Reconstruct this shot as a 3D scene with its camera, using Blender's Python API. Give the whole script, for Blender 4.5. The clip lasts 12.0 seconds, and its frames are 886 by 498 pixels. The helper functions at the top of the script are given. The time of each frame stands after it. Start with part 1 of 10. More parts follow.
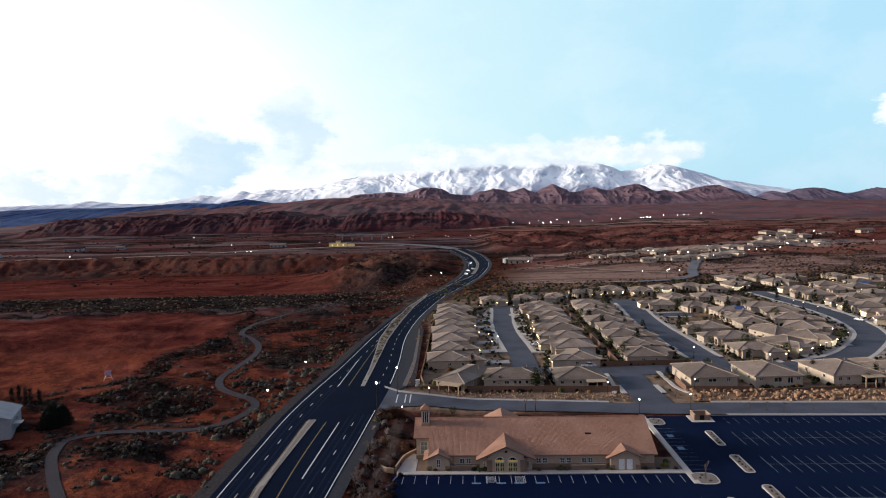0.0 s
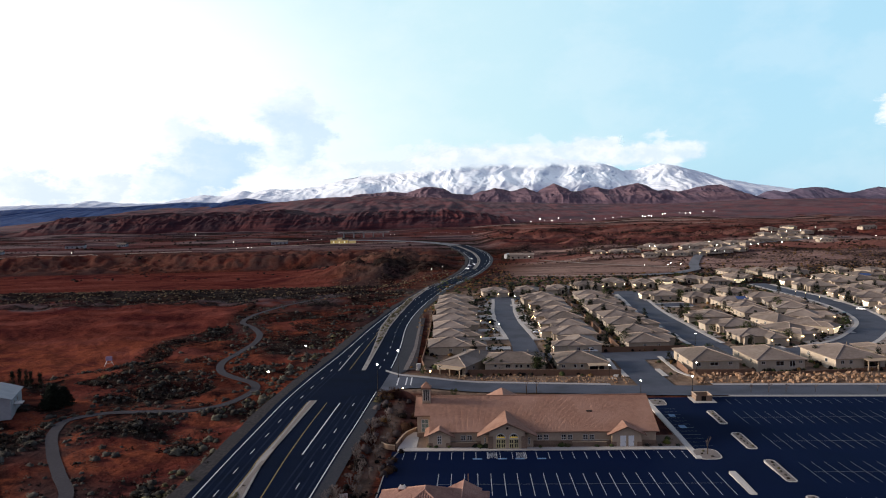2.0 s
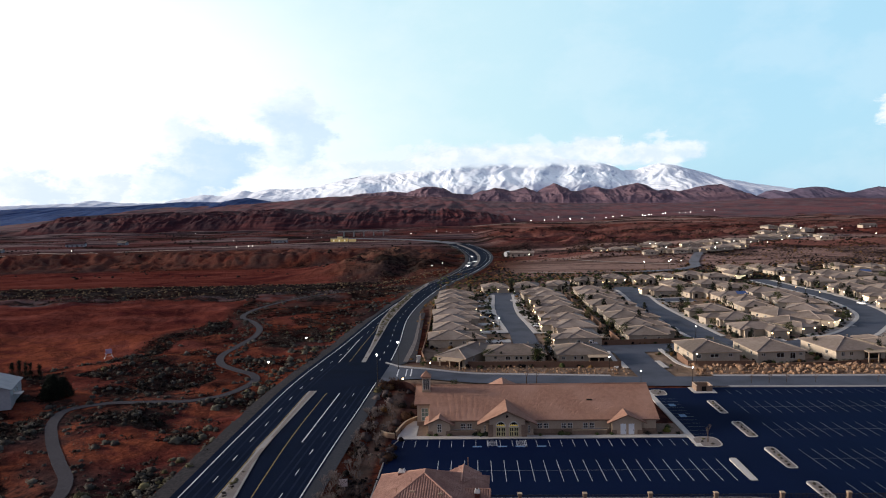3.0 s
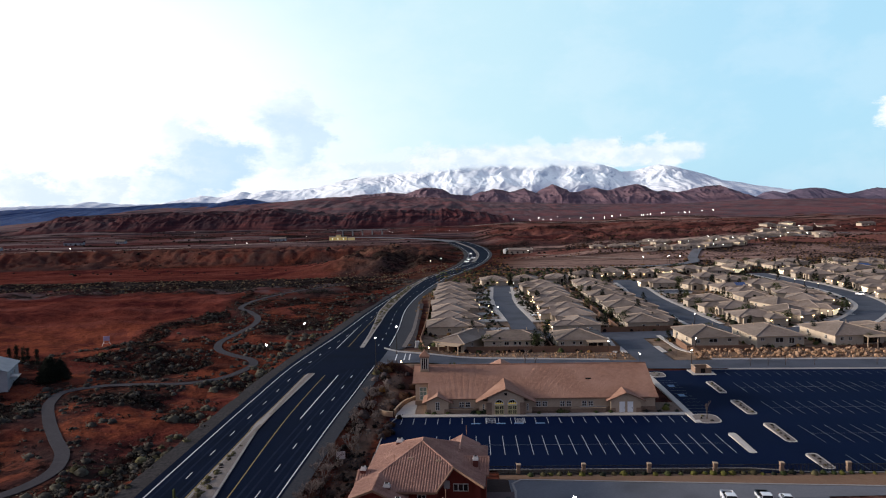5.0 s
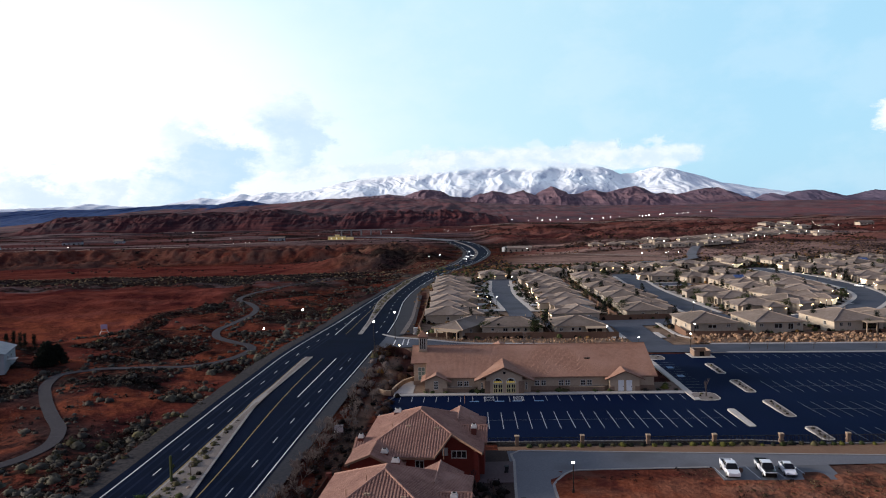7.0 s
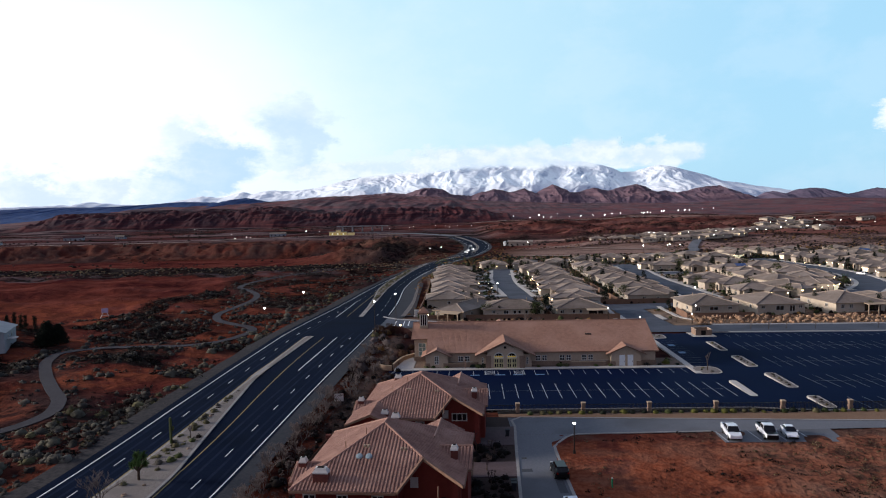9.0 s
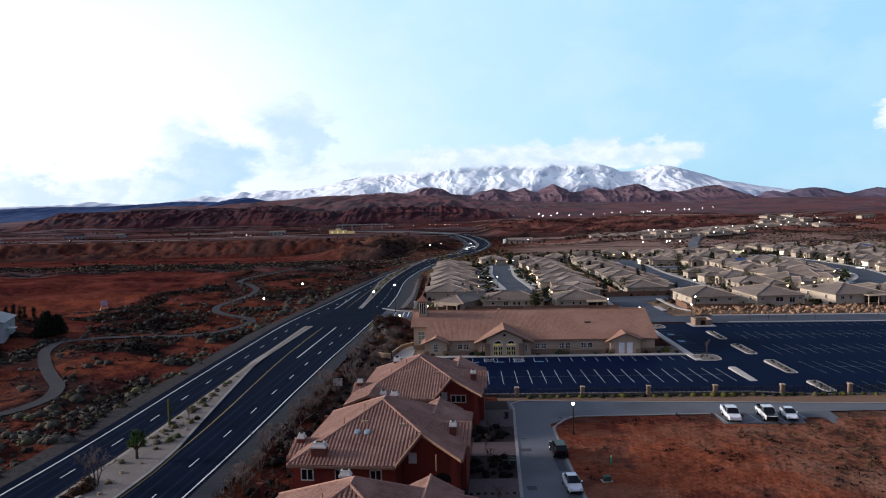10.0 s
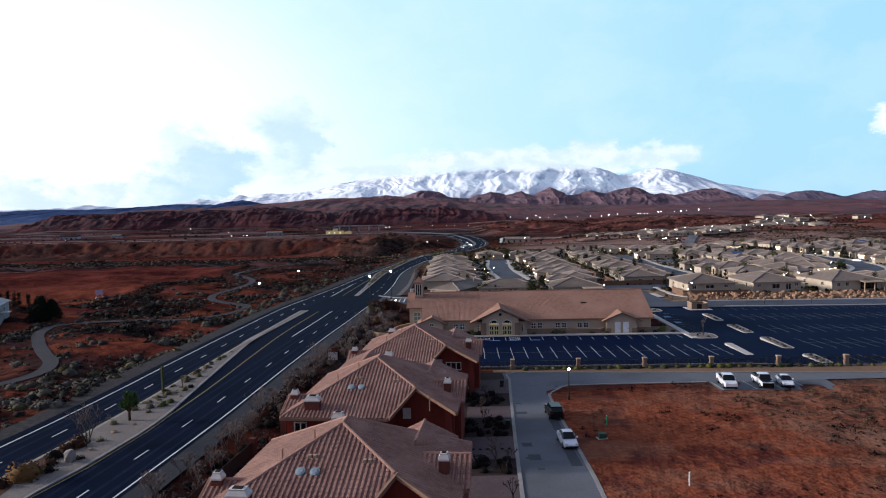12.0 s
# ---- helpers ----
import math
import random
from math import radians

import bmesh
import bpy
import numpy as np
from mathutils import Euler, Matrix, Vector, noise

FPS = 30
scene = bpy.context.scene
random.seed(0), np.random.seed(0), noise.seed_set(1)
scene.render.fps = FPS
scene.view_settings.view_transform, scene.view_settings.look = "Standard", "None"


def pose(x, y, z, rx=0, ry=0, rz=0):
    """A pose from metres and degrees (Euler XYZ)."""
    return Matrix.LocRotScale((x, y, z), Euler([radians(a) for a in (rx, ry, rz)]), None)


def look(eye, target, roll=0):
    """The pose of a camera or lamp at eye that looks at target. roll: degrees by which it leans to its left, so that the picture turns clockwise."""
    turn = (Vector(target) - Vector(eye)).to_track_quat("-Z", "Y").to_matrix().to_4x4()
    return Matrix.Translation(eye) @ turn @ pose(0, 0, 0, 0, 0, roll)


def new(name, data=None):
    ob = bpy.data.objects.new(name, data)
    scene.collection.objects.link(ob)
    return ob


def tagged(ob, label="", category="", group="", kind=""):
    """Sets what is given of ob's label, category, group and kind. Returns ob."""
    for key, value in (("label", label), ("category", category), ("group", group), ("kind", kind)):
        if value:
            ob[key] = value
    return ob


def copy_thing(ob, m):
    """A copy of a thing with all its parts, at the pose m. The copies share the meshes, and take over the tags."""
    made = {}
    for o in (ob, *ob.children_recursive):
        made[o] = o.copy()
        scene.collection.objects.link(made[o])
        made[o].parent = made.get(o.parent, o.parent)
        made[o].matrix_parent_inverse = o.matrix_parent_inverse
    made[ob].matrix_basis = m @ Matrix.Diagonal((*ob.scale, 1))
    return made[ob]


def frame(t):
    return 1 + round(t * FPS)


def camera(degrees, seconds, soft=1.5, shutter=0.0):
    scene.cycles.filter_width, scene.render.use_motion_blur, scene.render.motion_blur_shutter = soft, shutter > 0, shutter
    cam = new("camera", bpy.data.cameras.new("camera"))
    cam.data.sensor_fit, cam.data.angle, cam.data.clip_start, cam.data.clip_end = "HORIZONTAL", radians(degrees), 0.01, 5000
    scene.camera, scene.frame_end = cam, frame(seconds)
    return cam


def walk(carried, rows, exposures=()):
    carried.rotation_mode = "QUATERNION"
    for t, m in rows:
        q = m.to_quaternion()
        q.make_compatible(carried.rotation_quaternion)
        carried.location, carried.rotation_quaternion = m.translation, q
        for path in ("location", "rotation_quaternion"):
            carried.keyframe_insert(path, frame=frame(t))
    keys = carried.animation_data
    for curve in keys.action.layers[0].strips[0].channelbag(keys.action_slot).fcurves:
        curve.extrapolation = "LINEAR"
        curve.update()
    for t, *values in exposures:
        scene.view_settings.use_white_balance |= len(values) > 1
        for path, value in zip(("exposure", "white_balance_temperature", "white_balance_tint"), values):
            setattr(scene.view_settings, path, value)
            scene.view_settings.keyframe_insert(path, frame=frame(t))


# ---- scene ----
from math import atan2, cos, hypot, pi, sin

# ---------------------------------------------------------------- camera
cam = camera(63.44, 12.0, 1.1)
PATH = [
    (0, pose(0.00, 0, 62.20, 85.805, 1.2, 0.000)),
    (0.5, pose(0.00, 0, 60.82, 85.823, 1.2, 0.023)),
    (1, pose(0.00, 0, 59.43, 85.837, 1.2, 0.045)),
    (1.5, pose(0.00, 0, 58.05, 85.846, 1.2, 0.081)),
    (2, pose(0.00, 0, 56.67, 85.850, 1.2, 0.113)),
    (2.5, pose(0.00, 0, 55.28, 85.850, 1.2, 0.127)),
    (3, pose(0.00, 0, 53.90, 85.868, 1.2, 0.127)),
    (4, pose(0.00, 0, 51.13, 85.940, 1.2, 0.099)),
    (5, pose(0.00, 0, 48.37, 86.030, 1.2, 0.036)),
    (5.5, pose(0.00, 0, 46.98, 86.120, 1.2, -0.009)),
    (6, pose(0.00, 0, 45.60, 86.196, 1.2, -0.063)),
    (6.5, pose(0.00, 0, 44.21, 86.255, 1.2, -0.072)),
    (7, pose(0.00, 0, 42.83, 86.273, 1.2, -0.054)),
    (8, pose(0.00, 0, 40.06, 86.246, 1.2, 0.000)),
    (9, pose(0.00, 0, 37.30, 86.210, 1.2, 0.045)),
    (9.5, pose(0.05, 0, 35.91, 86.210, 1.2, 0.045)),
    (10, pose(0.10, 0, 34.53, 86.214, 1.2, 0.041)),
    (10.5, pose(0.15, 0, 33.15, 86.246, 1.2, 0.014)),
    (11, pose(0.20, 0, 31.76, 86.327, 1.2, -0.045)),
    (11.5, pose(0.25, 0, 30.38, 86.412, 1.2, -0.104)),
    (12, pose(0.30, 0, 29.00, 86.538, 1.2, -0.181)),
]
# the clip's white balance drifts slowly towards blue
walk(cam, PATH, [(0, 0.12, 6460, 10), (3, 0.08, 6400, 10), (6, 0.08, 6260, 10), (9, 0.03, 6030, 10), (10.5, 0.05, 5930, 10), (12, 0.1, 5860, 10)])

# ---------------------------------------------------------------- world and sun
SUN_AZ, SUN_EL = -84.0, 15.0          # degrees left of straight ahead, degrees above the horizon

world = bpy.data.worlds.new("world")
scene.world = world
world.use_nodes = True


def build_world():
    nt = world.node_tree
    N, L = nt.nodes, nt.links
    N.clear()

    def node(kind, **kw):
        n = N.new(kind)
        for k, v in kw.items():
            if k == "operation":
                n.operation = v
            elif k == "clamp":
                n.use_clamp = v
        return n

    def put(sock, v):
        if isinstance(v, (int, float)):
            sock.default_value = v
        elif isinstance(v, tuple):
            sock.default_value = (*v, 1.0) if len(v) == 3 and sock.type == "RGBA" else v
        else:
            L.new(v, sock)

    def mth(op, a, b=0.0, c=0.0, clamp=False):
        n = node("ShaderNodeMath", operation=op, clamp=clamp)
        put(n.inputs[0], a), put(n.inputs[1], b), put(n.inputs[2], c)
        return n.outputs[0]

    def step(v, lo, hi):
        n = N.new("ShaderNodeMapRange")
        n.interpolation_type = "SMOOTHSTEP"
        put(n.inputs[0], v)
        n.inputs[1].default_value, n.inputs[2].default_value = lo, hi
        return n.outputs[0]

    def mix(f, a, b):
        n = N.new("ShaderNodeMix")
        n.data_type = "RGBA"
        put(n.inputs[0], f), put(n.inputs[6], a), put(n.inputs[7], b)
        return n.outputs[2]

    tc = N.new("ShaderNodeTexCoord")
    sep = N.new("ShaderNodeSeparateXYZ")
    L.new(tc.outputs["Generated"], sep.inputs[0])
    az = mth("MULTIPLY", mth("ARCTAN2", sep.outputs[0], sep.outputs[1]), 180 / pi)
    el = mth("MULTIPLY", mth("ARCSINE", sep.outputs[2]), 180 / pi)

    # turbulence in direction space, stretched along the horizon
    comb = N.new("ShaderNodeCombineXYZ")
    put(comb.inputs[0], mth("MULTIPLY", az, 0.16)), put(comb.inputs[1], mth("MULTIPLY", el, 0.26))
    turb = N.new("ShaderNodeTexNoise")
    turb.inputs["Scale"].default_value, turb.inputs["Detail"].default_value = 1.0, 8.0
    turb.inputs["Roughness"].default_value = 0.58
    L.new(comb.outputs[0], turb.inputs["Vector"])
    ts = N.new("ShaderNodeSeparateColor")
    L.new(turb.outputs["Color"], ts.inputs[0])
    da = mth("MULTIPLY", mth("SUBTRACT", ts.outputs[0], 0.5), 9.0)
    de = mth("MULTIPLY", mth("SUBTRACT", ts.outputs[1], 0.5), 5.0)
    curl = N.new("ShaderNodeTexNoise")
    curl.inputs["Scale"].default_value, curl.inputs["Detail"].default_value = 4.2, 7.0
    curl.inputs["Roughness"].default_value = 0.62
    L.new(comb.outputs[0], curl.inputs["Vector"])
    cs = N.new("ShaderNodeSeparateColor")
    L.new(curl.outputs["Color"], cs.inputs[0])
    azw = mth("ADD", mth("ADD", az, da), mth("MULTIPLY", mth("SUBTRACT", cs.outputs[0], 0.5), 4.5))
    elw = mth("ADD", mth("ADD", el, de), mth("MULTIPLY", mth("SUBTRACT", cs.outputs[1], 0.5), 3.2))

    sky = N.new("ShaderNodeTexSky")
    sky.sky_type, sky.sun_disc = "NISHITA", False
    sky.sun_elevation, sky.sun_rotation = radians(SUN_EL), radians(SUN_AZ)
    clear = N.new("ShaderNodeVectorMath")
    clear.operation = "SCALE"
    L.new(sky.outputs[0], clear.inputs[0])
    clear.inputs["Scale"].default_value = 0.11

    # thin veil over the clear sky: bluer away from the sun, white round it
    veil = mix(step(az, 27.0, -3.0), (0.47, 0.785, 0.97), (0.68, 0.93, 1.0))
    col = mix(0.86, clear.outputs[0], veil)
    gx = mth("DIVIDE", mth("ADD", mth("ADD", az, 34.0), mth("MULTIPLY", da, 0.5)), 36.0)
    gy = mth("DIVIDE", mth("SUBTRACT", el, 4.0), 21.0)
    glow = mth("SQRT", mth("ADD", mth("MULTIPLY", gx, gx), mth("MULTIPLY", gy, gy)))
    col = mix(step(glow, 1.05, 0.35), col, (1.12, 1.13, 1.1))
    high = mth("MULTIPLY", step(ts.outputs[2], 0.42, 0.66), 0.13)
    col = mix(high, col, (0.96, 1.0, 1.02))

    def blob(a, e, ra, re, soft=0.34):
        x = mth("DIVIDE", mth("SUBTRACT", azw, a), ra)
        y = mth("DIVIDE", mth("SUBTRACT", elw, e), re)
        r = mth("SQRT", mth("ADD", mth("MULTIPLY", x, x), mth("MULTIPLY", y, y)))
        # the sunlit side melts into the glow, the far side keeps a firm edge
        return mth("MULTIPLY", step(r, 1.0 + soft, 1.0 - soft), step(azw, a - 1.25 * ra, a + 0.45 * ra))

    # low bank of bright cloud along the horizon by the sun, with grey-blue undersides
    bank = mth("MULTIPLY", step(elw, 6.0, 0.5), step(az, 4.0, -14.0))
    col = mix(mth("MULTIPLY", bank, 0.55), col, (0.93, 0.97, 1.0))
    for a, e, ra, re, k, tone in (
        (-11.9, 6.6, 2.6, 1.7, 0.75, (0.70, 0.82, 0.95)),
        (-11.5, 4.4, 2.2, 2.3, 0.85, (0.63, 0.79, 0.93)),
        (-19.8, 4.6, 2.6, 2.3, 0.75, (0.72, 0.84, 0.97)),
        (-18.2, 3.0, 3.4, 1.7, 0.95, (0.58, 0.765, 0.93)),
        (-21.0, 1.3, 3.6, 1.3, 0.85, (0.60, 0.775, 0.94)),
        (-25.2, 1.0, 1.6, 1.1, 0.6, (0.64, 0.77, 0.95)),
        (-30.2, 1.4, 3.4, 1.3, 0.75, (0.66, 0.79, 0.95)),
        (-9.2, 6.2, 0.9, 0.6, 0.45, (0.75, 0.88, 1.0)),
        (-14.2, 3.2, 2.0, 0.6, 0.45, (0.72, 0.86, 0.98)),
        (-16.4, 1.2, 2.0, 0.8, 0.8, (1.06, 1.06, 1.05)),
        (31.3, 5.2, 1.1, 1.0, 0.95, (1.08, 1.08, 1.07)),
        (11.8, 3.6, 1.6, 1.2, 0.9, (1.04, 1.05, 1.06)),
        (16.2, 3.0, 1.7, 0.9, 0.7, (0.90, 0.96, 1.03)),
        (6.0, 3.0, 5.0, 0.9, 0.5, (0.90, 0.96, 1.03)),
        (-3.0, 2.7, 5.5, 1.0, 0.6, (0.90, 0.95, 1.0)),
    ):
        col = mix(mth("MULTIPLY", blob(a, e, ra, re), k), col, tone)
    # below the horizon: dull haze
    col = mix(step(el, 0.0, -3.0), col, (0.16, 0.12, 0.11))
    # overhead and behind, even grey-lilac cloud
    over = mth("MAXIMUM", step(el, 17.0, 42.0), step(mth("ABSOLUTE", mth("ADD", az, 12.0)), 58.0, 110.0))
    facing = mth("COSINE", mth("MULTIPLY", mth("ADD", az, 110.0), pi / 180))
    col = mix(over, col, mix(step(facing, -0.75, 0.65), (0.135, 0.155, 0.275), (0.46, 0.47, 0.58)))
    # the light dies away from the sunset side towards the sky behind
    turned = mth("COSINE", mth("MULTIPLY", mth("ADD", az, 25.0), pi / 180))
    fade = N.new("ShaderNodeMapRange")
    put(fade.inputs[0], turned)
    for k, v in ((1, -0.6), (2, 0.6), (3, 0.80), (4, 1.0)):
        fade.inputs[k].default_value = v
    dim = N.new("ShaderNodeVectorMath")
    dim.operation = "SCALE"
    L.new(col, dim.inputs[0]), L.new(fade.outputs[0], dim.inputs["Scale"])
    col = dim.outputs[0]
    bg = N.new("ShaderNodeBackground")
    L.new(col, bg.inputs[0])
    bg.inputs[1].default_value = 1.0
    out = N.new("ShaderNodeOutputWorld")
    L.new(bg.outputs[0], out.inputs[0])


build_world()

sun_data = bpy.data.lights.new("sun", "SUN")
sun_data.energy, sun_data.angle, sun_data.color = 5.0, radians(11), (1.0, 0.84, 0.70)
sun = new("sun", sun_data)
_az, _el = radians(SUN_AZ), radians(SUN_EL)
sun.matrix_world = look((sin(_az) * cos(_el) * 200, cos(_az) * cos(_el) * 200, sin(_el) * 200), (0, 0, 0))


# ---------------------------------------------------------------- materials
def ramp_mix(nt, fac, a, b):
    n = nt.nodes.new("ShaderNodeMix")
    n.data_type = "RGBA"
    for sock, v in ((n.inputs[0], fac), (n.inputs[6], a), (n.inputs[7], b)):
        if isinstance(v, (int, float)):
            sock.default_value = v
        elif isinstance(v, tuple):
            sock.default_value = (*v, 1.0)
        else:
            nt.links.new(v, sock)
    return n.outputs[2]


def smooth_range(nt, v, lo, hi):
    n = nt.nodes.new("ShaderNodeMapRange")
    n.interpolation_type = "SMOOTHSTEP"
    nt.links.new(v, n.inputs[0])
    n.inputs[1].default_value, n.inputs[2].default_value = lo, hi
    return n.outputs[0]


def noise_tex(nt, scale, detail=4.0, rough=0.55, vector=None):
    n = nt.nodes.new("ShaderNodeTexNoise")
    n.inputs["Scale"].default_value, n.inputs["Detail"].default_value, n.inputs["Roughness"].default_value = scale, detail, rough
    if vector:
        nt.links.new(vector, n.inputs["Vector"])
    return n.outputs["Fac"]


def shifted_coords(nt):
    """Object coordinates, moved by a random amount for each object."""
    tc, info = nt.nodes.new("ShaderNodeTexCoord"), nt.nodes.new("ShaderNodeObjectInfo")
    add = nt.nodes.new("ShaderNodeVectorMath")
    mul = nt.nodes.new("ShaderNodeMath")
    mul.operation = "MULTIPLY"
    mul.inputs[1].default_value = 57.0
    nt.links.new(info.outputs["Random"], mul.inputs[0])
    nt.links.new(tc.outputs["Object"], add.inputs[0])
    nt.links.new(mul.outputs[0], add.inputs[1])
    return add.outputs[0], info.outputs["Random"]


def plain(name, c1, c2=None, fine=3.0, coarse=0.3, rough=0.8, metal=0.0, bump=0.15, vary=0.0, c3=None, emit=None, spec=0.1):
    """A surface with two scales of variation; vary: difference from object to object."""
    m = bpy.data.materials.new(name)
    m.use_nodes = True
    nt = m.node_tree
    b = nt.nodes["Principled BSDF"]
    c2 = c2 or tuple(v * 0.78 for v in c1)
    vec, rnd = shifted_coords(nt)
    f, g = noise_tex(nt, fine, 5.0, 0.6, vec), noise_tex(nt, coarse, 3.0, 0.5, vec)
    col = ramp_mix(nt, smooth_range(nt, f, 0.3, 0.7), c1, c2)
    col = ramp_mix(nt, smooth_range(nt, g, 0.42, 0.72), col, c3 or tuple(0.5 * (p + q) * 0.88 for p, q in zip(c1, c2)))
    if vary:
        hsv = nt.nodes.new("ShaderNodeHueSaturation")
        mr = nt.nodes.new("ShaderNodeMapRange")
        nt.links.new(rnd, mr.inputs[0])
        mr.inputs[3].default_value, mr.inputs[4].default_value = 1 - vary, 1 + vary
        nt.links.new(mr.outputs[0], hsv.inputs["Value"])
        nt.links.new(col, hsv.inputs["Color"])
        col = hsv.outputs[0]
    nt.links.new(col, b.inputs["Base Color"])
    b.inputs["Roughness"].default_value, b.inputs["Metallic"].default_value = rough, metal
    b.inputs["Specular IOR Level"].default_value = spec
    if bump:
        bp = nt.nodes.new("ShaderNodeBump")
        bp.inputs["Strength"].default_value, bp.inputs["Distance"].default_value = bump, 0.05
        nt.links.new(f, bp.inputs["Height"])
        nt.links.new(bp.outputs[0], b.inputs["Normal"])
    if emit:
        b.inputs["Emission Color"].default_value = (*emit[:3], 1)
        b.inputs["Emission Strength"].default_value = emit[3]
    return m


def glassy(name, tint):
    m = bpy.data.materials.new(name)
    m.use_nodes = True
    b = m.node_tree.nodes["Principled BSDF"]
    b.inputs["Base Color"].default_value = (*tint, 1)
    b.inputs["Roughness"].default_value, b.inputs["Specular IOR Level"].default_value = 0.06, 0.6
    return m


# blue of the sky on the asphalt is put into the base colours
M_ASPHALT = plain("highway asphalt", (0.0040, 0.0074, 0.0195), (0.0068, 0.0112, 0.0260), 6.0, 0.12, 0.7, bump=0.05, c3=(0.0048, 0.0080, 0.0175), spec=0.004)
M_SEAL = plain("sealed car park asphalt", (0.0026, 0.0066, 0.0265), (0.0042, 0.0094, 0.0340), 5.0, 0.06, 0.65, bump=0.05, c3=(0.0030, 0.0072, 0.0270), spec=0.006)
M_STREET = plain("worn street asphalt", (0.112, 0.118, 0.138), (0.142, 0.148, 0.168), 4.0, 0.1, 0.85, bump=0.08, c3=(0.090, 0.094, 0.106))
M_SHOULDER = plain("grey shoulder gravel", (0.013, 0.012, 0.016), (0.044, 0.040, 0.042), 1.6, 0.2, 0.95, bump=0.4)
M_ESTATE = plain("blue-grey street asphalt", (0.058, 0.066, 0.090), (0.076, 0.085, 0.110), 4.0, 0.1, 0.85, bump=0.08, c3=(0.046, 0.052, 0.068))
M_OLDPAVE = plain("faded shoulder asphalt", (0.019, 0.021, 0.029), (0.033, 0.034, 0.043), 2.0, 0.15, 0.85)
M_TRAIL = plain("grey trail concrete", (0.024, 0.023, 0.031), (0.040, 0.037, 0.046), 2.0, 0.2, 0.9)
M_CONC = plain("pale concrete", (0.38, 0.36, 0.34), (0.46, 0.44, 0.41), 3.0, 0.25, 0.85, bump=0.1)
M_WALK = plain("grey concrete walk", (0.27, 0.265, 0.27), (0.33, 0.32, 0.315), 2.0, 0.2, 0.85, bump=0.1)
M_KERB = plain("kerb concrete", (0.22, 0.21, 0.21), (0.3, 0.285, 0.27), 2.5, 0.3, 0.85)
M_WHITE = plain("white road paint", (0.62, 0.64, 0.66), (0.5, 0.52, 0.54), 6.0, 0.5, 0.6, bump=0.05)
M_LOTFAINT = plain("faded stall paint", (0.17, 0.19, 0.225), (0.10, 0.116, 0.145), 1.5, 0.3, 0.6, bump=0.05)
M_LOTWHITE = plain("worn stall paint", (0.40, 0.43, 0.47), (0.28, 0.31, 0.35), 3.0, 0.4, 0.6, bump=0.05)
M_YELLOW = plain("yellow road paint", (0.25, 0.19, 0.075), (0.19, 0.145, 0.06), 5.0, 0.4, 0.6, bump=0.05)
M_BLUEPAINT = plain("blue stall paint", (0.075, 0.15, 0.29), (0.11, 0.19, 0.32), 5.0, 0.5, 0.6, bump=0.05)
M_MEDIAN = plain("pale median gravel", (0.13, 0.115, 0.108), (0.215, 0.19, 0.175), 5.0, 0.35, 0.95, bump=0.5)
M_REDDIRT = plain("red dirt", (0.15, 0.045, 0.024), (0.21, 0.07, 0.038), 1.4, 0.12, 0.95, bump=0.4)


# ---------------------------------------------------------------- mesh helpers
def hash2(ix, iy, seed):
    h = (ix * 374761393 + iy * 668265263 + seed * 974634777) & 0x7FFFFFFF
    h = ((h ^ (h >> 13)) * 1274126177) & 0x7FFFFFFF
    return ((h ^ (h >> 16)) & 0xFFFF) / 65535.0


def vnoise(x, y, seed=0):
    """Value noise, 0 to 1, for arrays."""
    x, y = np.asarray(x, float), np.asarray(y, float)
    ix, iy = np.floor(x).astype(np.int64), np.floor(y).astype(np.int64)
    fx, fy = x - ix, y - iy
    fx, fy = fx * fx * (3 - 2 * fx), fy * fy * (3 - 2 * fy)
    a, b = hash2(ix, iy, seed), hash2(ix + 1, iy, seed)
    c, d = hash2(ix, iy + 1, seed), hash2(ix + 1, iy + 1, seed)
    return (a + (b - a) * fx) * (1 - fy) + (c + (d - c) * fx) * fy


def fbm(x, y, octaves=4, seed=0, gain=0.5):
    out, amp, tot = 0.0, 1.0, 0.0
    for k in range(octaves):
        out = out + amp * vnoise(x * 2 ** k + 17.3 * k, y * 2 ** k - 9.1 * k, seed + k)
        tot += amp
        amp *= gain
    return out / tot


def sstep(v, lo, hi):
    t = np.clip((np.asarray(v, float) - lo) / (hi - lo), 0, 1)
    return t * t * (3 - 2 * t)


def mesh_of(name, verts, faces, material, smooth=False):
    me = bpy.data.meshes.new(name)
    me.from_pydata([tuple(v) for v in verts], [], faces)
    me.materials.append(material)
    if smooth:
        me.polygons.foreach_set("use_smooth", [True] * len(me.polygons))
    me.update()
    return me


def finish(bm, name, material, smooth=False):
    me = bpy.data.meshes.new(name)
    bmesh.ops.recalc_face_normals(bm, faces=bm.faces)
    bm.to_mesh(me)
    bm.free()
    me.materials.append(material)
    if smooth:
        me.polygons.foreach_set("use_smooth", [True] * len(me.polygons))
    return me


def part(name, bm, material, parent, label="", smooth=False):
    """One mesh object under a thing or a part."""
    ob = new(name, finish(bm, name, material, smooth) if isinstance(bm, bmesh.types.BMesh) else bm)
    ob.parent = parent
    if label:
        ob["label"] = label
    return ob


def thing(name, m, label, category, group=""):
    ob = new(name)
    ob.empty_display_size = 0.3
    ob.matrix_world = m
    return tagged(ob, label, category, group)


def setting(name, me, label):
    return tagged(new(name, me), label, kind="structure")


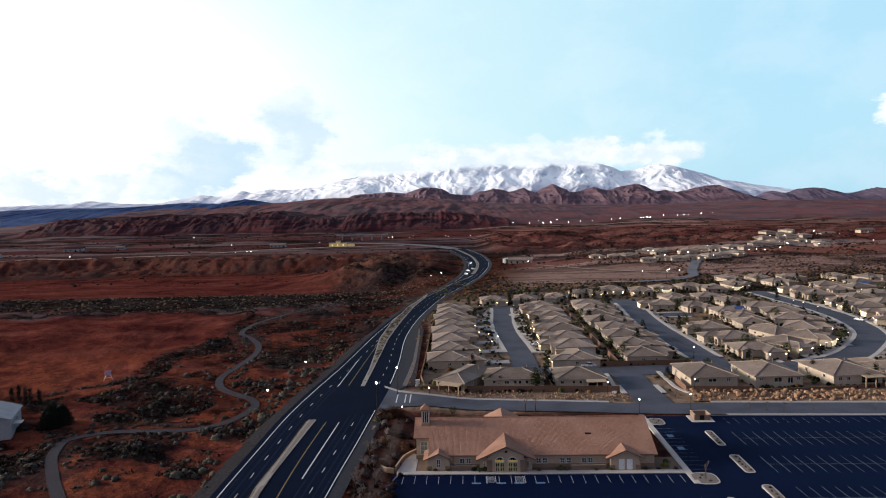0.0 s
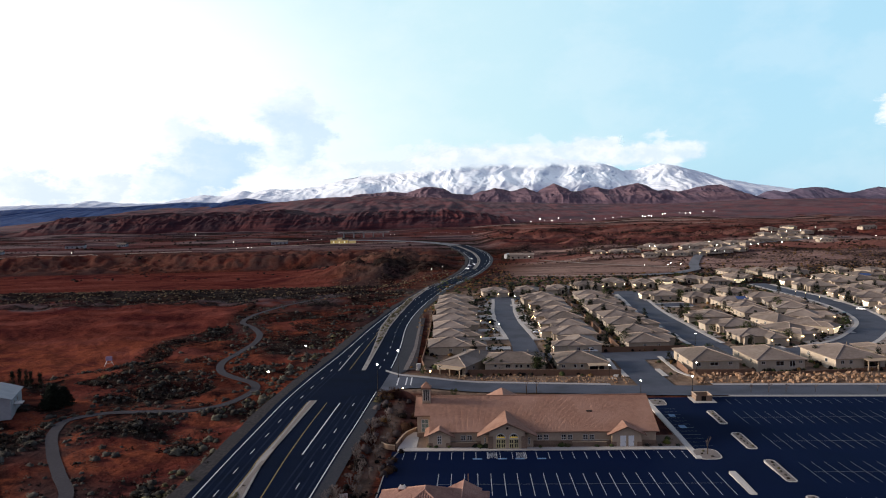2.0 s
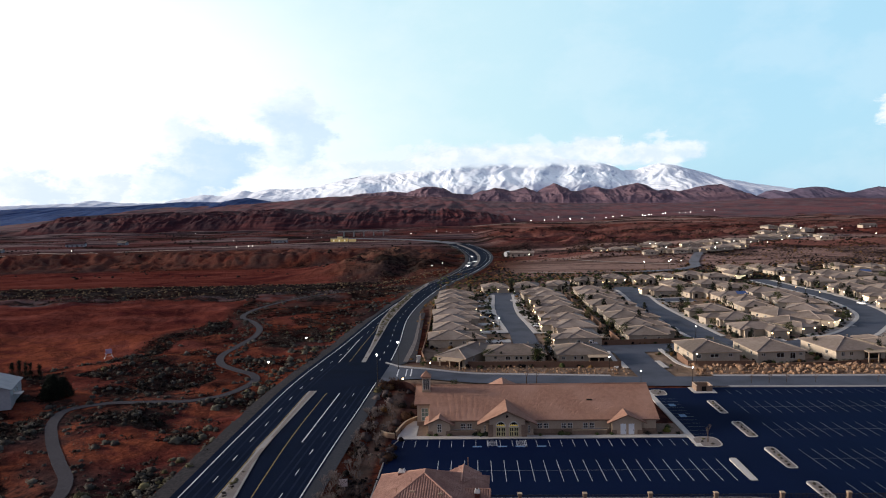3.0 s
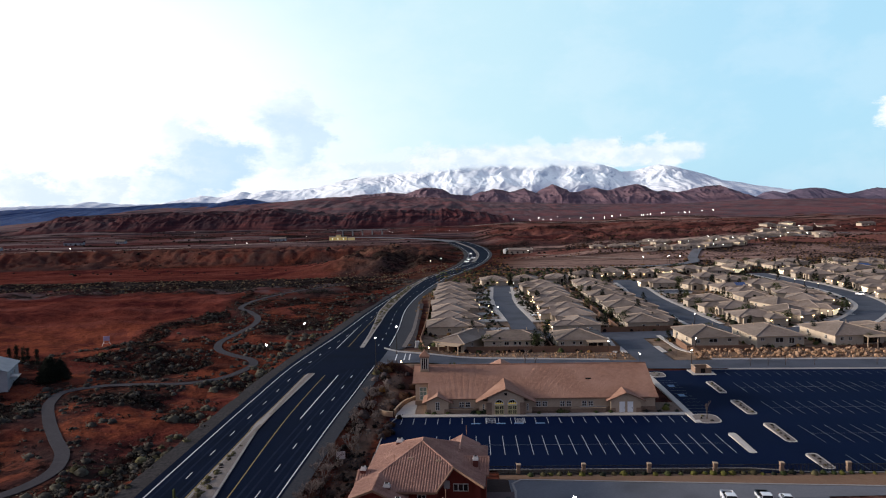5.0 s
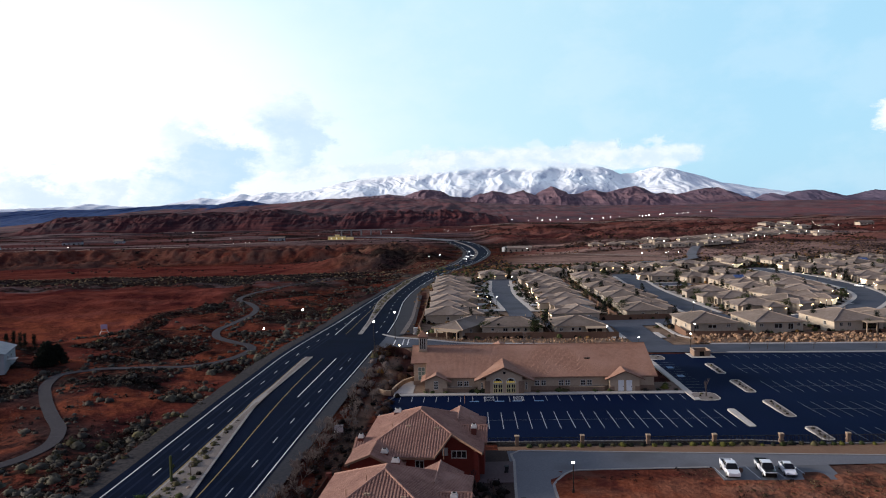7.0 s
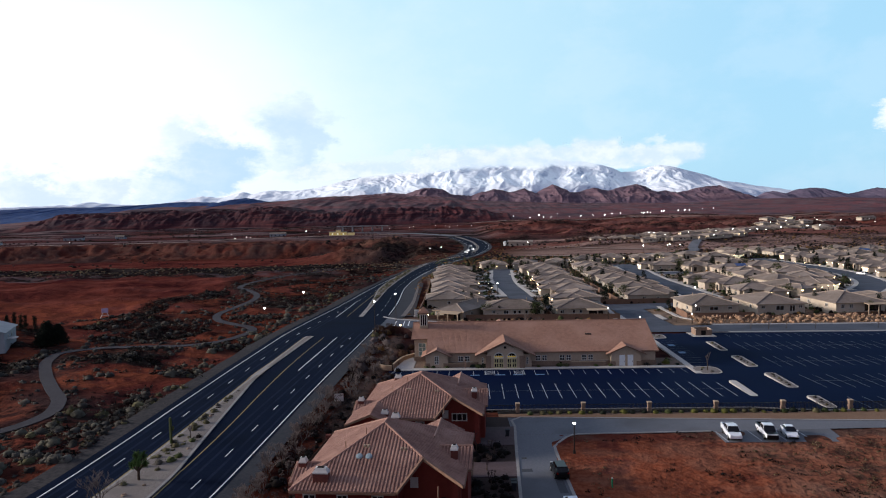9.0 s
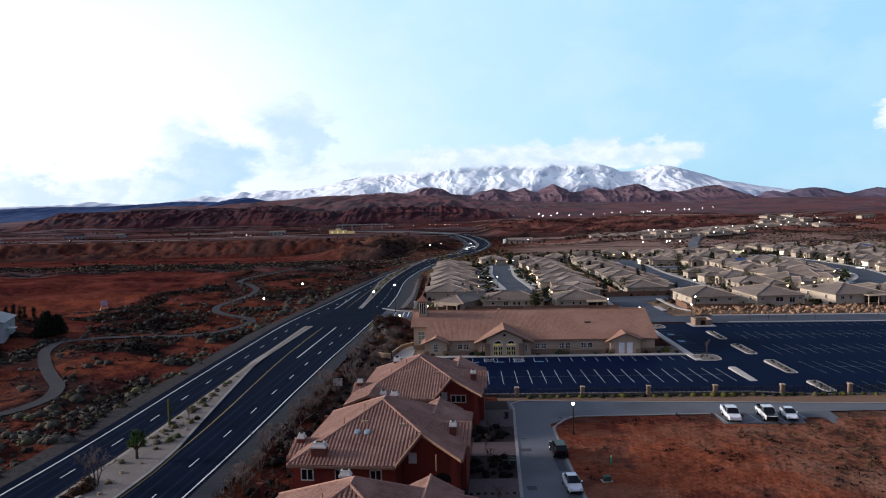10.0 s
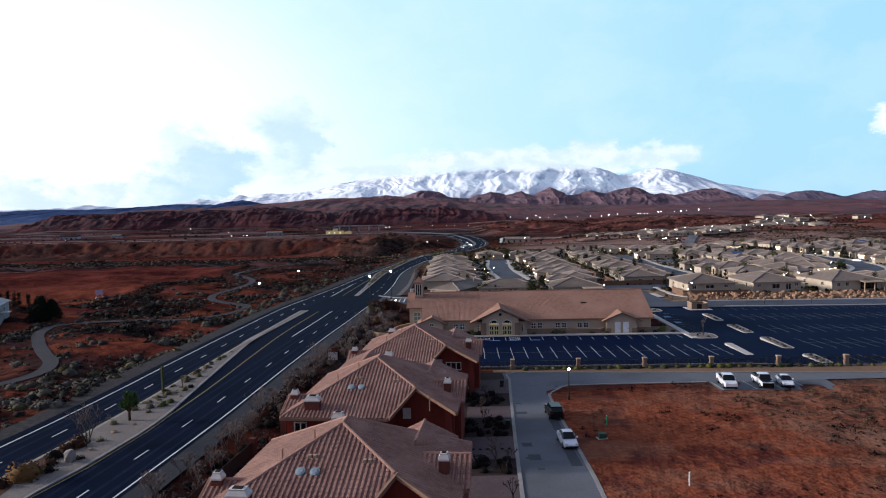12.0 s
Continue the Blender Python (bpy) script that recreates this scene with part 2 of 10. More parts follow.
def box(bm, x0, x1, y0, y1, z0, z1, bevel=0.0):
    vs = [bm.verts.new(p) for p in ((x0, y0, z0), (x1, y0, z0), (x1, y1, z0), (x0, y1, z0), (x0, y0, z1), (x1, y0, z1), (x1, y1, z1), (x0, y1, z1))]
    fs = [bm.faces.new([vs[i] for i in f]) for f in ((3, 2, 1, 0), (4, 5, 6, 7), (0, 1, 5, 4), (1, 2, 6, 5), (2, 3, 7, 6), (3, 0, 4, 7))]
    if bevel:
        edges = list({e for f in fs for e in f.edges})
        bmesh.ops.bevel(bm, geom=edges, offset=bevel, segments=1, affect="EDGES")
    return vs


def boxed(*a, **k):
    bm = bmesh.new()
    box(bm, *a, **k)
    return bm


def tube(bm, p, q, r0, r1=None, n=8, caps=True):
    """A tapered round bar from p to q."""
    r1 = r0 if r1 is None else r1
    p, q = Vector(p), Vector(q)
    d = (q - p).normalized()
    a = d.orthogonal().normalized()
    b = d.cross(a)
    rings = [[bm.verts.new(c + (a * cos(2 * pi * k / n) + b * sin(2 * pi * k / n)) * r) for k in range(n)] for c, r in ((p, r0), (q, r1))]
    for k in range(n):
        bm.faces.new((rings[0][k], rings[0][(k + 1) % n], rings[1][(k + 1) % n], rings[1][k]))
    if caps:
        bm.faces.new(rings[0][::-1]), bm.faces.new(rings[1])


def extrude_poly(bm, pts, z0, z1):
    """A prism over a plan polygon; z0 and z1 are numbers or functions of x, y."""
    lo = [bm.verts.new((x, y, z0(x, y) if callable(z0) else z0)) for x, y in pts]
    hi = [bm.verts.new((x, y, z1(x, y) if callable(z1) else z1)) for x, y in pts]
    n = len(pts)
    bm.faces.new(hi), bm.faces.new(lo[::-1])
    for k in range(n):
        bm.faces.new((lo[k], lo[(k + 1) % n], hi[(k + 1) % n], hi[k]))


# ---------------------------------------------------------------- lie of the land
PROFILE_Y = (-6000, 0, 50, 80, 99, 119, 155, 400, 480, 620, 850, 1000, 1800, 2600, 6000)
PROFILE_Z = (2.9, 2.9, 2.5, 1.9, 1.5, 1.1, 0.0, -3.0, -4.5, -9.0, -15.0, -12.0, -10.0, -6.0, -5.0)


def base_z(y):
    """Height of the graded land, which falls away gently ahead."""
    return np.interp(y, PROFILE_Y, PROFILE_Z)


def road_z(y):
    """Height of the highway, which runs on a low bank above the near land."""
    return np.interp(y, (-6000, 0, 60, 85, 120, 150, 195, 235, 330, 400, 480, 620, 850, 1000), (3.6, 3.6, 3.2, 2.8, 2.4, 1.9, 1.0, 0.0, -1.6, -3.0, -4.5, -9.0, -15.0, -12.0))


# highway lines: plan x for each y
HWY_Y = (-400, 0, 60, 79, 90, 104, 124, 154, 172, 198, 230, 259, 328, 395, 416, 475, 526, 570, 624, 690, 735, 790, 852, 905, 945, 1012)
HWY_L = (-66, -54.5, -51.1, -49.8, -49.0, -48.3, -47.7, -46.9, -46.3, -45.4, -42.8, -39.5, -33.1, -25.4, -22.5, -12.0, -1.6, 5.6, 13.9, 20.8, 24.1, 26.6, 26.7, 22.5, 16.2, 3.2)
HWY_R = (-43, -33.2, -30.2, -28.7, -27.9, -27.1, -26.0, -24.2, -22.9, -21.3, -19.3, -18.3, -18.1, -12.6, -9.8, -0.6, 10.2, 19.4, 29.5, 39.2, 44.5, 49.0, 51.2, 48.5, 42.0, 28.0)


def spline(y, ys, xs):
    """Smooth curve through the rows, by cubic pieces."""
    ys, xs = np.asarray(ys, float), np.asarray(xs, float)
    m = np.gradient(xs, ys)
    y = np.clip(np.asarray(y, float), ys[0], ys[-1])
    k = np.clip(np.searchsorted(ys, y) - 1, 0, len(ys) - 2)
    h = ys[k + 1] - ys[k]
    t = (y - ys[k]) / h
    return (2 * t ** 3 - 3 * t ** 2 + 1) * xs[k] + (t ** 3 - 2 * t ** 2 + t) * h * m[k] + (3 * t ** 2 - 2 * t ** 3) * xs[k + 1] + (t ** 3 - t ** 2) * h * m[k + 1]


def hwy_l(y):
    return spline(y, HWY_Y, HWY_L)


def hwy_r(y):
    return spline(y, HWY_Y, HWY_R)


def inside(x, y, x0, x1, y0, y1, soft):
    """1 inside a plan rectangle, falling to 0 over soft metres outside it."""
    return sstep(x, x0 - soft, x0) * (1 - sstep(x, x1, x1 + soft)) * sstep(y, y0 - soft, y0) * (1 - sstep(y, y1, y1 + soft))


def field_edge(y):
    """Plan x of the edge of the bare red field."""
    return np.interp(y, (225, 236, 251, 294, 347, 402, 425), (-150, -133, -119, -116, -108, -115, -140))


TRAIL = ((-79, 100), (-76, 111), (-72.0, 118), (-71.2, 125), (-74, 134), (-81.8, 146), (-92, 162), (-99.6, 177), (-101.2, 186), (-94.6, 191.7), (-82.6, 192.6), (-70.4, 193.2), (-64, 197.6), (-60.1, 206.5),
         (-59.2, 216.8), (-62.2, 223.5), (-68.3, 229.2), (-76.3, 238.5), (-80.8, 251.6), (-80.3, 271), (-79.3, 292), (-81.9, 309.4), (-90.7, 330.2), (-98.9, 343.5), (-100.8, 362.4), (-95.7, 389.5), (-85.6, 416.6), (-66.6, 445.7))


def trail_gap(x, y):
    """Plan distance to the trail."""
    best = np.full(np.shape(x), 1e9)
    for (ax, ay), (bx, by) in zip(TRAIL, TRAIL[1:]):
        dx, dy = bx - ax, by - ay
        t = np.clip(((x - ax) * dx + (y - ay) * dy) / (dx * dx + dy * dy), 0, 1)
        best = np.minimum(best, np.hypot(x - ax - t * dx, y - ay - t * dy))
    return best


# plan ellipses (x, y, half length, half width, turn): thickets and two shaded slopes painted dark, and open orange soil
DARK_PATCHES = ((-106, 172, 9, 14, 0.2), (-86, 179, 8, 5, 0.0), (-77, 174, 7, 3.5, 0.0), (-78, 189, 9, 3.0, 0.0), (-109, 262, 3.5, 16, -0.2), (-104, 324, 5, 16, 0.1), (-84, 216, 13, 6, 0.0), (-98, 206, 6, 5, 0.0), (-62, 163, 5, 4, 0.0), (-113, 228, 8, 5, 0.0), (-66, 238, 6, 9, 0.3), (-58, 128, 3, 10, 0.1))
ORANGE_PATCHES = ((-75, 158, 13, 11, 0.2), (-108, 203, 9, 4, -0.2), (-114, 190, 12, 4, -0.2), (-66, 186, 5, 5, 0.0), (-92, 172, 2.5, 10, 0.0), (-75, 205, 5, 3, 0.0))


def patches(x, y, rows, seed):
    """1 inside ragged plan ellipses, 0 outside."""
    best = np.zeros(np.shape(x))
    wob = 0.9 * (fbm(x / 6, y / 6, 3, seed) - 0.5)
    for cx, cy, a, b, turn in rows:
        u, v = (x - cx) * np.cos(turn) + (y - cy) * np.sin(turn), (y - cy) * np.cos(turn) - (x - cx) * np.sin(turn)
        best = np.maximum(best, sstep(np.hypot(u / a, v / b) + wob, 1.15, 0.75))
    return best


def land(x, y):
    """Height of the land and four cover masks: bare red soil, scrub, tan gravel, graded."""
    x, y = np.asarray(x, float), np.asarray(y, float)
    z = base_z(y)
    left = hwy_l(y) - x                     # metres west of the highway
    right = x - hwy_r(y)
    reach = np.interp(y, (180, 205, 232, 262), (9.0, 30.0, 30.0, 12.0))
    road = sstep(left, 9, 2) * (1 - sstep(right / reach, 0.3, 1.0)) * sstep(y, 1060, 1000)
    z = z + road * (road_z(y) - z)
    town = np.maximum.reduce([
        inside(x, y, -22, 400, -50, 225, 10), inside(x, y, -16, 400, 225, 530, 14), inside(x, y, 150, 600, 500, 620, 25)])
    graded = np.clip(np.maximum(road, town), 0, 1)
    wild = 1 - graded
    # scrubland hummocks
    near = sstep(y, 620, 420) * sstep(trail_gap(x, y), 2.2, 11)
    z = z + wild * near * ((fbm(x / 22, y / 26, 4, 3) - 0.5) * 5.2 + (fbm(x / 5, y / 5, 3, 8) - 0.5) * 1.0)
    # bare fields west of the highway
    f1 = sstep(field_edge(y) - x, -4, 6) * sstep(y, 226, 240) * sstep(y, 416, 404)
    f2 = sstep(-100 - x + (fbm(x / 40, y / 40, 2, 5) - 0.5) * 30, -4, 14) * sstep(y, 545, 575) * sstep(y, 850, 820)
    west = sstep(left, 14, 60)
    # the low valley and the eroded bank behind it
    valley = west * sstep(y, 480, 640) * sstep(y, 900 + 30 * np.sin(x / 90), 868 + 30 * np.sin(x / 90))
    z = z - valley * 11.5
    lip = west * sstep(y, 840, 875) * sstep(y, 1080, 900)
    ridges = 1 - np.abs(2 * fbm(x / 38, y / 60, 4, 21) - 1)
    lumps = 1 - np.abs(2 * fbm(x / 9, y / 11, 3, 27) - 1) - 0.5
    z = z + (lip + 0.3 * valley) * lumps * 3.0
    z = z + lip * sstep(y, 1010, 905) * ((ridges - 0.85) * 9.0 + (1 - np.abs(2 * fbm(x / 13, y / 24, 3, 23) - 1) - 0.5) * 6.0)
    # eroded hill inside the bend of the highway
    hill = np.exp(-((x + 62) / 62) ** 2) * sstep(y, 600, 720) * sstep(y, 900, 800) * sstep(left, 8, 40)
    z = z + hill * lumps * 4.0 + hill * (16.0 + (ridges - 0.5) * 12.0 + (1 - np.abs(2 * fbm(x / 14, y / 22, 3, 25) - 1) - 0.5) * 6.0)
    # rolling ground on the east side
    east = sstep(right, 20, 120) * sstep(y, 620, 760) * sstep(y, 1500, 1150)
    z = z + east * ((fbm(x / 110, y / 110, 4, 31) - 0.45) * 16 + 2)
    knoll = np.exp(-(((x - 470) / 190) ** 2 + ((y - 760) / 110) ** 2))
    z = z + knoll * 11.0
    esc = sstep(right, 10, 60) * sstep(y, 905, 960) * sstep(y, 1400, 1150)
    z = z + esc * (ridges * 9.0 - 1.0 + lumps * 3.5)
    far = sstep(y, 950, 1300)
    z = z + far * (fbm(x / 160, y / 160, 5, 41) - 0.5) * 12
    back = sstep(y, -40, -200)
    z = z + back * (fbm(x / 120, y / 120, 4, 51) - 0.5) * 8
    # masks
    patch = fbm(x / 70, y / 45, 4, 61)
    bare = np.clip(np.maximum.reduce([f1, f2, lip * sstep(ridges, 0.45, 0.8) * 0.5, esc * 0.75, far * sstep(patch, 0.52, 0.66) * 0.75, hill * 0.3,
                                       wild * near * np.maximum(sstep(fbm(x / 22, y / 22, 4, 71), 0.46, 0.6), patches(x, y, ORANGE_PATCHES, 72)) * 0.9]), 0, 1)
    scrub = np.clip((0.35 + 0.9 * (fbm(x / 45, y / 30, 4, 81) - 0.35)) * (1 - 0.97 * np.maximum(f1, f2)) + 0.2 * sstep(y, 425, 450) * sstep(y, 560, 540) * west, 0, 1)
    thicket = wild * near * (1 - np.maximum(f1, f2)) * sstep(hwy_l(y) - x, 3, 8)
    scrub = np.maximum(scrub * (1 - 0.8 * lip), 0.66 * thicket * sstep(fbm(x / 13, y / 13, 3, 91), 0.40, 0.56))
    scrub = np.maximum(scrub * (1 - 0.8 * patches(x, y, ORANGE_PATCHES, 72)), 0.95 * patches(x, y, DARK_PATCHES, 73) * thicket)
    scrub = scrub * (1 - 0.75 * graded * (1 - sstep(y, 440, 475)))
    pink = inside(x, y, 58, 190, 575, 690, 14)
    bare = np.maximum(bare * (1 - pink), 0)
    scrub = scrub * (1 - 0.9 * pink)
    vac = inside(x, y, 15.2, 300, -30, 107.5, 0.6)
    rough_part = sstep(x - np.interp(y, (60, 80, 93, 104), (42.5, 43.3, 41.0, 37.5)) + 8 * (fbm(x / 9, y / 9, 3, 95) - 0.5), -3, 5)
    bare = np.maximum(bare, vac * (1 - 0.75 * rough_part))
    scrub = np.maximum(scrub * (1 - vac), vac * (0.06 + 0.42 * rough_part) * sstep(fbm(x / 6, y / 6, 3, 99), 0.3, 0.7))
    z = z + vac * ((fbm(x / 6, y / 6, 3, 101) - 0.5) * 0.35)
    path = sstep(right, 6.4, 7.2) * sstep(right, 10.2, 9.2) * sstep(y, 100, 118) * sstep(y, 200, 190)
    verge = sstep(y, 225, 232) * sstep(y, 400, 350) * sstep(-8.4 - x, -0.6, 0.6)
    streak = sstep(np.abs(x + np.interp(y, (231, 250, 270, 320, 345), (14.2, 13.2, 12.3, 12.4, 12.8))), 1.1, 0.4)
    tan = np.clip(np.maximum.reduce([0.62 * path, hill * 0.3 * sstep(ridges, 0.5, 0.8), lip * 0.16 * sstep(lumps, 0.05, 0.35), town * sstep(y, 200, 208) * (1 - 0.85 * sstep(y, 440, 475)) * (1 - verge * (0.95 - 0.85 * streak)), 0.22 * pink, vac * (0.03 + 0.20 * sstep(fbm(x / 7, y / 3, 4, 103), 0.47, 0.66) + 0.2 * rough_part)]), 0, 1)
    return z, bare, scrub, tan, graded


def ochre(x, y):
    """Patches of brighter orange soil in the near scrubland."""
    return np.maximum(1.9 * inside(x, y, 15.2, 300, -30, 103.5, 0.6) + 0.15 * inside(x, y, -24, -11, 128, 200, 2.5), 0.42 * sstep(fbm(x / 16, y / 16, 4, 111), 0.47, 0.60)) * sstep(y, 430, 300) * (1 - sstep(field_edge(y) - x, -6, 2) * sstep(y, 220, 232) * (1 - 0.55 * sstep(-x, 100, 150) * sstep(y, 350, 250)))


def ground_z(x, y):
    return float(land(np.array([x]), np.array([y]))[0][0])


def ground_material():
    m = bpy.data.materials.new("desert ground")
    m.use_nodes = True
    nt = m.node_tree
    b = nt.nodes["Principled BSDF"]
    tc = nt.nodes.new("ShaderNodeTexCoord")
    vec = tc.outputs["Object"]

    def attr(name):
        n = nt.nodes.new("ShaderNodeAttribute")
        n.attribute_name = name
        return n.outputs["Fac"]

    def mul(a, c):
        n = nt.nodes.new("ShaderNodeMath")
        n.operation = "MULTIPLY"
        nt.links.new(a, n.inputs[0])
        if isinstance(c, float):
            n.inputs[1].default_value = c
        else:
            nt.links.new(c, n.inputs[1])
        return n.outputs[0]

    def sub(a, c):
        n = nt.nodes.new("ShaderNodeMath")
        n.operation = "SUBTRACT"
        nt.links.new(a, n.inputs[0])
        nt.links.new(c, n.inputs[1])
        return n.outputs[0]

    n_big, n_mid, n_fine = noise_tex(nt, 0.02, 5, 0.6, vec), noise_tex(nt, 0.16, 5, 0.62, vec), noise_tex(nt, 1.3, 5, 0.65, vec)
    stretch = nt.nodes.new("ShaderNodeMapping")
    stretch.inputs["Scale"].default_value = (0.25, 1.0, 1.0)
    nt.links.new(vec, stretch.inputs[0])
    n_streak = noise_tex(nt, 0.05, 6, 0.65, stretch.outputs[0])
    across = nt.nodes.new("ShaderNodeMapping")
    across.inputs["Scale"].default_value = (0.10, 1.0, 1.0)
    across.inputs["Rotation"].default_value = (0, 0, radians(7))
    nt.links.new(vec, across.inputs[0])
    n_band = noise_tex(nt, 0.022, 7, 0.62, across.outputs[0])
    n_strip = noise_tex(nt, 0.009, 4, 0.55, across.outputs[0])
    brown = ramp_mix(nt, smooth_range(nt, n_mid, 0.35, 0.68), (0.020, 0.0085, 0.0080), (0.092, 0.026, 0.0155))
    brown = ramp_mix(nt, smooth_range(nt, n_big, 0.44, 0.62), brown, (0.042, 0.025, 0.024))
    red = ramp_mix(nt, smooth_range(nt, n_fine, 0.3, 0.7), (0.066, 0.0165, 0.0135), (0.104, 0.029, 0.021))
    red = ramp_mix(nt, smooth_range(nt, n_mid, 0.45, 0.72), red, (0.050, 0.0130, 0.0112))
    red = ramp_mix(nt, smooth_range(nt, n_streak, 0.44, 0.66), red, (0.125, 0.040, 0.032))
    red = ramp_mix(nt, smooth_range(nt, n_big, 0.50, 0.66), red, (0.040, 0.0100, 0.0108))
    plainsoil = ramp_mix(nt, smooth_range(nt, n_band, 0.44, 0.55), (0.034, 0.024, 0.030), (0.145, 0.105, 0.106))
    plainsoil = ramp_mix(nt, smooth_range(nt, n_strip, 0.50, 0.56), plainsoil, (0.080, 0.032, 0.031))
    plainsoil = ramp_mix(nt, mul(smooth_range(nt, n_mid, 0.5, 0.66), 0.6), plainsoil, (0.034, 0.027, 0.030))
    eastsoil = ramp_mix(nt, smooth_range(nt, n_band, 0.43, 0.56), (0.062, 0.035, 0.034), (0.262, 0.172, 0.148))
    eastsoil = ramp_mix(nt, smooth_range(nt, n_strip, 0.50, 0.57), eastsoil, (0.165, 0.072, 0.058))
    eastsoil = ramp_mix(nt, mul(smooth_range(nt, n_mid, 0.48, 0.66), 0.7), eastsoil, (0.050, 0.033, 0.032))
    wash = ramp_mix(nt, smooth_range(nt, n_streak, 0.40, 0.60), (0.048, 0.041, 0.047), (0.125, 0.108, 0.115))
    brown = ramp_mix(nt, attr("plain"), brown, plainsoil)
    brown = ramp_mix(nt, attr("eastern"), brown, eastsoil)
    col = ramp_mix(nt, attr("bare"), brown, red)
    col = ramp_mix(nt, attr("wash"), col, wash)
    orange = ramp_mix(nt, smooth_range(nt, n_fine, 0.3, 0.7), (0.132, 0.033, 0.0165), (0.215, 0.068, 0.037))
    col = ramp_mix(nt, mul(attr("ochre"), smooth_range(nt, n_mid, 0.36, 0.56)), col, orange)
    tan = ramp_mix(nt, smooth_range(nt, n_mid, 0.35, 0.65), (0.125, 0.088, 0.064), (0.215, 0.158, 0.118))
    col = ramp_mix(nt, attr("tan"), col, tan)
    # clumps of low grey-green brush; shade beneath the thickets is painted near-black
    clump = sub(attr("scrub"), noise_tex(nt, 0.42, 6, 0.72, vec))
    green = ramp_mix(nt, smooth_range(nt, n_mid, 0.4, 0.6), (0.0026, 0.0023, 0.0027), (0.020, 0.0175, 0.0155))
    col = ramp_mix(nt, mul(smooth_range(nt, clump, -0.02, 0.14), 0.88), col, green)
    nt.links.new(col, b.inputs["Base Color"])
    b.inputs["Roughness"].default_value = 0.95
    b.inputs["Specular IOR Level"].default_value = 0.0
    bp = nt.nodes.new("ShaderNodeBump")
    bp.inputs["Strength"].default_value, bp.inputs["Distance"].default_value = 0.8, 2.0
    rough = nt.nodes.new("ShaderNodeMath")
    rough.operation = "MULTIPLY_ADD"
    nt.links.new(n_fine, rough.inputs[0]), nt.links.new(n_mid, rough.inputs[2])
    rough.inputs[1].default_value = 0.05
    nt.links.new(rough.outputs[0], bp.inputs["Height"])
    nt.links.new(bp.outputs[0], b.inputs["Normal"])
    return m


M_GROUND = ground_material()


def wash_mask(x, y):
    """Pale grey dirt: the strip beyond the near field and the terraces in the scrub past it."""
    west = sstep(hwy_l(y) - x, 25, 60)
    strip = sstep(y, 404, 412) * sstep(y, 446 + 14 * (fbm(x / 30, y / 30, 3, 131) - 0.5), 428)
    return west * np.maximum(0.62 * strip * sstep(fbm(x / 24, y / 5, 3, 137), 0.34, 0.56), 0.7 * sstep(y, 425, 440) * sstep(y, 565, 520) * sstep(fbm(x / 60, y / 14, 4, 133), 0.44, 0.56))


def build_ground():
    """One sheet of rings round the middle of the place, finer ahead, out to the horizon."""
    radii = np.concatenate([[0.0], np.geomspace(14, 560, 280), np.arange(563.5, 1060, 3.5), np.geomspace(1066, 4985, 150)])
    ahead = np.radians(np.linspace(-40, 40, 460))
    rest = np.radians(np.linspace(40, 320, 70)[1:-1])
    ang = np.concatenate([ahead, rest])
    R, A = np.meshgrid(radii[1:], ang, indexing="ij")
    X, Y = R * np.sin(A), R * np.cos(A)
    z, bare, scrub, tan, graded = land(X, Y)
    z = z - 0.28 * sstep(graded, 0.75, 1.0) * (1 - inside(X, Y, 15, 400, 20, 107.4, 1.5))
    nr, na = R.shape
    verts = np.concatenate([[[0, 0, float(base_z(0))]], np.stack([X, Y, z], -1).reshape(-1, 3)])
    i, j = np.meshgrid(np.arange(nr - 1), np.arange(na), indexing="ij")
    k = (j + 1) % na
    quads = np.stack([1 + i * na + j, 1 + i * na + k, 1 + (i + 1) * na + k, 1 + (i + 1) * na + j], -1).reshape(-1, 4)[:, ::-1]
    me = bpy.data.meshes.new("ground")
    tris = [(0, 1 + (j + 1) % na, 1 + j) for j in range(na)]
    me.from_pydata(verts.tolist(), [], quads.tolist() + tris)
    for key, arr in (("bare", bare), ("scrub", scrub), ("tan", tan), ("plain", sstep(Y, 880, 1050) * (1 - 0.55 * sstep(X - hwy_r(Y), 30, 200)) + 0.0 * bare), ("ochre", np.maximum.reduce([ochre(X, Y), 0.8 * patches(X, Y, ORANGE_PATCHES, 72), 0.7 * sstep(field_edge(Y) - X, -2, 8) * sstep(Y, 226, 238) * sstep(Y, 345, 262)])), ("wash", wash_mask(X, Y)), ("eastern", sstep(X - hwy_r(Y), 10, 60) * sstep(Y, 440, 480))):
        at = me.attributes.new(key, "FLOAT", "POINT")
        at.data.foreach_set("value", np.concatenate([[0.0], arr.ravel()]).astype(np.float32))
    me.materials.append(M_GROUND)
    me.polygons.foreach_set("use_smooth", [True] * len(me.polygons))
    me.update()
    return setting("ground", me, "red desert soil with low grey-green scrub")


ground = build_ground()


# ---------------------------------------------------------------- roads
def stand_z(x, y):
    """Height on which a thing stands: the highway's surface, or the land."""
    return float(road_z(y)) if hwy_l(y) - 1.5 < x < hwy_r(y) + 3.0 else ground_z(x, y)


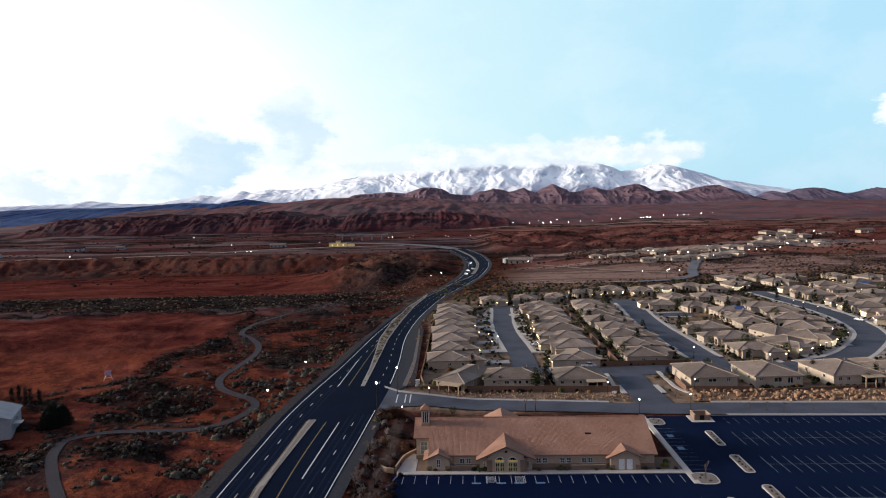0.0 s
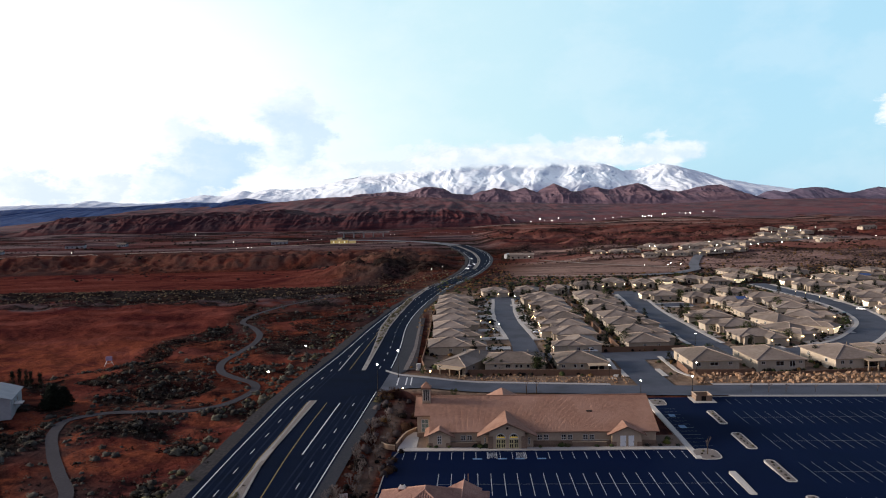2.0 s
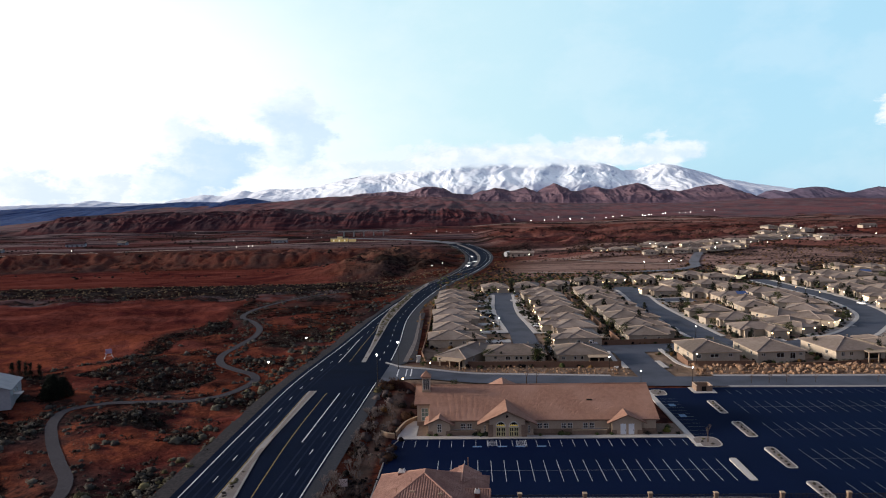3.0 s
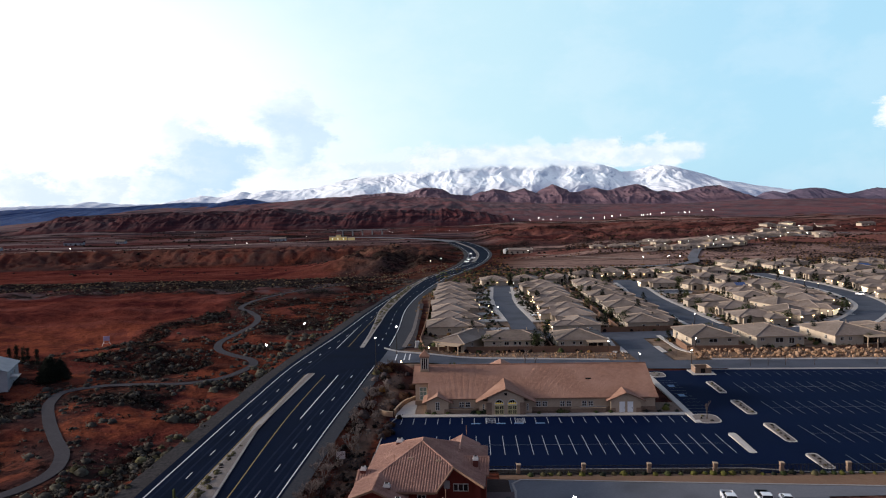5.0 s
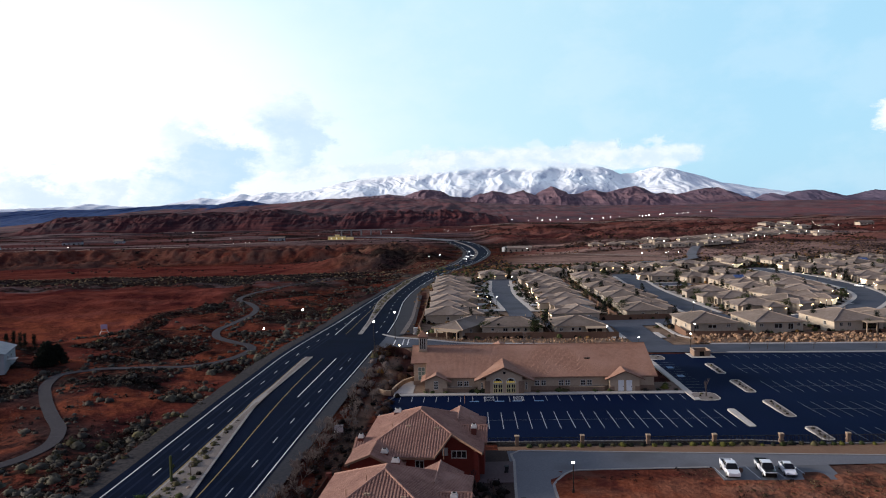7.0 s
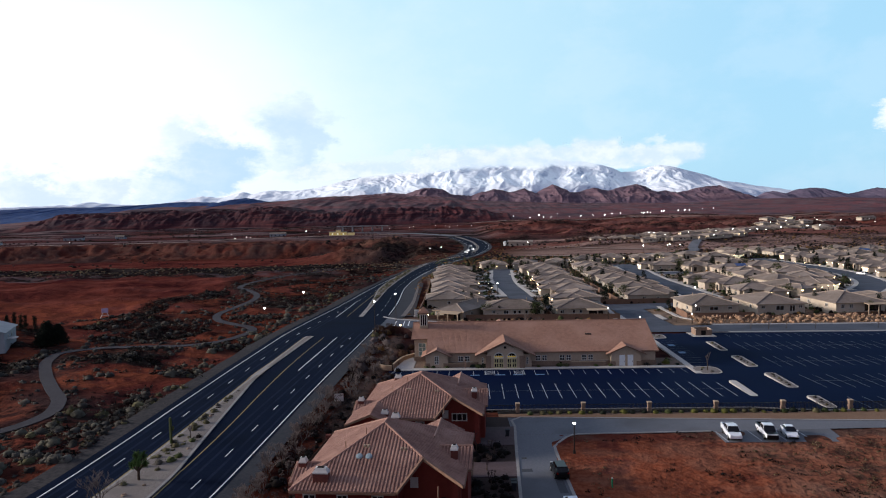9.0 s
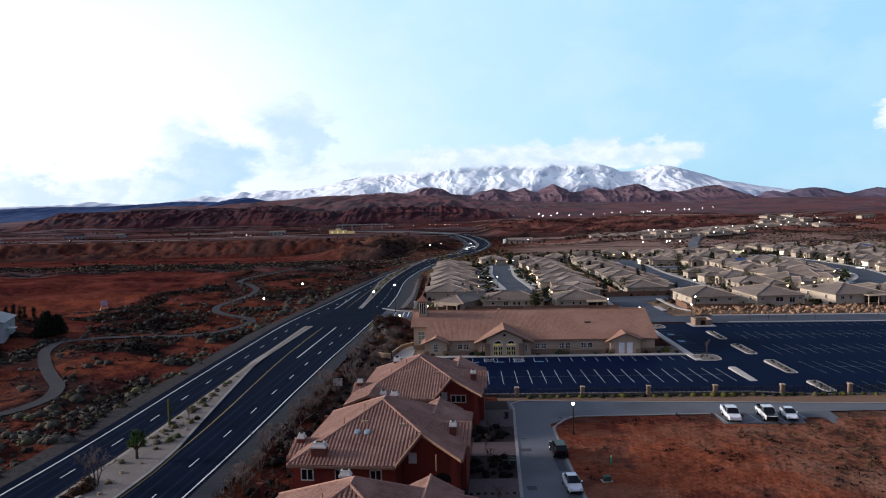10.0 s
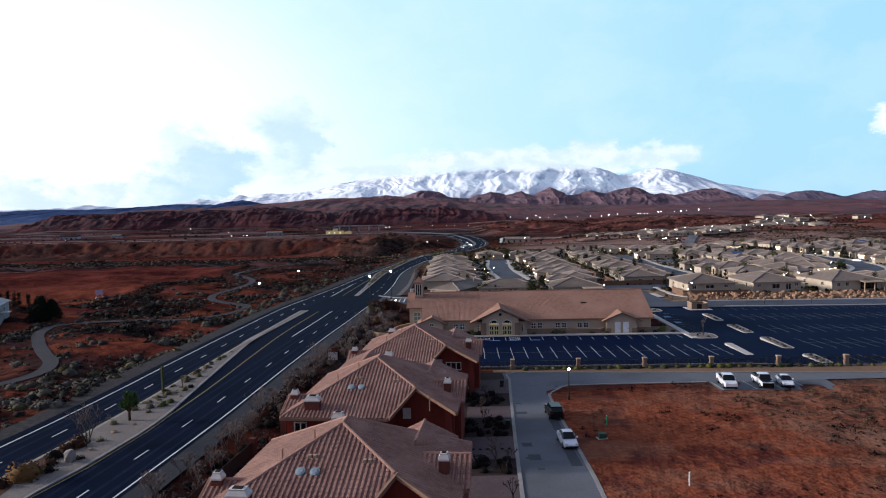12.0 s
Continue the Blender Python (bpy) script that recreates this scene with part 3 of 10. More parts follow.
def band(ys, lo, hi, z_off, material, name, thick=0.0, across=1, zf=None):
    """A strip between the plan lines x = lo(y) and x = hi(y), laid on the graded land."""
    bm = bmesh.new()
    rows = []
    for y in ys:
        a, b = float(lo(y)), float(hi(y))
        zy = float((zf or base_z)(y)) + z_off
        rows.append([bm.verts.new((a + (b - a) * k / across, y, zy)) for k in range(across + 1)])
    for p, q in zip(rows, rows[1:]):
        for k in range(across):
            bm.faces.new((p[k], p[k + 1], q[k + 1], q[k]))
    if thick:
        for p, q in zip(rows, rows[1:]):
            for k, s in ((0, 1), (across, -1)):
                a, b = p[k], q[k]
                c, d = bm.verts.new(b.co - Vector((0, 0, thick))), bm.verts.new(a.co - Vector((0, 0, thick)))
                bm.faces.new((a, b, c, d) if s < 0 else (d, c, b, a))
        for row, s in ((rows[0], 1), (rows[-1], -1)):
            lows = [bm.verts.new(v.co - Vector((0, 0, thick))) for v in row]
            for k in range(across):
                f = (row[k], row[k + 1], lows[k + 1], lows[k])
                bm.faces.new(f if s < 0 else f[::-1])
    return finish(bm, name, material)


def path_strip(pts, width, z_off, material, name, thick=0.0, zf=None, offset=0.0, closed=False):
    """A strip of even width along a plan polyline, laid on the land; thick: a raised strip with sides."""
    zf = zf or (lambda x, y: float(base_z(y)))
    P = [Vector((x, y)) for x, y in pts]
    bm = bmesh.new()
    rows = []
    for k, p in enumerate(P):
        a, b = P[max(k - 1, 0)], P[min(k + 1, len(P) - 1)]
        if closed:
            a, b = P[k - 1], P[(k + 1) % len(P)]
        d = (b - a).normalized()
        n = Vector((-d.y, d.x))
        w = width(k / max(1, len(P) - 1)) if callable(width) else width
        c = p + n * offset
        z = zf(p.x, p.y) + z_off
        rows.append([bm.verts.new((*(c + n * s * w / 2), z)) for s in (1, -1)])
    pairs = list(zip(rows, rows[1:])) + ([(rows[-1], rows[0])] if closed else [])
    for p, q in pairs:
        bm.faces.new((p[0], p[1], q[1], q[0]))
        if thick:
            lows = [[bm.verts.new(v.co - Vector((0, 0, thick))) for v in r] for r in (p, q)]
            bm.faces.new((p[0], q[0], lows[1][0], lows[0][0]))
            bm.faces.new((p[1], lows[0][1], lows[1][1], q[1]))
    if thick and not closed:
        for r in (rows[0], rows[-1]):
            lows = [bm.verts.new(v.co - Vector((0, 0, thick))) for v in r]
            bm.faces.new((r[0], r[1], lows[1], lows[0]))
    return finish(bm, name, material)


def smooth_line(pts, n=8):
    """Points along a smooth curve through plan points."""
    P = np.array(pts, float)
    s = np.concatenate([[0], np.cumsum(np.hypot(*np.diff(P, axis=0).T))])
    t = np.linspace(0, s[-1], (len(P) - 1) * n + 1)
    return list(zip(spline(t, s, P[:, 0]).tolist(), spline(t, s, P[:, 1]).tolist()))


YS = list(np.concatenate([np.arange(-300, 60, 20), np.arange(60, 560, 4), np.arange(560, 1013, 8)]))
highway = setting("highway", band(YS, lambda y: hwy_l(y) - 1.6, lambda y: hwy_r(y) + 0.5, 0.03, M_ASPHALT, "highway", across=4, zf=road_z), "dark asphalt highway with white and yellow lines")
def verge_widen(y):
    return np.interp(y, (226, 232, 330, 352), (0.0, 2.4, 2.0, 0.0))


setting("road_shoulder", band(YS, lambda y: hwy_l(y) - 4.6 - 0.8 * vnoise(np.array(y / 9.0), np.array(0.0), 2), lambda y: hwy_l(y) - 1.6, 0.0, M_SHOULDER, "road_shoulder", zf=road_z), "grey gravel shoulder along the highway")
setting("road_shoulder", band(YS, lambda y: hwy_r(y) + 0.5, lambda y: hwy_r(y) + 3.4 + verge_widen(y), 0.0, M_OLDPAVE, "road_shoulder", zf=road_z), "faded asphalt shoulder along the highway")
# the highway goes on, curving west, beyond the bend
FAR_ROAD = smooth_line([(15.5, 1000), (-8, 1050), (-45, 1100), (-110, 1150), (-190, 1190)], 6)
setting("far_road", path_strip(FAR_ROAD, 20.0, 0.8, M_STREET, "far_road"), "pale road curving away over the plain")


def marking(ys, line, w, material, name="line"):
    return part(name, band(ys, lambda y: line(y) - w / 2, lambda y: line(y) + w / 2, 0.042, material, name, zf=road_z), None, highway)


def dashes(y0, y1, line, first, w=0.14, every=12.2, long=3.05):
    y = first
    while y < y1:
        if y >= y0:
            marking([y, y + long / 2, y + long], line, w, M_WHITE, "dash")
        y += every


def yrange(a, b, s=4.0):
    return list(np.linspace(a, b, max(2, int((b - a) / s) + 1)))


marking(yrange(-200, 1010), lambda y: hwy_l(y), 0.22, M_WHITE, "edge_line")
marking(yrange(-200, 204), lambda y: hwy_r(y), 0.2, M_WHITE, "edge_line")
marking(yrange(236, 1010), lambda y: hwy_r(y), 0.28, M_WHITE, "edge_line")
dashes(30, 1000, lambda y: hwy_l(y) + 3.65, 36.5, 0.16, 11.55)
dashes(30, 200, lambda y: hwy_r(y) - np.interp(y, (60, 110, 180), (3.4, 3.5, 4.1)), 39.6, 0.16, 11.5)
dashes(230, 1000, lambda y: hwy_r(y) - 3.8, 236.0, 0.18, 11.55)


def med_l(y):
    return hwy_l(y) + 7.0


def med_r(y):
    return np.interp(y, (-300, 64, 72, 83, 91, 105, 123, 147, 152, 162, 193, 200), (-50, -38.0, -36.6, -35.6, -35.4, -36.4, -37.6, -39.2, -38.9, -38.3, -36.6, -36.2))


def med_l1(y):
    return np.minimum(med_l(y), med_r(y) - 1.3)


M2_Y = (233.5, 259, 288, 320, 361, 423.5, 463, 488)


def med2_l(y):
    return np.interp(y, M2_Y, (-28.6, -28.4, -29.0, -30.2, -28.5, -22.8, -16.4, -12.7))


def med2_r(y):
    return np.interp(y, M2_Y, (-27.2, -26.8, -26.3, -25.9, -23.6, -19.0, -14.0, -11.8))


def median(ys, lo, hi, label):
    me = band(ys, lo, hi, 0.18, M_KERB, "median", thick=0.2, zf=road_z)
    ob = setting("median", me, label)
    inner = [y for y in ys if float(hi(y)) - float(lo(y)) > 1.5]
    if len(inner) > 2:
        part("gravel", band(inner, lambda y: lo(y) + 0.42, lambda y: hi(y) - 0.42, 0.2, M_MEDIAN, "gravel", zf=road_z), None, ob, "pale gravel bed")
    return ob


median(yrange(-200, 195, 3), med_l1, med_r, "raised median with pale kerbs and gravel bed")
median(yrange(233.5, 488, 3), med2_l, med2_r, "raised median with kerbs and low planting")
median(yrange(660, 1000, 8), lambda y: hwy_l(y) + 0.38 * (hwy_r(y) - hwy_l(y)), lambda y: hwy_l(y) + 0.38 * (hwy_r(y) - hwy_l(y)) + 3.0, "raised median in the bend of the highway")
soil = band(yrange(20, 84, 2), lambda y: med_l1(y) + 0.42, lambda y: med_l1(y) + 0.42 + 2.4 * sstep(84 - y, 0, 7) + 0.5 * math.sin(y * 0.9), 0.215, plain("dark brown mulch", (0.05, 0.026, 0.018), (0.085, 0.042, 0.026), 3.0, 0.4, 0.95, bump=0.4), "planting_bed", zf=road_z)
setting("planting_bed", soil, "dark brown planting bed along the median kerb")
marking(yrange(-200, 194), lambda y: med_l1(y) - 0.3, 0.2, M_YELLOW, "yellow_line")
marking(yrange(-200, 92), lambda y: med_r(y) + 0.3, 0.2, M_YELLOW, "yellow_line")
marking(yrange(92, 193), lambda y: spline(y, (92, 100, 113, 130, 151, 171, 193), (-35.1, -34.85, -34.7, -34.85, -34.85, -34.35, -33.4)), 0.2, M_YELLOW, "yellow_line")
marking(yrange(151, 192.5), lambda y: np.interp(y, (151, 192.5), (-31.8, -29.75)), 0.26, M_WHITE, "turn_lane_line")
marking(yrange(233.5, 276), lambda y: np.interp(y, (233.5, 276), (-36.2, -34.2)), 0.26, M_WHITE, "turn_lane_line")
marking(yrange(235, 303), lambda y: np.interp(y, (232, 263, 301), (-32.8, -31.6, -29.9)), 0.2, M_YELLOW, "yellow_line")
marking(yrange(303, 640), lambda y: np.interp(y, (303, 494, 640), (-30.5, -13.2, 14.6 + 9.0)), 0.2, M_YELLOW, "yellow_line")
marking(yrange(505, 650), lambda y: np.interp(y, (505, 650), (-8.0, 27.0)), 0.2, M_WHITE, "edge_line")

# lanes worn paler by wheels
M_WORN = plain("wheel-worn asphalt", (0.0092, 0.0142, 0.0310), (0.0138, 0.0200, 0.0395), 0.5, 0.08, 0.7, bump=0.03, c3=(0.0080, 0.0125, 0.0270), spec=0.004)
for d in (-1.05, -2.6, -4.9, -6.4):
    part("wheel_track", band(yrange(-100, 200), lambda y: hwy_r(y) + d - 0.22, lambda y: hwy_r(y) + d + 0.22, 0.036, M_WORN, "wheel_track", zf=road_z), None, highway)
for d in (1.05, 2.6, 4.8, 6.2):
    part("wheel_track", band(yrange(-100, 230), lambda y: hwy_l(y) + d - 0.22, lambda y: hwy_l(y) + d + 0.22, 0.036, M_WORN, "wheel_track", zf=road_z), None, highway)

# trail through the scrub
setting("trail", path_strip(smooth_line(TRAIL, 6), 2.7, 0.14, M_TRAIL, "trail", thick=0.3, zf=lambda x, y: float(base_z(y))), "winding grey footpath through red scrubland")


# ---------------------------------------------------------------- town streets
def x_band(xs, lo, hi, z_off, material, name, thick=0.0):
    """A strip between the plan lines y = lo(x) and y = hi(x)."""
    bm = bmesh.new()
    rows = [[bm.verts.new((x, float(f(x)), (ground_z(x, float(f(x))) if x < 40 and f(x) > 150 else float(base_z(f(x)))) + z_off)) for f in (lo, hi)] for x in xs]
    for p, q in zip(rows, rows[1:]):
        bm.faces.new((p[0], q[0], q[1], p[1]))
        if thick:
            for k in (0, 1):
                c, d = bm.verts.new(q[k].co - Vector((0, 0, thick))), bm.verts.new(p[k].co - Vector((0, 0, thick)))
                bm.faces.new((p[k], d, c, q[k]) if k == 0 else (p[k], q[k], c, d))
    return finish(bm, name, material)


def cross_n(x):
    return np.interp(x, (-22, -19, -17, -12.9, -8.7, 1.5, 36, 52, 85, 126, 420), (233, 229.5, 226, 223, 221.4, 218.6, 213.4, 211, 208.6, 205.6, 190))


def cross_s(x):
    return np.interp(x, (-22, -16, -5, 34, 58, 76, 120, 420), (203, 207, 208.6, 203.4, 199.6, 198, 195, 180))


XS = list(np.linspace(-20.5, 420, 90))
cross_street = setting("cross_street", x_band(XS, cross_s, cross_n, 0.02, M_ESTATE, "cross_street"), "grey asphalt street crossing beside the car park")
setting("pavement", x_band([x for x in XS if x < 50], lambda x: cross_n(x), lambda x: cross_n(x) + 1.8, 0.14, M_WALK, "pavement", 0.2), "concrete pavement with kerb beside the street")
setting("pavement", x_band([x for x in XS if x > 74], lambda x: cross_n(x), lambda x: cross_n(x) + 1.8, 0.14, M_WALK, "pavement", 0.2), "concrete pavement with kerb beside the street")
setting("pavement", x_band([x for x in XS if x > 74], lambda x: cross_s(x) - 1.6, lambda x: cross_s(x), 0.14, M_WALK, "pavement", 0.2), "concrete pavement between street and car park")
for x in (-15.6, -13.0, -11.5):
    bm = bmesh.new()
    extrude_poly(bm, [(x, 211.6), (x + 0.32, 211.6), (x + 0.32, 221.6), (x, 221.6)], lambda px, py: ground_z(px, py) - 0.02, lambda px, py: ground_z(px, py) + 0.034)
    part("crossing_bar", bm, M_WHITE, cross_street)

STREETS = [
    ([(32.6, 412), (31.0, 388), (28.9, 358), (28.4, 331), (29.2, 308), (29.8, 286), (29.2, 258)], 9.6),
    ([(23.5, 254), (45, 252.5), (64, 252), (85, 253), (103, 254)], 12.5),
    ([(62.0, 208), (62.2, 228), (63.0, 248)], 10.6),
    ([(101, 250), (99.0, 272), (99.0, 290), (99.6, 312), (100.2, 340), (102, 366), (105.5, 396), (108.5, 428)], 11.6),
    ([(104, 374), (118, 375.5), (130, 376)], 12.0),
    ([(103, 253.5), (124, 254), (146, 263), (170, 287), (186, 310), (197, 343), (202, 381), (202.5, 421), (204, 468)], 11.0),
]
for k, (pts, w) in enumerate(STREETS):
    setting("street", path_strip(smooth_line(pts, 6), w, 0.012 + 0.006 * k, M_ESTATE, "street"), "quiet grey asphalt street among the houses")
    if k != 1:
        for s in (1, -1):
            line = smooth_line(pts, 6)
            line = line[5:-1] if k in (3, 5, 4) else line[:-7] if k == 0 else line[4:-5]
            setting("pavement", path_strip(line, 1.7, 0.15, M_CONC, "pavement", 0.2, offset=s * (w / 2 + 0.85)), "pale concrete pavement beside the street")
# pale outer walks and planting strips where the estate road meets the street
for pts in ([(56.0, 248), (55.2, 236), (54.0, 226), (51.5, 219.5)], [(74.8, 250), (74.2, 236), (74.2, 226), (76.5, 219)]):
    setting("pavement", path_strip(smooth_line(pts, 5), 1.4, 0.15, M_CONC, "pavement", 0.2), "pale curved concrete walk at the estate entrance")
M_YARD = plain("pale yard gravel", (0.20, 0.175, 0.155), (0.34, 0.31, 0.285), 0.25, 0.12, 0.95, bump=0.3, c3=(0.16, 0.12, 0.095))
for k, (pts, w) in enumerate(STREETS):
    if k in (0, 3, 5):
        line = smooth_line(pts, 6)
        line = line[8:-1] if k != 0 else line[:-7]
        for s in (1, -1):
            setting("front_yard", path_strip(line, 3.4, 0.05, M_YARD, "front_yard", 0.2, offset=s * (w / 2 + 3.42)), "pale gravel and concrete front yards along the street")
for x, y, r in ((32.4, 414, 12.0), (109, 430, 11.0)):
    bm = bmesh.new()
    extrude_poly(bm, [(x + r * cos(a), y + r * sin(a)) for a in np.linspace(0, 2 * pi, 25)[:-1]], lambda px, py: float(base_z(py)) - 0.2, lambda px, py: float(base_z(py)) + 0.055)
    setting("street", finish(bm, "street", M_ESTATE), "round asphalt end of a quiet street")


# ---------------------------------------------------------------- car park
TURN = radians(-2.1)


def lot(u, v):
    """Plan point from car park axes: u along the stall rows, v away from the near edge."""
    return u * cos(TURN) - v * sin(TURN), u * sin(TURN) + v * cos(TURN)


def lot_quad(bm, u0, u1, v0, v1, z_off, cuts=1):
    vs = np.linspace(v0, v1, cuts + 1)
    rows = []
    for v in vs:
        row = []
        for u in (u0, u1):
            x, y = lot(u, v)
            row.append(bm.verts.new((x, y, float(base_z(y)) + z_off)))
        rows.append(row)
    for p, q in zip(rows, rows[1:]):
        bm.faces.new((p[0], p[1], q[1], q[0]))


bm = bmesh.new()
lot_quad(bm, -18.6, 47.5, 122.4, 156.2, 0.02, 12)
lot_quad(bm, 47.5, 190, 120.0, 157.0, 0.02, 12)
lot_quad(bm, 47.5, 190, 157.0, 199.0, 0.02, 12)
car_park = setting("car_park", finish(bm, "car_park", M_SEAL), "freshly sealed black asphalt car park, empty")


def stall(u0, u1, v0, v1, name="stall_line", material=M_LOTWHITE):
    bm = bmesh.new()
    lot_quad(bm, u0, u1, v0, v1, 0.032, 1)
    part(name, bm, material, car_park)


PITCH = 2.65
for k in range(18):
    stall(3.05 + k * PITCH - 0.06, 3.05 + k * PITCH + 0.06, 130.4, 142.2)
for k in range(1, 5):
    stall(3.05 - k * PITCH - 0.06, 3.05 - k * PITCH + 0.06, 130.4, 142.2)
stall(-7.4, 47.6, 136.25, 136.35, material=M_LOTFAINT)
for k in range(24):
    u = -15.8 + k * PITCH
    if u < 46.5:
        stall(u - 0.055, u + 0.055, 150.9, 155.4)
for k in range(44):
    u = 66.9 + k * PITCH
    for a, b, du in ((136.2, 147.8, 0), (156.4, 166.6, 0), (174.6, 184.6, 0), (191.8, 196.4, 2.0), (121.2, 129.0, 0)):
        stall(u + du - 0.055, u + du + 0.055, a, b, material=M_LOTFAINT)
for v in (142.0, 161.5, 179.6):
    stall(66.9, 180, v - 0.05, v + 0.05, material=M_LOTFAINT)
for k in range(12):
    v = 158.6 + k * PITCH
    stall(48.3, 52.8, v - 0.05, v + 0.05, material=M_LOTFAINT)
for u in (-0.6, 4.8, 8.6, 13.2):
    stall(u, u + 2.0, 150.7, 151.5, "disabled_stall_mark", M_BLUEPAINT)
for v in (171.5, 180.8):
    stall(49.6, 51.2, v, v + 2.2, "disabled_stall_mark", M_BLUEPAINT)
for u0 in (2.6, 9.0):
    for k in range(7):
        stall(u0, u0 + 2.0, 151.6 + 0.55 * k, 151.75 + 0.55 * k, "hatch_bar")
    stall(u0 - 0.06, u0 + 0.06, 151.2, 155.4)
    stall(u0 + 2.0, u0 + 2.12, 151.2, 155.4)


def kerb_line(pts, label="pale concrete kerb", w=0.22, h=0.17, name="kerb"):
    return setting(name, path_strip(pts, w, h, M_KERB, name, h + 0.05), label)


def lot_line(pts):
    return [lot(*p) for p in pts]


kerb_line(lot_line([(-17.0, 156.3), (-18.7, 150), (-18.7, 122.3)]))
kerb_line(lot_line([(-18.7, 122.3), (15, 122.3), (47.5, 122.2), (58, 119.9), (190, 119.9)]), "low kerb along the near edge of the car park")
kerb_line(lot_line([(66, 199.1), (100, 199.1), (190, 199.1)]), "pale kerb between car park and street")
for a, b, c, d in ((-17.5, 46.9, 156.25, 158.3), (46.7, 48.1, 150.0, 200.0)):
    bm = bmesh.new()
    pts = [lot(a, c), lot(b, c), lot(b, d), lot(a, d)]
    extrude_poly(bm, pts, lambda x, y: float(base_z(y)) - 0.2, lambda x, y: float(base_z(y)) + 0.16)
    setting("pavement", finish(bm, "pavement", M_CONC), "pale concrete walk round the chapel")


# ---------------------------------------------------------------- near private street
def near_l(y):
    return np.interp(y, (-60, 63.8, 80.9, 102, 118), (-3, 7.3, 8.4, 9.9, 11.2))


def near_r(y):
    return np.interp(y, (-60, 63.5, 68, 88, 101.6, 104, 106.2, 107.8), (7.5, 14.5, 14.7, 14.9, 15.2, 16.2, 17.6, 19.2))


setting("near_street", band(yrange(-60, 100, 4) + [102, 104, 105, 106.2, 107, 107.8], near_l, near_r, 0.02, M_STREET, "near_street", across=2), "grey asphalt private street beside red houses")
NX = [9.9, 12, 15, 20, 30, 38, 53, 70, 100, 150, 200]
setting("near_street", x_band(NX, lambda x: 107.8 + 0 * x, lambda x: 118.3 - 0.1 * x, 0.026, M_STREET, "near_street"), "grey asphalt private street below the car park")
bm = bmesh.new()
extrude_poly(bm, [(40.4, 102.4), (57.5, 101.6), (58.5, 107.9), (40.6, 107.9)], lambda x, y: float(base_z(y)) - 0.2, lambda x, y: float(base_z(y)) + 0.022)
setting("parking_bay", finish(bm, "parking_bay", M_STREET), "asphalt parking bay with three parked vehicles")
kerb_line([(near_r(y) + 0.1, y) for y in yrange(-60, 100, 4)] + [(15.4, 102), (16.4, 104), (17.7, 106.1), (19.1, 107.5), (21, 107.75)] + [(x, 107.75) for x in (26, 33, 40.2)], "pale kerb round the vacant lot", 0.4, 0.07)
kerb_line([(near_l(y) - 0.1, y) for y in yrange(-60, 112, 4)] + [(10.4, 115.5), (12, 117.2), (15, 117.0)] + [(x, 118.4 - 0.1 * x) for x in (20, 40, 70, 120, 200)], "pale kerb beside the private street", 0.4, 0.12)


# ---------------------------------------------------------------- distant ranges
def rock_material(name, low, mid, high, snow=None, strata=0.12, scale=0.02, rough=0.95, snow_z=(0, 1)):
    """Bare rock in uneven layers; snow: lies where it is not too steep, above an uneven line."""
    m = bpy.data.materials.new(name)
    m.use_nodes = True
    nt = m.node_tree
    b = nt.nodes["Principled BSDF"]
    tc = nt.nodes.new("ShaderNodeTexCoord")
    vec = tc.outputs["Object"]
    sep = nt.nodes.new("ShaderNodeSeparateXYZ")
    nt.links.new(vec, sep.inputs[0])
    n1, n2 = noise_tex(nt, scale, 6, 0.62, vec), noise_tex(nt, scale * 7, 5, 0.6, vec)
    mapped = nt.nodes.new("ShaderNodeMapping")
    mapped.inputs["Scale"].default_value = (scale * 0.4, scale * 0.4, strata)
    nt.links.new(vec, mapped.inputs[0])
    layers = noise_tex(nt, 1.0, 4, 0.6, mapped.outputs[0])
    col = ramp_mix(nt, smooth_range(nt, layers, 0.36, 0.62), low, mid)
    col = ramp_mix(nt, smooth_range(nt, n1, 0.45, 0.7), col, high)
    col = ramp_mix(nt, smooth_range(nt, n2, 0.5, 0.75), col, tuple(v * 0.72 for v in low))
    if snow:
        geo = nt.nodes.new("ShaderNodeNewGeometry")
        gs = nt.nodes.new("ShaderNodeSeparateXYZ")
        nt.links.new(geo.outputs["Normal"], gs.inputs[0])
        add = nt.nodes.new("ShaderNodeMath")
        add.operation = "MULTIPLY_ADD"
        nt.links.new(n2, add.inputs[0])
        add.inputs[1].default_value = 0.5
        nt.links.new(gs.outputs[2], add.inputs[2])
        lies = smooth_range(nt, add.outputs[0], 0.80, 1.06)
        line = nt.nodes.new("ShaderNodeMath")
        line.operation = "MULTIPLY_ADD"
        nt.links.new(n1, line.inputs[0])
        line.inputs[1].default_value = 90.0
        nt.links.new(sep.outputs[2], line.inputs[2])
        up = smooth_range(nt, line.outputs[0], snow_z[0], snow_z[1])
        mul = nt.nodes.new("ShaderNodeMath")
        mul.operation = "MULTIPLY"
        nt.links.new(lies, mul.inputs[0]), nt.links.new(up, mul.inputs[1])
        col = ramp_mix(nt, mul.outputs[0], col, snow)
    nt.links.new(col, b.inputs["Base Color"])
    b.inputs["Roughness"].default_value = rough
    b.inputs["Specular IOR Level"].default_value = 0.1
    return m


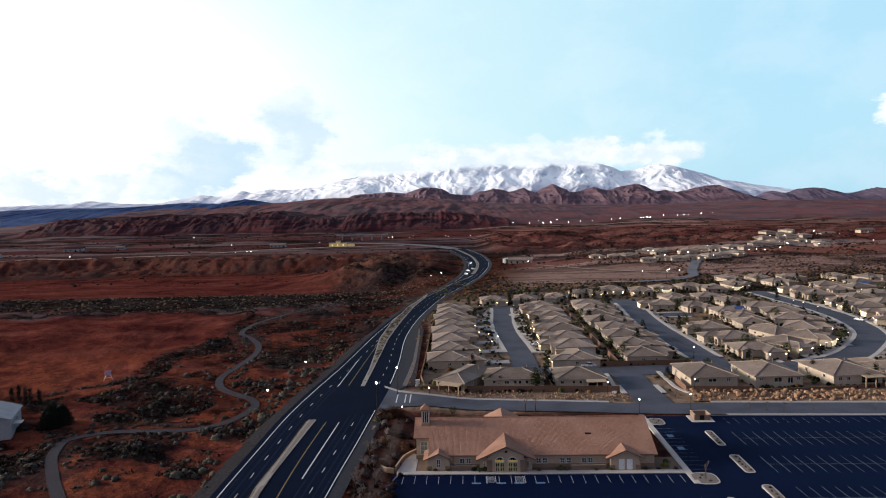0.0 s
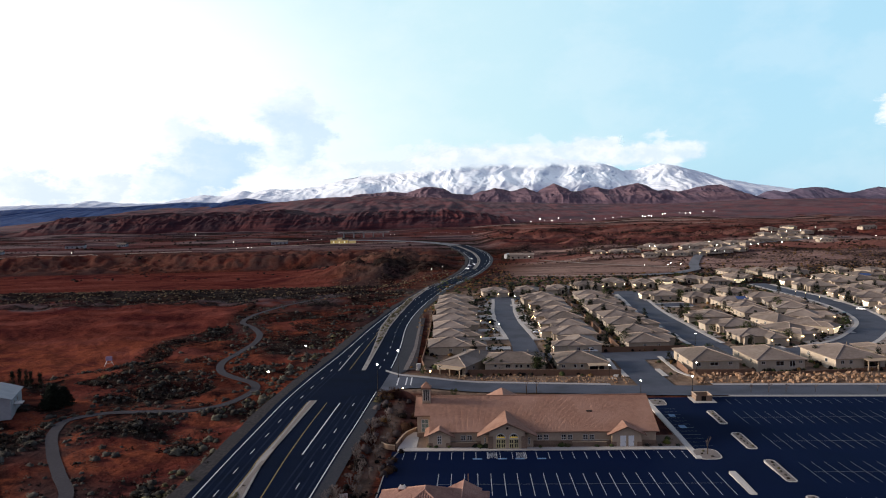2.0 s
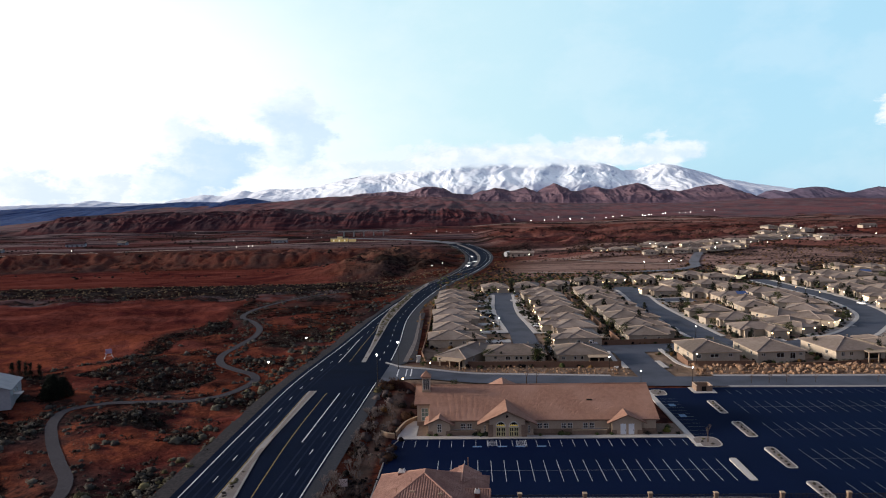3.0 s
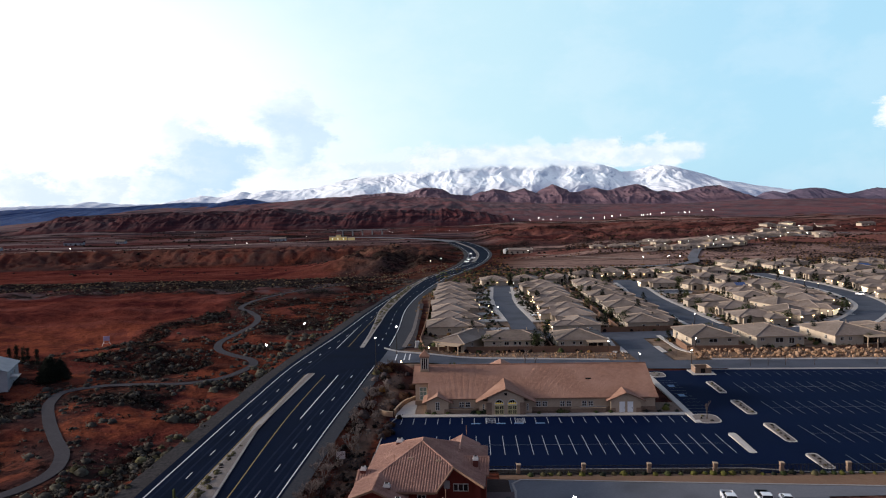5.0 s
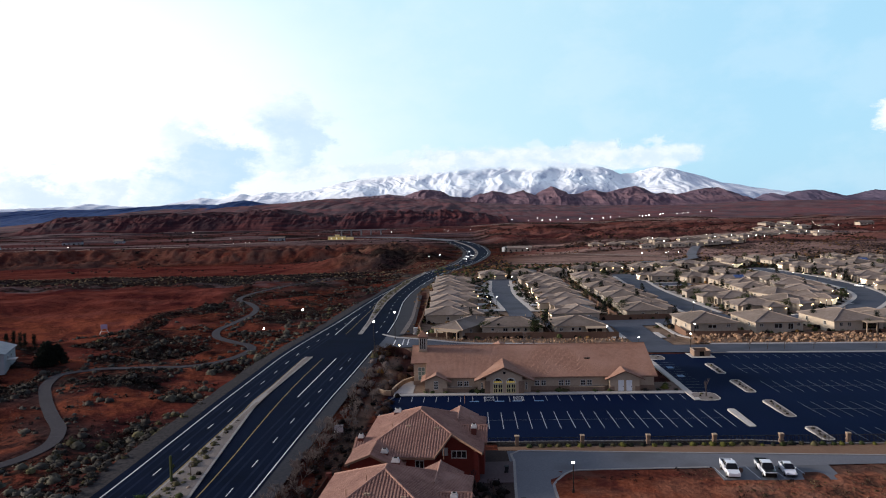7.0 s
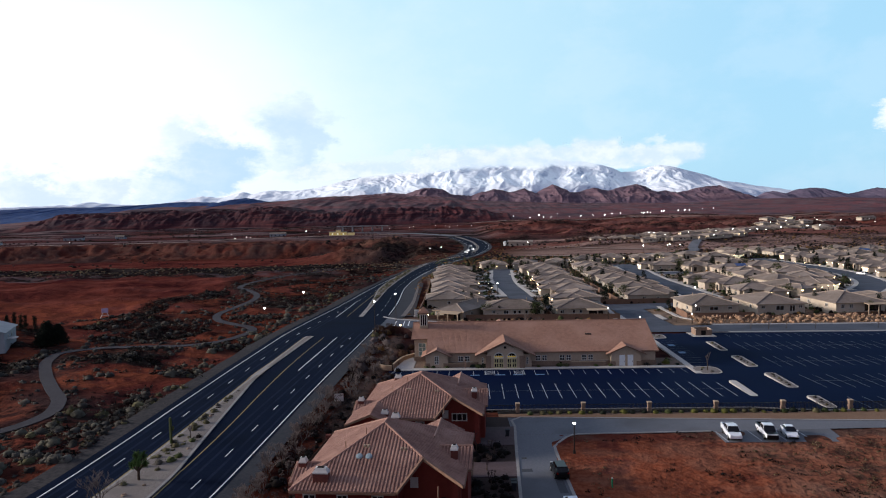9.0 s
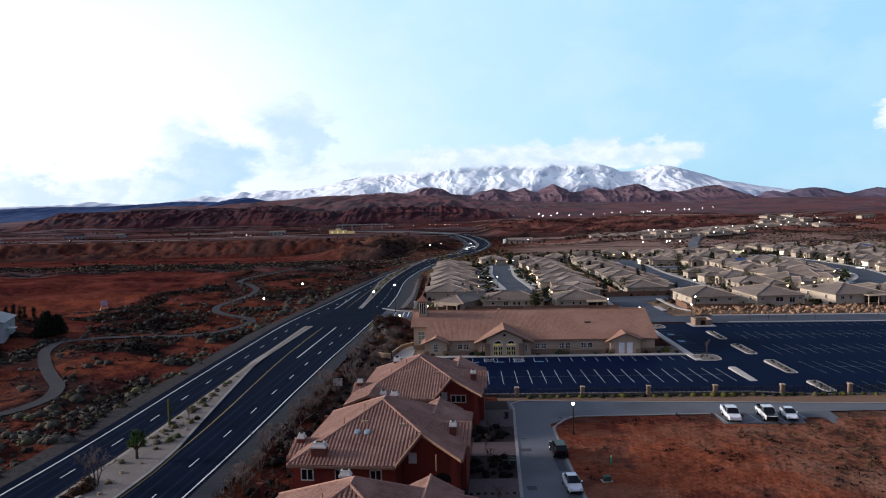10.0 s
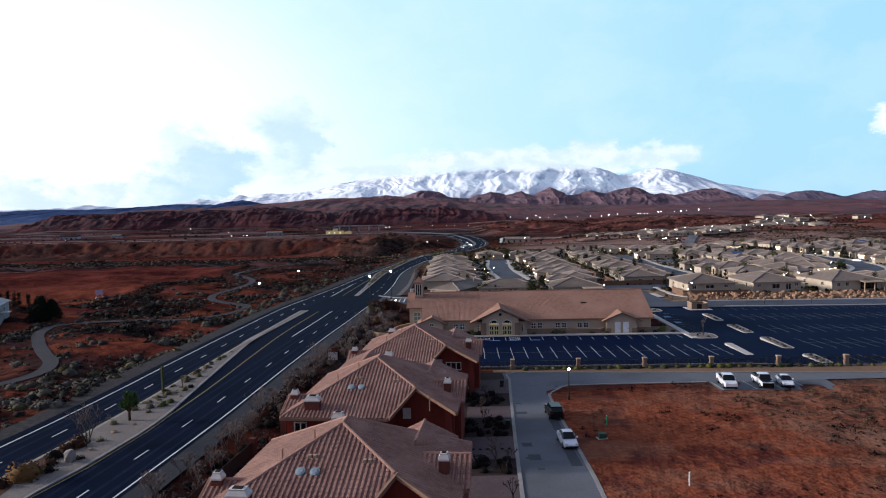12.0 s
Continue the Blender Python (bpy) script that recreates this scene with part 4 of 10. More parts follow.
def ridge(name, label, rows, y0, front, back, foot, material, rough_amp, gully, n=420, m=46, seed=0, cliff=1.0, jag=0.0):
    """A range of hills: the crest line through rows of (x, height) at depth y0, with gullied flanks."""
    P = np.array(rows, float)
    xs = np.linspace(P[0, 0], P[-1, 0], n)
    crest = np.interp(xs, P[:, 0], P[:, 1])
    ker = np.hanning(7)
    crest = 0.5 * crest + 0.5 * np.convolve(np.pad(crest, 3, "edge"), ker / ker.sum(), "valid")
    crest = crest + jag * (1 - np.abs(2 * fbm(xs / gully * 1.3, xs * 0 + seed, 4, seed + 77, 0.6) - 1) - 0.62)
    ends = sstep(xs, xs[0], xs[0] + 0.04 * (xs[-1] - xs[0])) * sstep(-xs, -xs[-1], -xs[-1] + 0.04 * (xs[-1] - xs[0]))
    v = np.concatenate([np.linspace(-1, 0, m), np.linspace(0, 1, 9)[1:]])
    X, V = np.meshgrid(xs, v)
    C = np.broadcast_to(crest, X.shape)
    E = np.broadcast_to(ends, X.shape)
    warp = (fbm(X / gully / 2.5, V * 2, 3, seed + 5) - 0.5) * gully * 1.4
    rib = 1 - np.abs(2 * fbm((X + warp) / gully, V * 0.9 + 3, 4, seed, 0.55) - 1)
    fall = np.clip(1 - np.abs(V), 0, 1) ** cliff
    h = foot + (C - foot) * fall * (0.94 + 0.06 * E)
    amp = rough_amp * np.clip((C - foot) / (P[:, 1].max() - foot), 0.12, 1.0)
    mid_slope = np.clip(np.abs(V) * 4 + 0.12, 0, 1) * np.clip((1 - np.abs(V)) * 3, 0, 1)
    h = h + amp * (rib - 0.62) * mid_slope
    fine = 1 - np.abs(2 * fbm((X + warp * 1.6) / gully * 2.7, V * 3.5 + 1, 4, seed + 31, 0.6) - 1)
    h = h + amp * 0.5 * (fine - 0.6) * mid_slope
    h = h + amp * 0.22 * (fbm(X / gully * 5, V * 12, 3, seed + 9) - 0.5)
    Y = y0 + np.where(V < 0, V * front, V * back) + (fbm(X / gully / 2, V, 3, seed + 2) - 0.5) * gully * 0.7 * (V < 0)
    rows_n, cols = X.shape
    idx = np.arange(rows_n * cols).reshape(rows_n, cols)
    quads = np.stack([idx[:-1, :-1], idx[:-1, 1:], idx[1:, 1:], idx[1:, :-1]], -1).reshape(-1, 4)
    me = mesh_of(name, np.stack([X, Y, h], -1).reshape(-1, 3).tolist(), quads.tolist(), material, True)
    return setting(name, me, label)


# pale blue haze over the bare rock is mixed into its base colours
M_SNOW = rock_material("snowy mountain rock with painted haze", (0.30, 0.38, 0.54), (0.40, 0.48, 0.63), (0.50, 0.58, 0.71), snow=(0.83, 0.90, 0.97), strata=0.03, scale=0.006, snow_z=(60, 130))
# red rock greyed towards mauve, the haze before these hills painted in
M_REDHILL = rock_material("red hill rock with painted haze", (0.088, 0.056, 0.078), (0.158, 0.100, 0.118), (0.128, 0.088, 0.116), strata=0.06, scale=0.01)
# the mesa's blue stands for distance haze, painted into its rock colours
M_HAZEMESA = rock_material("far mesa in painted haze", (0.007, 0.030, 0.112), (0.016, 0.052, 0.165), (0.010, 0.038, 0.13), strata=0.08, scale=0.01)
M_MESA = rock_material("red mesa rock", (0.034, 0.0125, 0.018), (0.080, 0.023, 0.025), (0.036, 0.021, 0.028), strata=0.22, scale=0.02)
M_PLATEAU = rock_material("brown plateau", (0.050, 0.029, 0.038), (0.135, 0.044, 0.048), (0.105, 0.072, 0.078), strata=0.16, scale=0.016)
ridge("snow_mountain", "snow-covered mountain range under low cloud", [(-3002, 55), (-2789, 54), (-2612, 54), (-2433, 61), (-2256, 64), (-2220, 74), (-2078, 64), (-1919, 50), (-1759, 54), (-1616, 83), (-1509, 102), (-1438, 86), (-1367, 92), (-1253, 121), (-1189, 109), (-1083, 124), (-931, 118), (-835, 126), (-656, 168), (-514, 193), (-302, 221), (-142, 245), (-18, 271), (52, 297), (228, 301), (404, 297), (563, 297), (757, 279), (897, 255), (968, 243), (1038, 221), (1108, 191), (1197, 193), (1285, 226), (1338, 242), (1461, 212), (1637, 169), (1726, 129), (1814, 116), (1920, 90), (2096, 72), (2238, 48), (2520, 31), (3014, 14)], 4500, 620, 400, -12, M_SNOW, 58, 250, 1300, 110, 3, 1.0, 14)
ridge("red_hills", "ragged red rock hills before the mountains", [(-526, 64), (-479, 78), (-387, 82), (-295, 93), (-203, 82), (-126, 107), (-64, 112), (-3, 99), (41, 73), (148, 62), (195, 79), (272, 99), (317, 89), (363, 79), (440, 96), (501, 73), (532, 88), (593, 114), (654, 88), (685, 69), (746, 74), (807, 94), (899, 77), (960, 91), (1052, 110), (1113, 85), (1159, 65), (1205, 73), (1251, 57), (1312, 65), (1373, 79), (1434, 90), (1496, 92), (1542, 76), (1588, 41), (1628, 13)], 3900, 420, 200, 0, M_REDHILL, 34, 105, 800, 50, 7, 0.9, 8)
# purple here is haze put into the rock colour
M_FARHILL = rock_material("far hill rock in painted haze", (0.080, 0.066, 0.102), (0.128, 0.100, 0.142), (0.110, 0.092, 0.134), strata=0.05, scale=0.01)
ridge("far_hills", "low hills on the horizon, purple with painted haze", [(1608, 19), (1628, 33), (1651, 50), (1695, 55), (1738, 43), (1767, 42), (1811, 59), (1869, 66), (1941, 67), (1999, 52), (2072, 30), (2159, 48), (2231, 61), (2304, 57), (2420, 31)], 3700, 300, 200, -4, M_FARHILL, 16, 60, 320, 30, 11, 0.9, 5)
ridge("far_mesa", "long mesa on the horizon, dark blue with painted haze", [(-1936, 35), (-1798, 39), (-1684, 43), (-1569, 46), (-1455, 43), (-1340, 43), (-1225, 47), (-1134, 52), (-1042, 57), (-951, 53), (-882, 52), (-836, 62), (-802, 68), (-767, 63), (-722, 51), (-601, 48), (-517, 37)], 2900, 700, 900, -14, M_HAZEMESA, 16, 80, 420, 40, 13, 0.6)
ridge("red_cliffs", "eroded red cliffs along the edge of a mesa", [(-991, -4), (-963, 6), (-935, 15), (-907, 21), (-865, 19), (-810, 21), (-741, 21), (-672, 22), (-616, 22), (-561, 24), (-533, 25), (-464, 27), (-395, 27), (-340, 15), (-258, 16), (-188, 20), (-119, 21), (-37, 20), (17, 21), (86, 13), (155, 3)], 1750, 150, 700, -14, M_MESA, 20, 60, 1000, 54, 17, 0.6, 13)
ridge("plateau", "broad dark plateau below the hills", [(-1494, -33), (-1389, -8), (-1203, 16), (-1100, 26), (-997, 38), (-935, 35), (-791, 42), (-689, 44), (-586, 50), (-483, 60), (-381, 62), (-258, 65), (-135, 61), (27, 51), (129, 37), (333, 27), (538, 20), (742, 16), (946, 12), (1150, 22), (1293, 23), (1416, 22), (1595, 16), (1742, 9)], 2600, 840, 1100, -14, M_PLATEAU, 20, 110, 700, 60, 23, 0.75, 3)


# low cloud resting on the summits
def cloud_material():
    m = bpy.data.materials.new("summit cloud")
    m.use_nodes = True
    nt = m.node_tree
    nt.nodes.clear()
    tc = nt.nodes.new("ShaderNodeTexCoord")
    uv = nt.nodes.new("ShaderNodeSeparateXYZ")
    nt.links.new(tc.outputs["UV"], uv.inputs[0])
    mp = nt.nodes.new("ShaderNodeMapping")
    mp.inputs["Scale"].default_value = (0.0055, 0.0055, 0.0085)
    nt.links.new(tc.outputs["Object"], mp.inputs[0])
    n = noise_tex(nt, 1.0, 9, 0.62, mp.outputs[0])

    def m2(op, a, b):
        q = nt.nodes.new("ShaderNodeMath")
        q.operation = op
        for k, v in enumerate((a, b)):
            if isinstance(v, float):
                q.inputs[k].default_value = v
            else:
                nt.links.new(v, q.inputs[k])
        return q.outputs[0]

    body = m2("MULTIPLY", smooth_range(nt, uv.outputs[1], 0.0, 0.42), smooth_range(nt, uv.outputs[1], 1.0, 0.5))
    ends = m2("MULTIPLY", smooth_range(nt, uv.outputs[0], 0.0, 0.25), smooth_range(nt, uv.outputs[0], 1.0, 0.75))
    dens = m2("ADD", m2("MULTIPLY", m2("MULTIPLY", body, ends), 0.84), m2("MULTIPLY", m2("SUBTRACT", n, 0.52), 1.7))
    alpha = m2("MULTIPLY", m2("MULTIPLY", smooth_range(nt, dens, 0.10, 0.62), 0.82), m2("MULTIPLY", smooth_range(nt, ends, 0.0, 0.5), smooth_range(nt, body, 0.0, 0.4)))
    em = nt.nodes.new("ShaderNodeEmission")
    nt.links.new(ramp_mix(nt, smooth_range(nt, n, 0.4, 0.62), (0.74, 0.85, 0.96), (0.94, 0.98, 1.01)), em.inputs[0])
    tr = nt.nodes.new("ShaderNodeBsdfTransparent")
    mx = nt.nodes.new("ShaderNodeMixShader")
    nt.links.new(alpha, mx.inputs[0]), nt.links.new(tr.outputs[0], mx.inputs[1]), nt.links.new(em.outputs[0], mx.inputs[2])
    out = nt.nodes.new("ShaderNodeOutputMaterial")
    nt.links.new(mx.outputs[0], out.inputs[0])
    return m


M_CLOUD = cloud_material()


def cloud_bank(x0, x1, z0, z1, y, bow):
    n = 40
    V, F, U = [], [], []
    for k in range(n + 1):
        a = k / n
        for b in (0, 0.33, 0.66, 1):
            V.append((x0 + (x1 - x0) * a, y + bow * sin(pi * a) + 60 * b, z0(a) + (z1 - z0(a)) * b))
            U.append((a, b))
    for k in range(n):
        for j in range(3):
            i = k * 4 + j
            F.append((i, i + 4, i + 5, i + 1))
    me = mesh_of("backdrop", V, F, M_CLOUD, True)
    layer = me.uv_layers.new(name="UVMap")
    for lp in me.loops:
        layer.data[lp.index].uv = U[lp.vertex_index]
    setting("backdrop", me, "low white cloud lying on the mountain tops")


cloud_bank(-420, 1480, lambda a: 130 + 45 * sin(pi * a), 392, 4130, -60)
cloud_bank(690, 1060, lambda a: 225, 430, 4100, 0)
cloud_bank(1000, 1560, lambda a: 190, 385, 4090, 0)
cloud_bank(-1050, 300, lambda a: 120 + 80 * a, 310, 4140, -40)
cloud_bank(-120, 760, lambda a: 185, 372, 4070, -20)

# ---------------------------------------------------------------- building materials
def tile_roof(name, c1, c2, c3, course=0.36, rib=0.28, bump=0.5, vary=0.1):
    """Small concrete roof tiles, in ribs down the slope, with weathering."""
    m = plain(name, c1, c2, 1.1, 0.16, 0.85, bump=0.3, vary=vary, c3=c3, spec=0.2)
    return m


M_CHROOF = tile_roof("chapel roof tiles", (0.295, 0.165, 0.115), (0.22, 0.12, 0.084), (0.32, 0.19, 0.14))
M_CHWALL = plain("tan stucco", (0.43, 0.335, 0.25), (0.48, 0.38, 0.285), 2.5, 0.3, 0.9)
M_CHSTONE = plain("brown split-face block", (0.20, 0.14, 0.105), (0.275, 0.195, 0.145), 3.5, 0.4, 0.95, bump=0.4)
M_TRIMTAN = plain("pale tan trim", (0.40, 0.31, 0.22), (0.35, 0.27, 0.19), 2.0, 0.3, 0.8)
M_FRAME = plain("white window frame", (0.62, 0.6, 0.55), (0.55, 0.53, 0.49), 2.0, 0.3, 0.5, bump=0.02)
M_PANE = glassy("dark window glass", (0.012, 0.014, 0.018))
# white door frames coloured cream, the yellow lobby light painted in
M_WARMFRAME = plain("door paint with warm light", (0.62, 0.55, 0.30), (0.55, 0.48, 0.26), 3.0, 0.5, 0.5, bump=0.03)
M_WARMPANE = plain("lit yellow window glass", (0.5, 0.36, 0.08), (0.42, 0.3, 0.06), 4.0, 0.8, 0.25, bump=0.0, emit=(1.0, 0.7, 0.12, 0.22))
M_GREENPANE = plain("pale green curtain glass", (0.16, 0.22, 0.2), (0.2, 0.26, 0.24), 3.0, 0.5, 0.15, bump=0.0)
M_WHITEDOOR = plain("white painted door", (0.8, 0.82, 0.84), (0.74, 0.76, 0.79), 2.0, 0.4, 0.45, bump=0.03)
M_REDROOF = plain("barrel tile clay", (0.285, 0.165, 0.128), (0.20, 0.108, 0.088), 1.6, 0.3, 0.8, bump=0.25, c3=(0.335, 0.2, 0.158), spec=0.25)
M_REDRIDGE = plain("ridge tile clay", (0.36, 0.215, 0.165), (0.29, 0.165, 0.13), 2.0, 0.4, 0.8, bump=0.2)
M_REDWALL = plain("red stucco", (0.20, 0.040, 0.030), (0.165, 0.034, 0.026), 2.0, 0.3, 0.92, bump=0.15)
M_FASCIA = plain("tan fascia board", (0.27, 0.165, 0.115), (0.22, 0.13, 0.09), 2.0, 0.4, 0.75)
M_BRICK = plain("red chimney brick", (0.15, 0.05, 0.04), (0.115, 0.04, 0.032), 5.0, 0.6, 0.9, bump=0.3)
M_METALWHITE = plain("white painted metal", (0.62, 0.6, 0.57), (0.52, 0.5, 0.48), 3.0, 0.5, 0.5)
M_DARK = plain("dark opening", (0.012, 0.01, 0.01), (0.02, 0.017, 0.016), 2.0, 0.3, 0.8)
M_SKYLIGHT = plain("pale skylight dome", (0.27, 0.33, 0.36), (0.22, 0.28, 0.32), 3.0, 0.5, 0.2, bump=0.0)
M_TANROOF = tile_roof("weathered concrete tiles", (0.195, 0.157, 0.131), (0.142, 0.114, 0.094), (0.235, 0.196, 0.168), vary=0.24)
M_TANCAP = plain("pale cap tiles", (0.34, 0.28, 0.235), (0.27, 0.22, 0.185), 1.5, 0.3, 0.85, bump=0.1, vary=0.15)
M_TANWALL = plain("beige stucco", (0.50, 0.425, 0.335), (0.43, 0.365, 0.29), 1.6, 0.25, 0.92, vary=0.16)
M_GARAGE = plain("pale garage door", (0.42, 0.37, 0.31), (0.37, 0.33, 0.28), 1.5, 0.3, 0.6, vary=0.1)
M_LIT = plain("lit porch lamp", (0.9, 0.7, 0.4), None, 2.0, 0.5, 0.4, bump=0.0, emit=(1.0, 0.72, 0.36, 7.0))
M_LITWHITE = plain("lit street lamp globe", (0.9, 0.88, 0.8), None, 2.0, 0.5, 0.4, bump=0.0, emit=(1.0, 0.9, 0.72, 16.0))
# own glow in place of lamplight falling on the garage door
M_LITDOOR = plain("lamp-lit garage door", (0.8, 0.72, 0.55), None, 2.0, 0.5, 0.5, bump=0.0, emit=(1.0, 0.85, 0.55, 0.8))
M_BLOCKWALL = plain("brown block wall", (0.16, 0.095, 0.066), (0.2, 0.122, 0.086), 2.5, 0.3, 0.95, bump=0.3)
M_POLE = plain("dark bronze pole", (0.03, 0.025, 0.022), (0.045, 0.038, 0.032), 3.0, 0.5, 0.5, 0.4, 0.05)


def poly(bm, pts):
    return bm.faces.new([bm.verts.new(p) for p in pts])


def slab(bm, pts, t):
    """A planar polygon given thickness t downwards."""
    up = [Vector(p) for p in pts]
    top = [bm.verts.new(p) for p in up]
    low = [bm.verts.new(p - Vector((0, 0, t))) for p in up]
    n = len(pts)
    bm.faces.new(top), bm.faces.new(low[::-1])
    for k in range(n):
        bm.faces.new((top[k], low[k], low[(k + 1) % n], top[(k + 1) % n]))


def gable_roof_x(bm, x0, x1, yf, yb, ze, zr, t=0.22, yr=None):
    """A gable roof whose ridge runs along x."""
    ym = (yf + yb) / 2 if yr is None else yr
    slab(bm, [(x0, yf, ze), (x1, yf, ze), (x1, ym, zr), (x0, ym, zr)], t)
    slab(bm, [(x1, yb, ze), (x0, yb, ze), (x0, ym, zr), (x1, ym, zr)], t)


def gable_roof_y(bm, xm, half, y0, y1, ze, zr, t=0.2):
    """A gable roof whose ridge runs along y, from the front y0 to y1."""
    slab(bm, [(xm - half, y0, ze), (xm, y0, zr), (xm, y1, zr), (xm - half, y1, ze)], t)
    slab(bm, [(xm, y0, zr), (xm + half, y0, ze), (xm + half, y1, ze), (xm, y1, zr)], t)


def gable_wall(bm, xm, half, y0, y1, z0, ze, zr):
    """A block whose front is a gable."""
    for y in (y0, y1):
        poly(bm, [(xm - half, y, z0), (xm + half, y, z0), (xm + half, y, ze), (xm, y, zr), (xm - half, y, ze)])
    for s in (-1, 1):
        poly(bm, [(xm + s * half, y0, z0), (xm + s * half, y1, z0), (xm + s * half, y1, ze), (xm + s * half, y0, ze)])


def hip_roof(bm, x0, x1, y0, y1, ze, pitch, t=0.18):
    """A hip roof over a rectangle; the ridge runs along the longer side."""
    w, d = x1 - x0, y1 - y0
    h = min(w, d) / 2
    zr = ze + h * pitch
    if w >= d:
        a, b = (x0 + h, (y0 + y1) / 2, zr), (x1 - h, (y0 + y1) / 2, zr)
        faces = [[(x0, y0, ze), (x1, y0, ze), b, a], [(x1, y1, ze), (x0, y1, ze), a, b], [(x0, y1, ze), (x0, y0, ze), a], [(x1, y0, ze), (x1, y1, ze), b]]
    else:
        a, b = ((x0 + x1) / 2, y0 + h, zr), ((x0 + x1) / 2, y1 - h, zr)
        faces = [[(x0, y0, ze), (x1, y0, ze), a], [(x1, y0, ze), (x1, y1, ze), b, a], [(x1, y1, ze), (x0, y1, ze), b], [(x0, y1, ze), (x0, y0, ze), a, b]]
    for f in faces:
        slab(bm, f, t)
    return zr, faces


def arch_pts(xm, z0, half, zs, n=10):
    """Outline in x, z of an opening with a round head."""
    return [(xm - half, z0), (xm + half, z0)] + [(xm + half * cos(a), zs + half * sin(a)) for a in np.linspace(0, pi, n)]


def front_prism(bm, outline, y0, y1):
    """A plate with an outline in x, z between two depths."""
    f, b = [bm.verts.new((x, y0, z)) for x, z in outline], [bm.verts.new((x, y1, z)) for x, z in outline]
    n = len(outline)
    bm.faces.new(f), bm.faces.new(b[::-1])
    for k in range(n):
        bm.faces.new((f[k], b[k], b[(k + 1) % n], f[(k + 1) % n]))


def window(parent, xm, z0, w, h, y, rows=2, cols=2, pane=None, frame=None, axis="y", out=-1):
    """A framed window on a wall: frame bars and a recessed pane. axis: the wall's normal; out: its sign."""
    pane, frame = pane or M_PANE, frame or M_FRAME
    bar = 0.12

    def bx(bm, a0, a1, z0, z1, d0, d1):
        lo, hi = sorted((y + out * d0, y + out * d1))
        if axis == "y":
            box(bm, a0, a1, lo, hi, z0, z1)
        else:
            box(bm, lo, hi, a0, a1, z0, z1)

    def cuts(lo, size, n):
        mid = [lo + size * k / n + e * bar / 2 for k in range(1, n) for e in (-1, 1)]
        return [lo, lo + bar, *mid, lo + size - bar, lo + size]

    us, zs = cuts(xm - w / 2, w, cols), cuts(z0, h, rows)
    bm = bmesh.new()
    made = {}

    def corner(i, j, d):
        if (i, j, d) not in made:
            q = y + out * d
            made[i, j, d] = bm.verts.new((us[i], q, zs[j]) if axis == "y" else (q, us[i], zs[j]))
        return made[i, j, d]

    def bar_cell(i, j):
        return 0 <= i < len(us) - 1 and 0 <= j < len(zs) - 1 and (i % 2 == 0 or j % 2 == 0)

    for i in range(len(us) - 1):
        for j in range(len(zs) - 1):
            if not bar_cell(i, j):
                continue
            ring = ((i, j), (i + 1, j), (i + 1, j + 1), (i, j + 1))
            bm.faces.new([corner(*p, 0.07) for p in ring])
            for (p, q), (di, dj) in zip(zip(ring, ring[1:] + ring[:1]), ((0, -1), (1, 0), (0, 1), (-1, 0))):
                if not bar_cell(i + di, j + dj):
                    bm.faces.new((corner(*p, 0.07), corner(*p, 0.0), corner(*q, 0.0), corner(*q, 0.07)))
    ob = part("window", bm, frame, parent)
    bm = bmesh.new()
    bx(bm, xm - w / 2 + 0.02, xm + w / 2 - 0.02, z0 + 0.02, z0 + h - 0.02, -0.05, 0.025)
    part("pane", bm, pane, ob)
    return ob


def tile_ribs(bm, face, pitch=0.34, r=0.10, seg=0.42, lift=0.0):
    """Half-round tile rows down a roof plane, clipped to its outline, with a small step at every tile."""
    P = [Vector(p) for p in face]
    nrm = (P[1] - P[0]).cross(P[2] - P[0]).normalized()
    if nrm.z < 0:
        nrm = -nrm
    down = Vector((nrm.x, nrm.y, 0)).normalized()
    down = (down - nrm * down.dot(nrm)).normalized()
    side = nrm.cross(down)
    o = P[0]
    Q = [((p - o).dot(side), (p - o).dot(down)) for p in P]
    s0, s1 = min(q[0] for q in Q), max(q[0] for q in Q)
    s = s0 + pitch * 0.5
    while s < s1:
        hits = []
        for (a, b), (c, d) in zip(Q, Q[1:] + Q[:1]):
            if (a - s) * (c - s) < 0:
                hits.append(b + (d - b) * (s - a) / (c - a))
        if len(hits) >= 2:
            lo, hi = min(hits), max(hits)
            n = max(1, int((hi - lo) / seg))
            prev = None
            for k in range(n + 1):
                t = lo + (hi - lo) * k / n
                for grow in ((1.0, 0.8) if 0 < k < n else (1.0,)):
                    rr = r * grow
                    ring = [bm.verts.new(o + side * (s + rr * cos(a)) + down * t + nrm * (lift + rr * sin(a) * 0.9)) for a in (0.0, pi / 3, 2 * pi / 3, pi)]
                    if prev:
                        for i in range(3):
                            bm.faces.new((prev[i], prev[i + 1], ring[i + 1], ring[i]))
                    prev = ring
        s += pitch


# ---------------------------------------------------------------- chapel
VY = yrange(233, 345, 8)
setting("verge", band(VY, lambda y: hwy_r(y) + 3.3 + verge_widen(y), lambda y: -10.6 + 0 * y, 0.03, plain("grey verge gravel", (0.018, 0.016, 0.020), (0.042, 0.035, 0.038), 0.6, 0.15, 0.95, bump=0.4), "verge", 0.6, zf=road_z), "grey gravel verge between highway and garden walls")
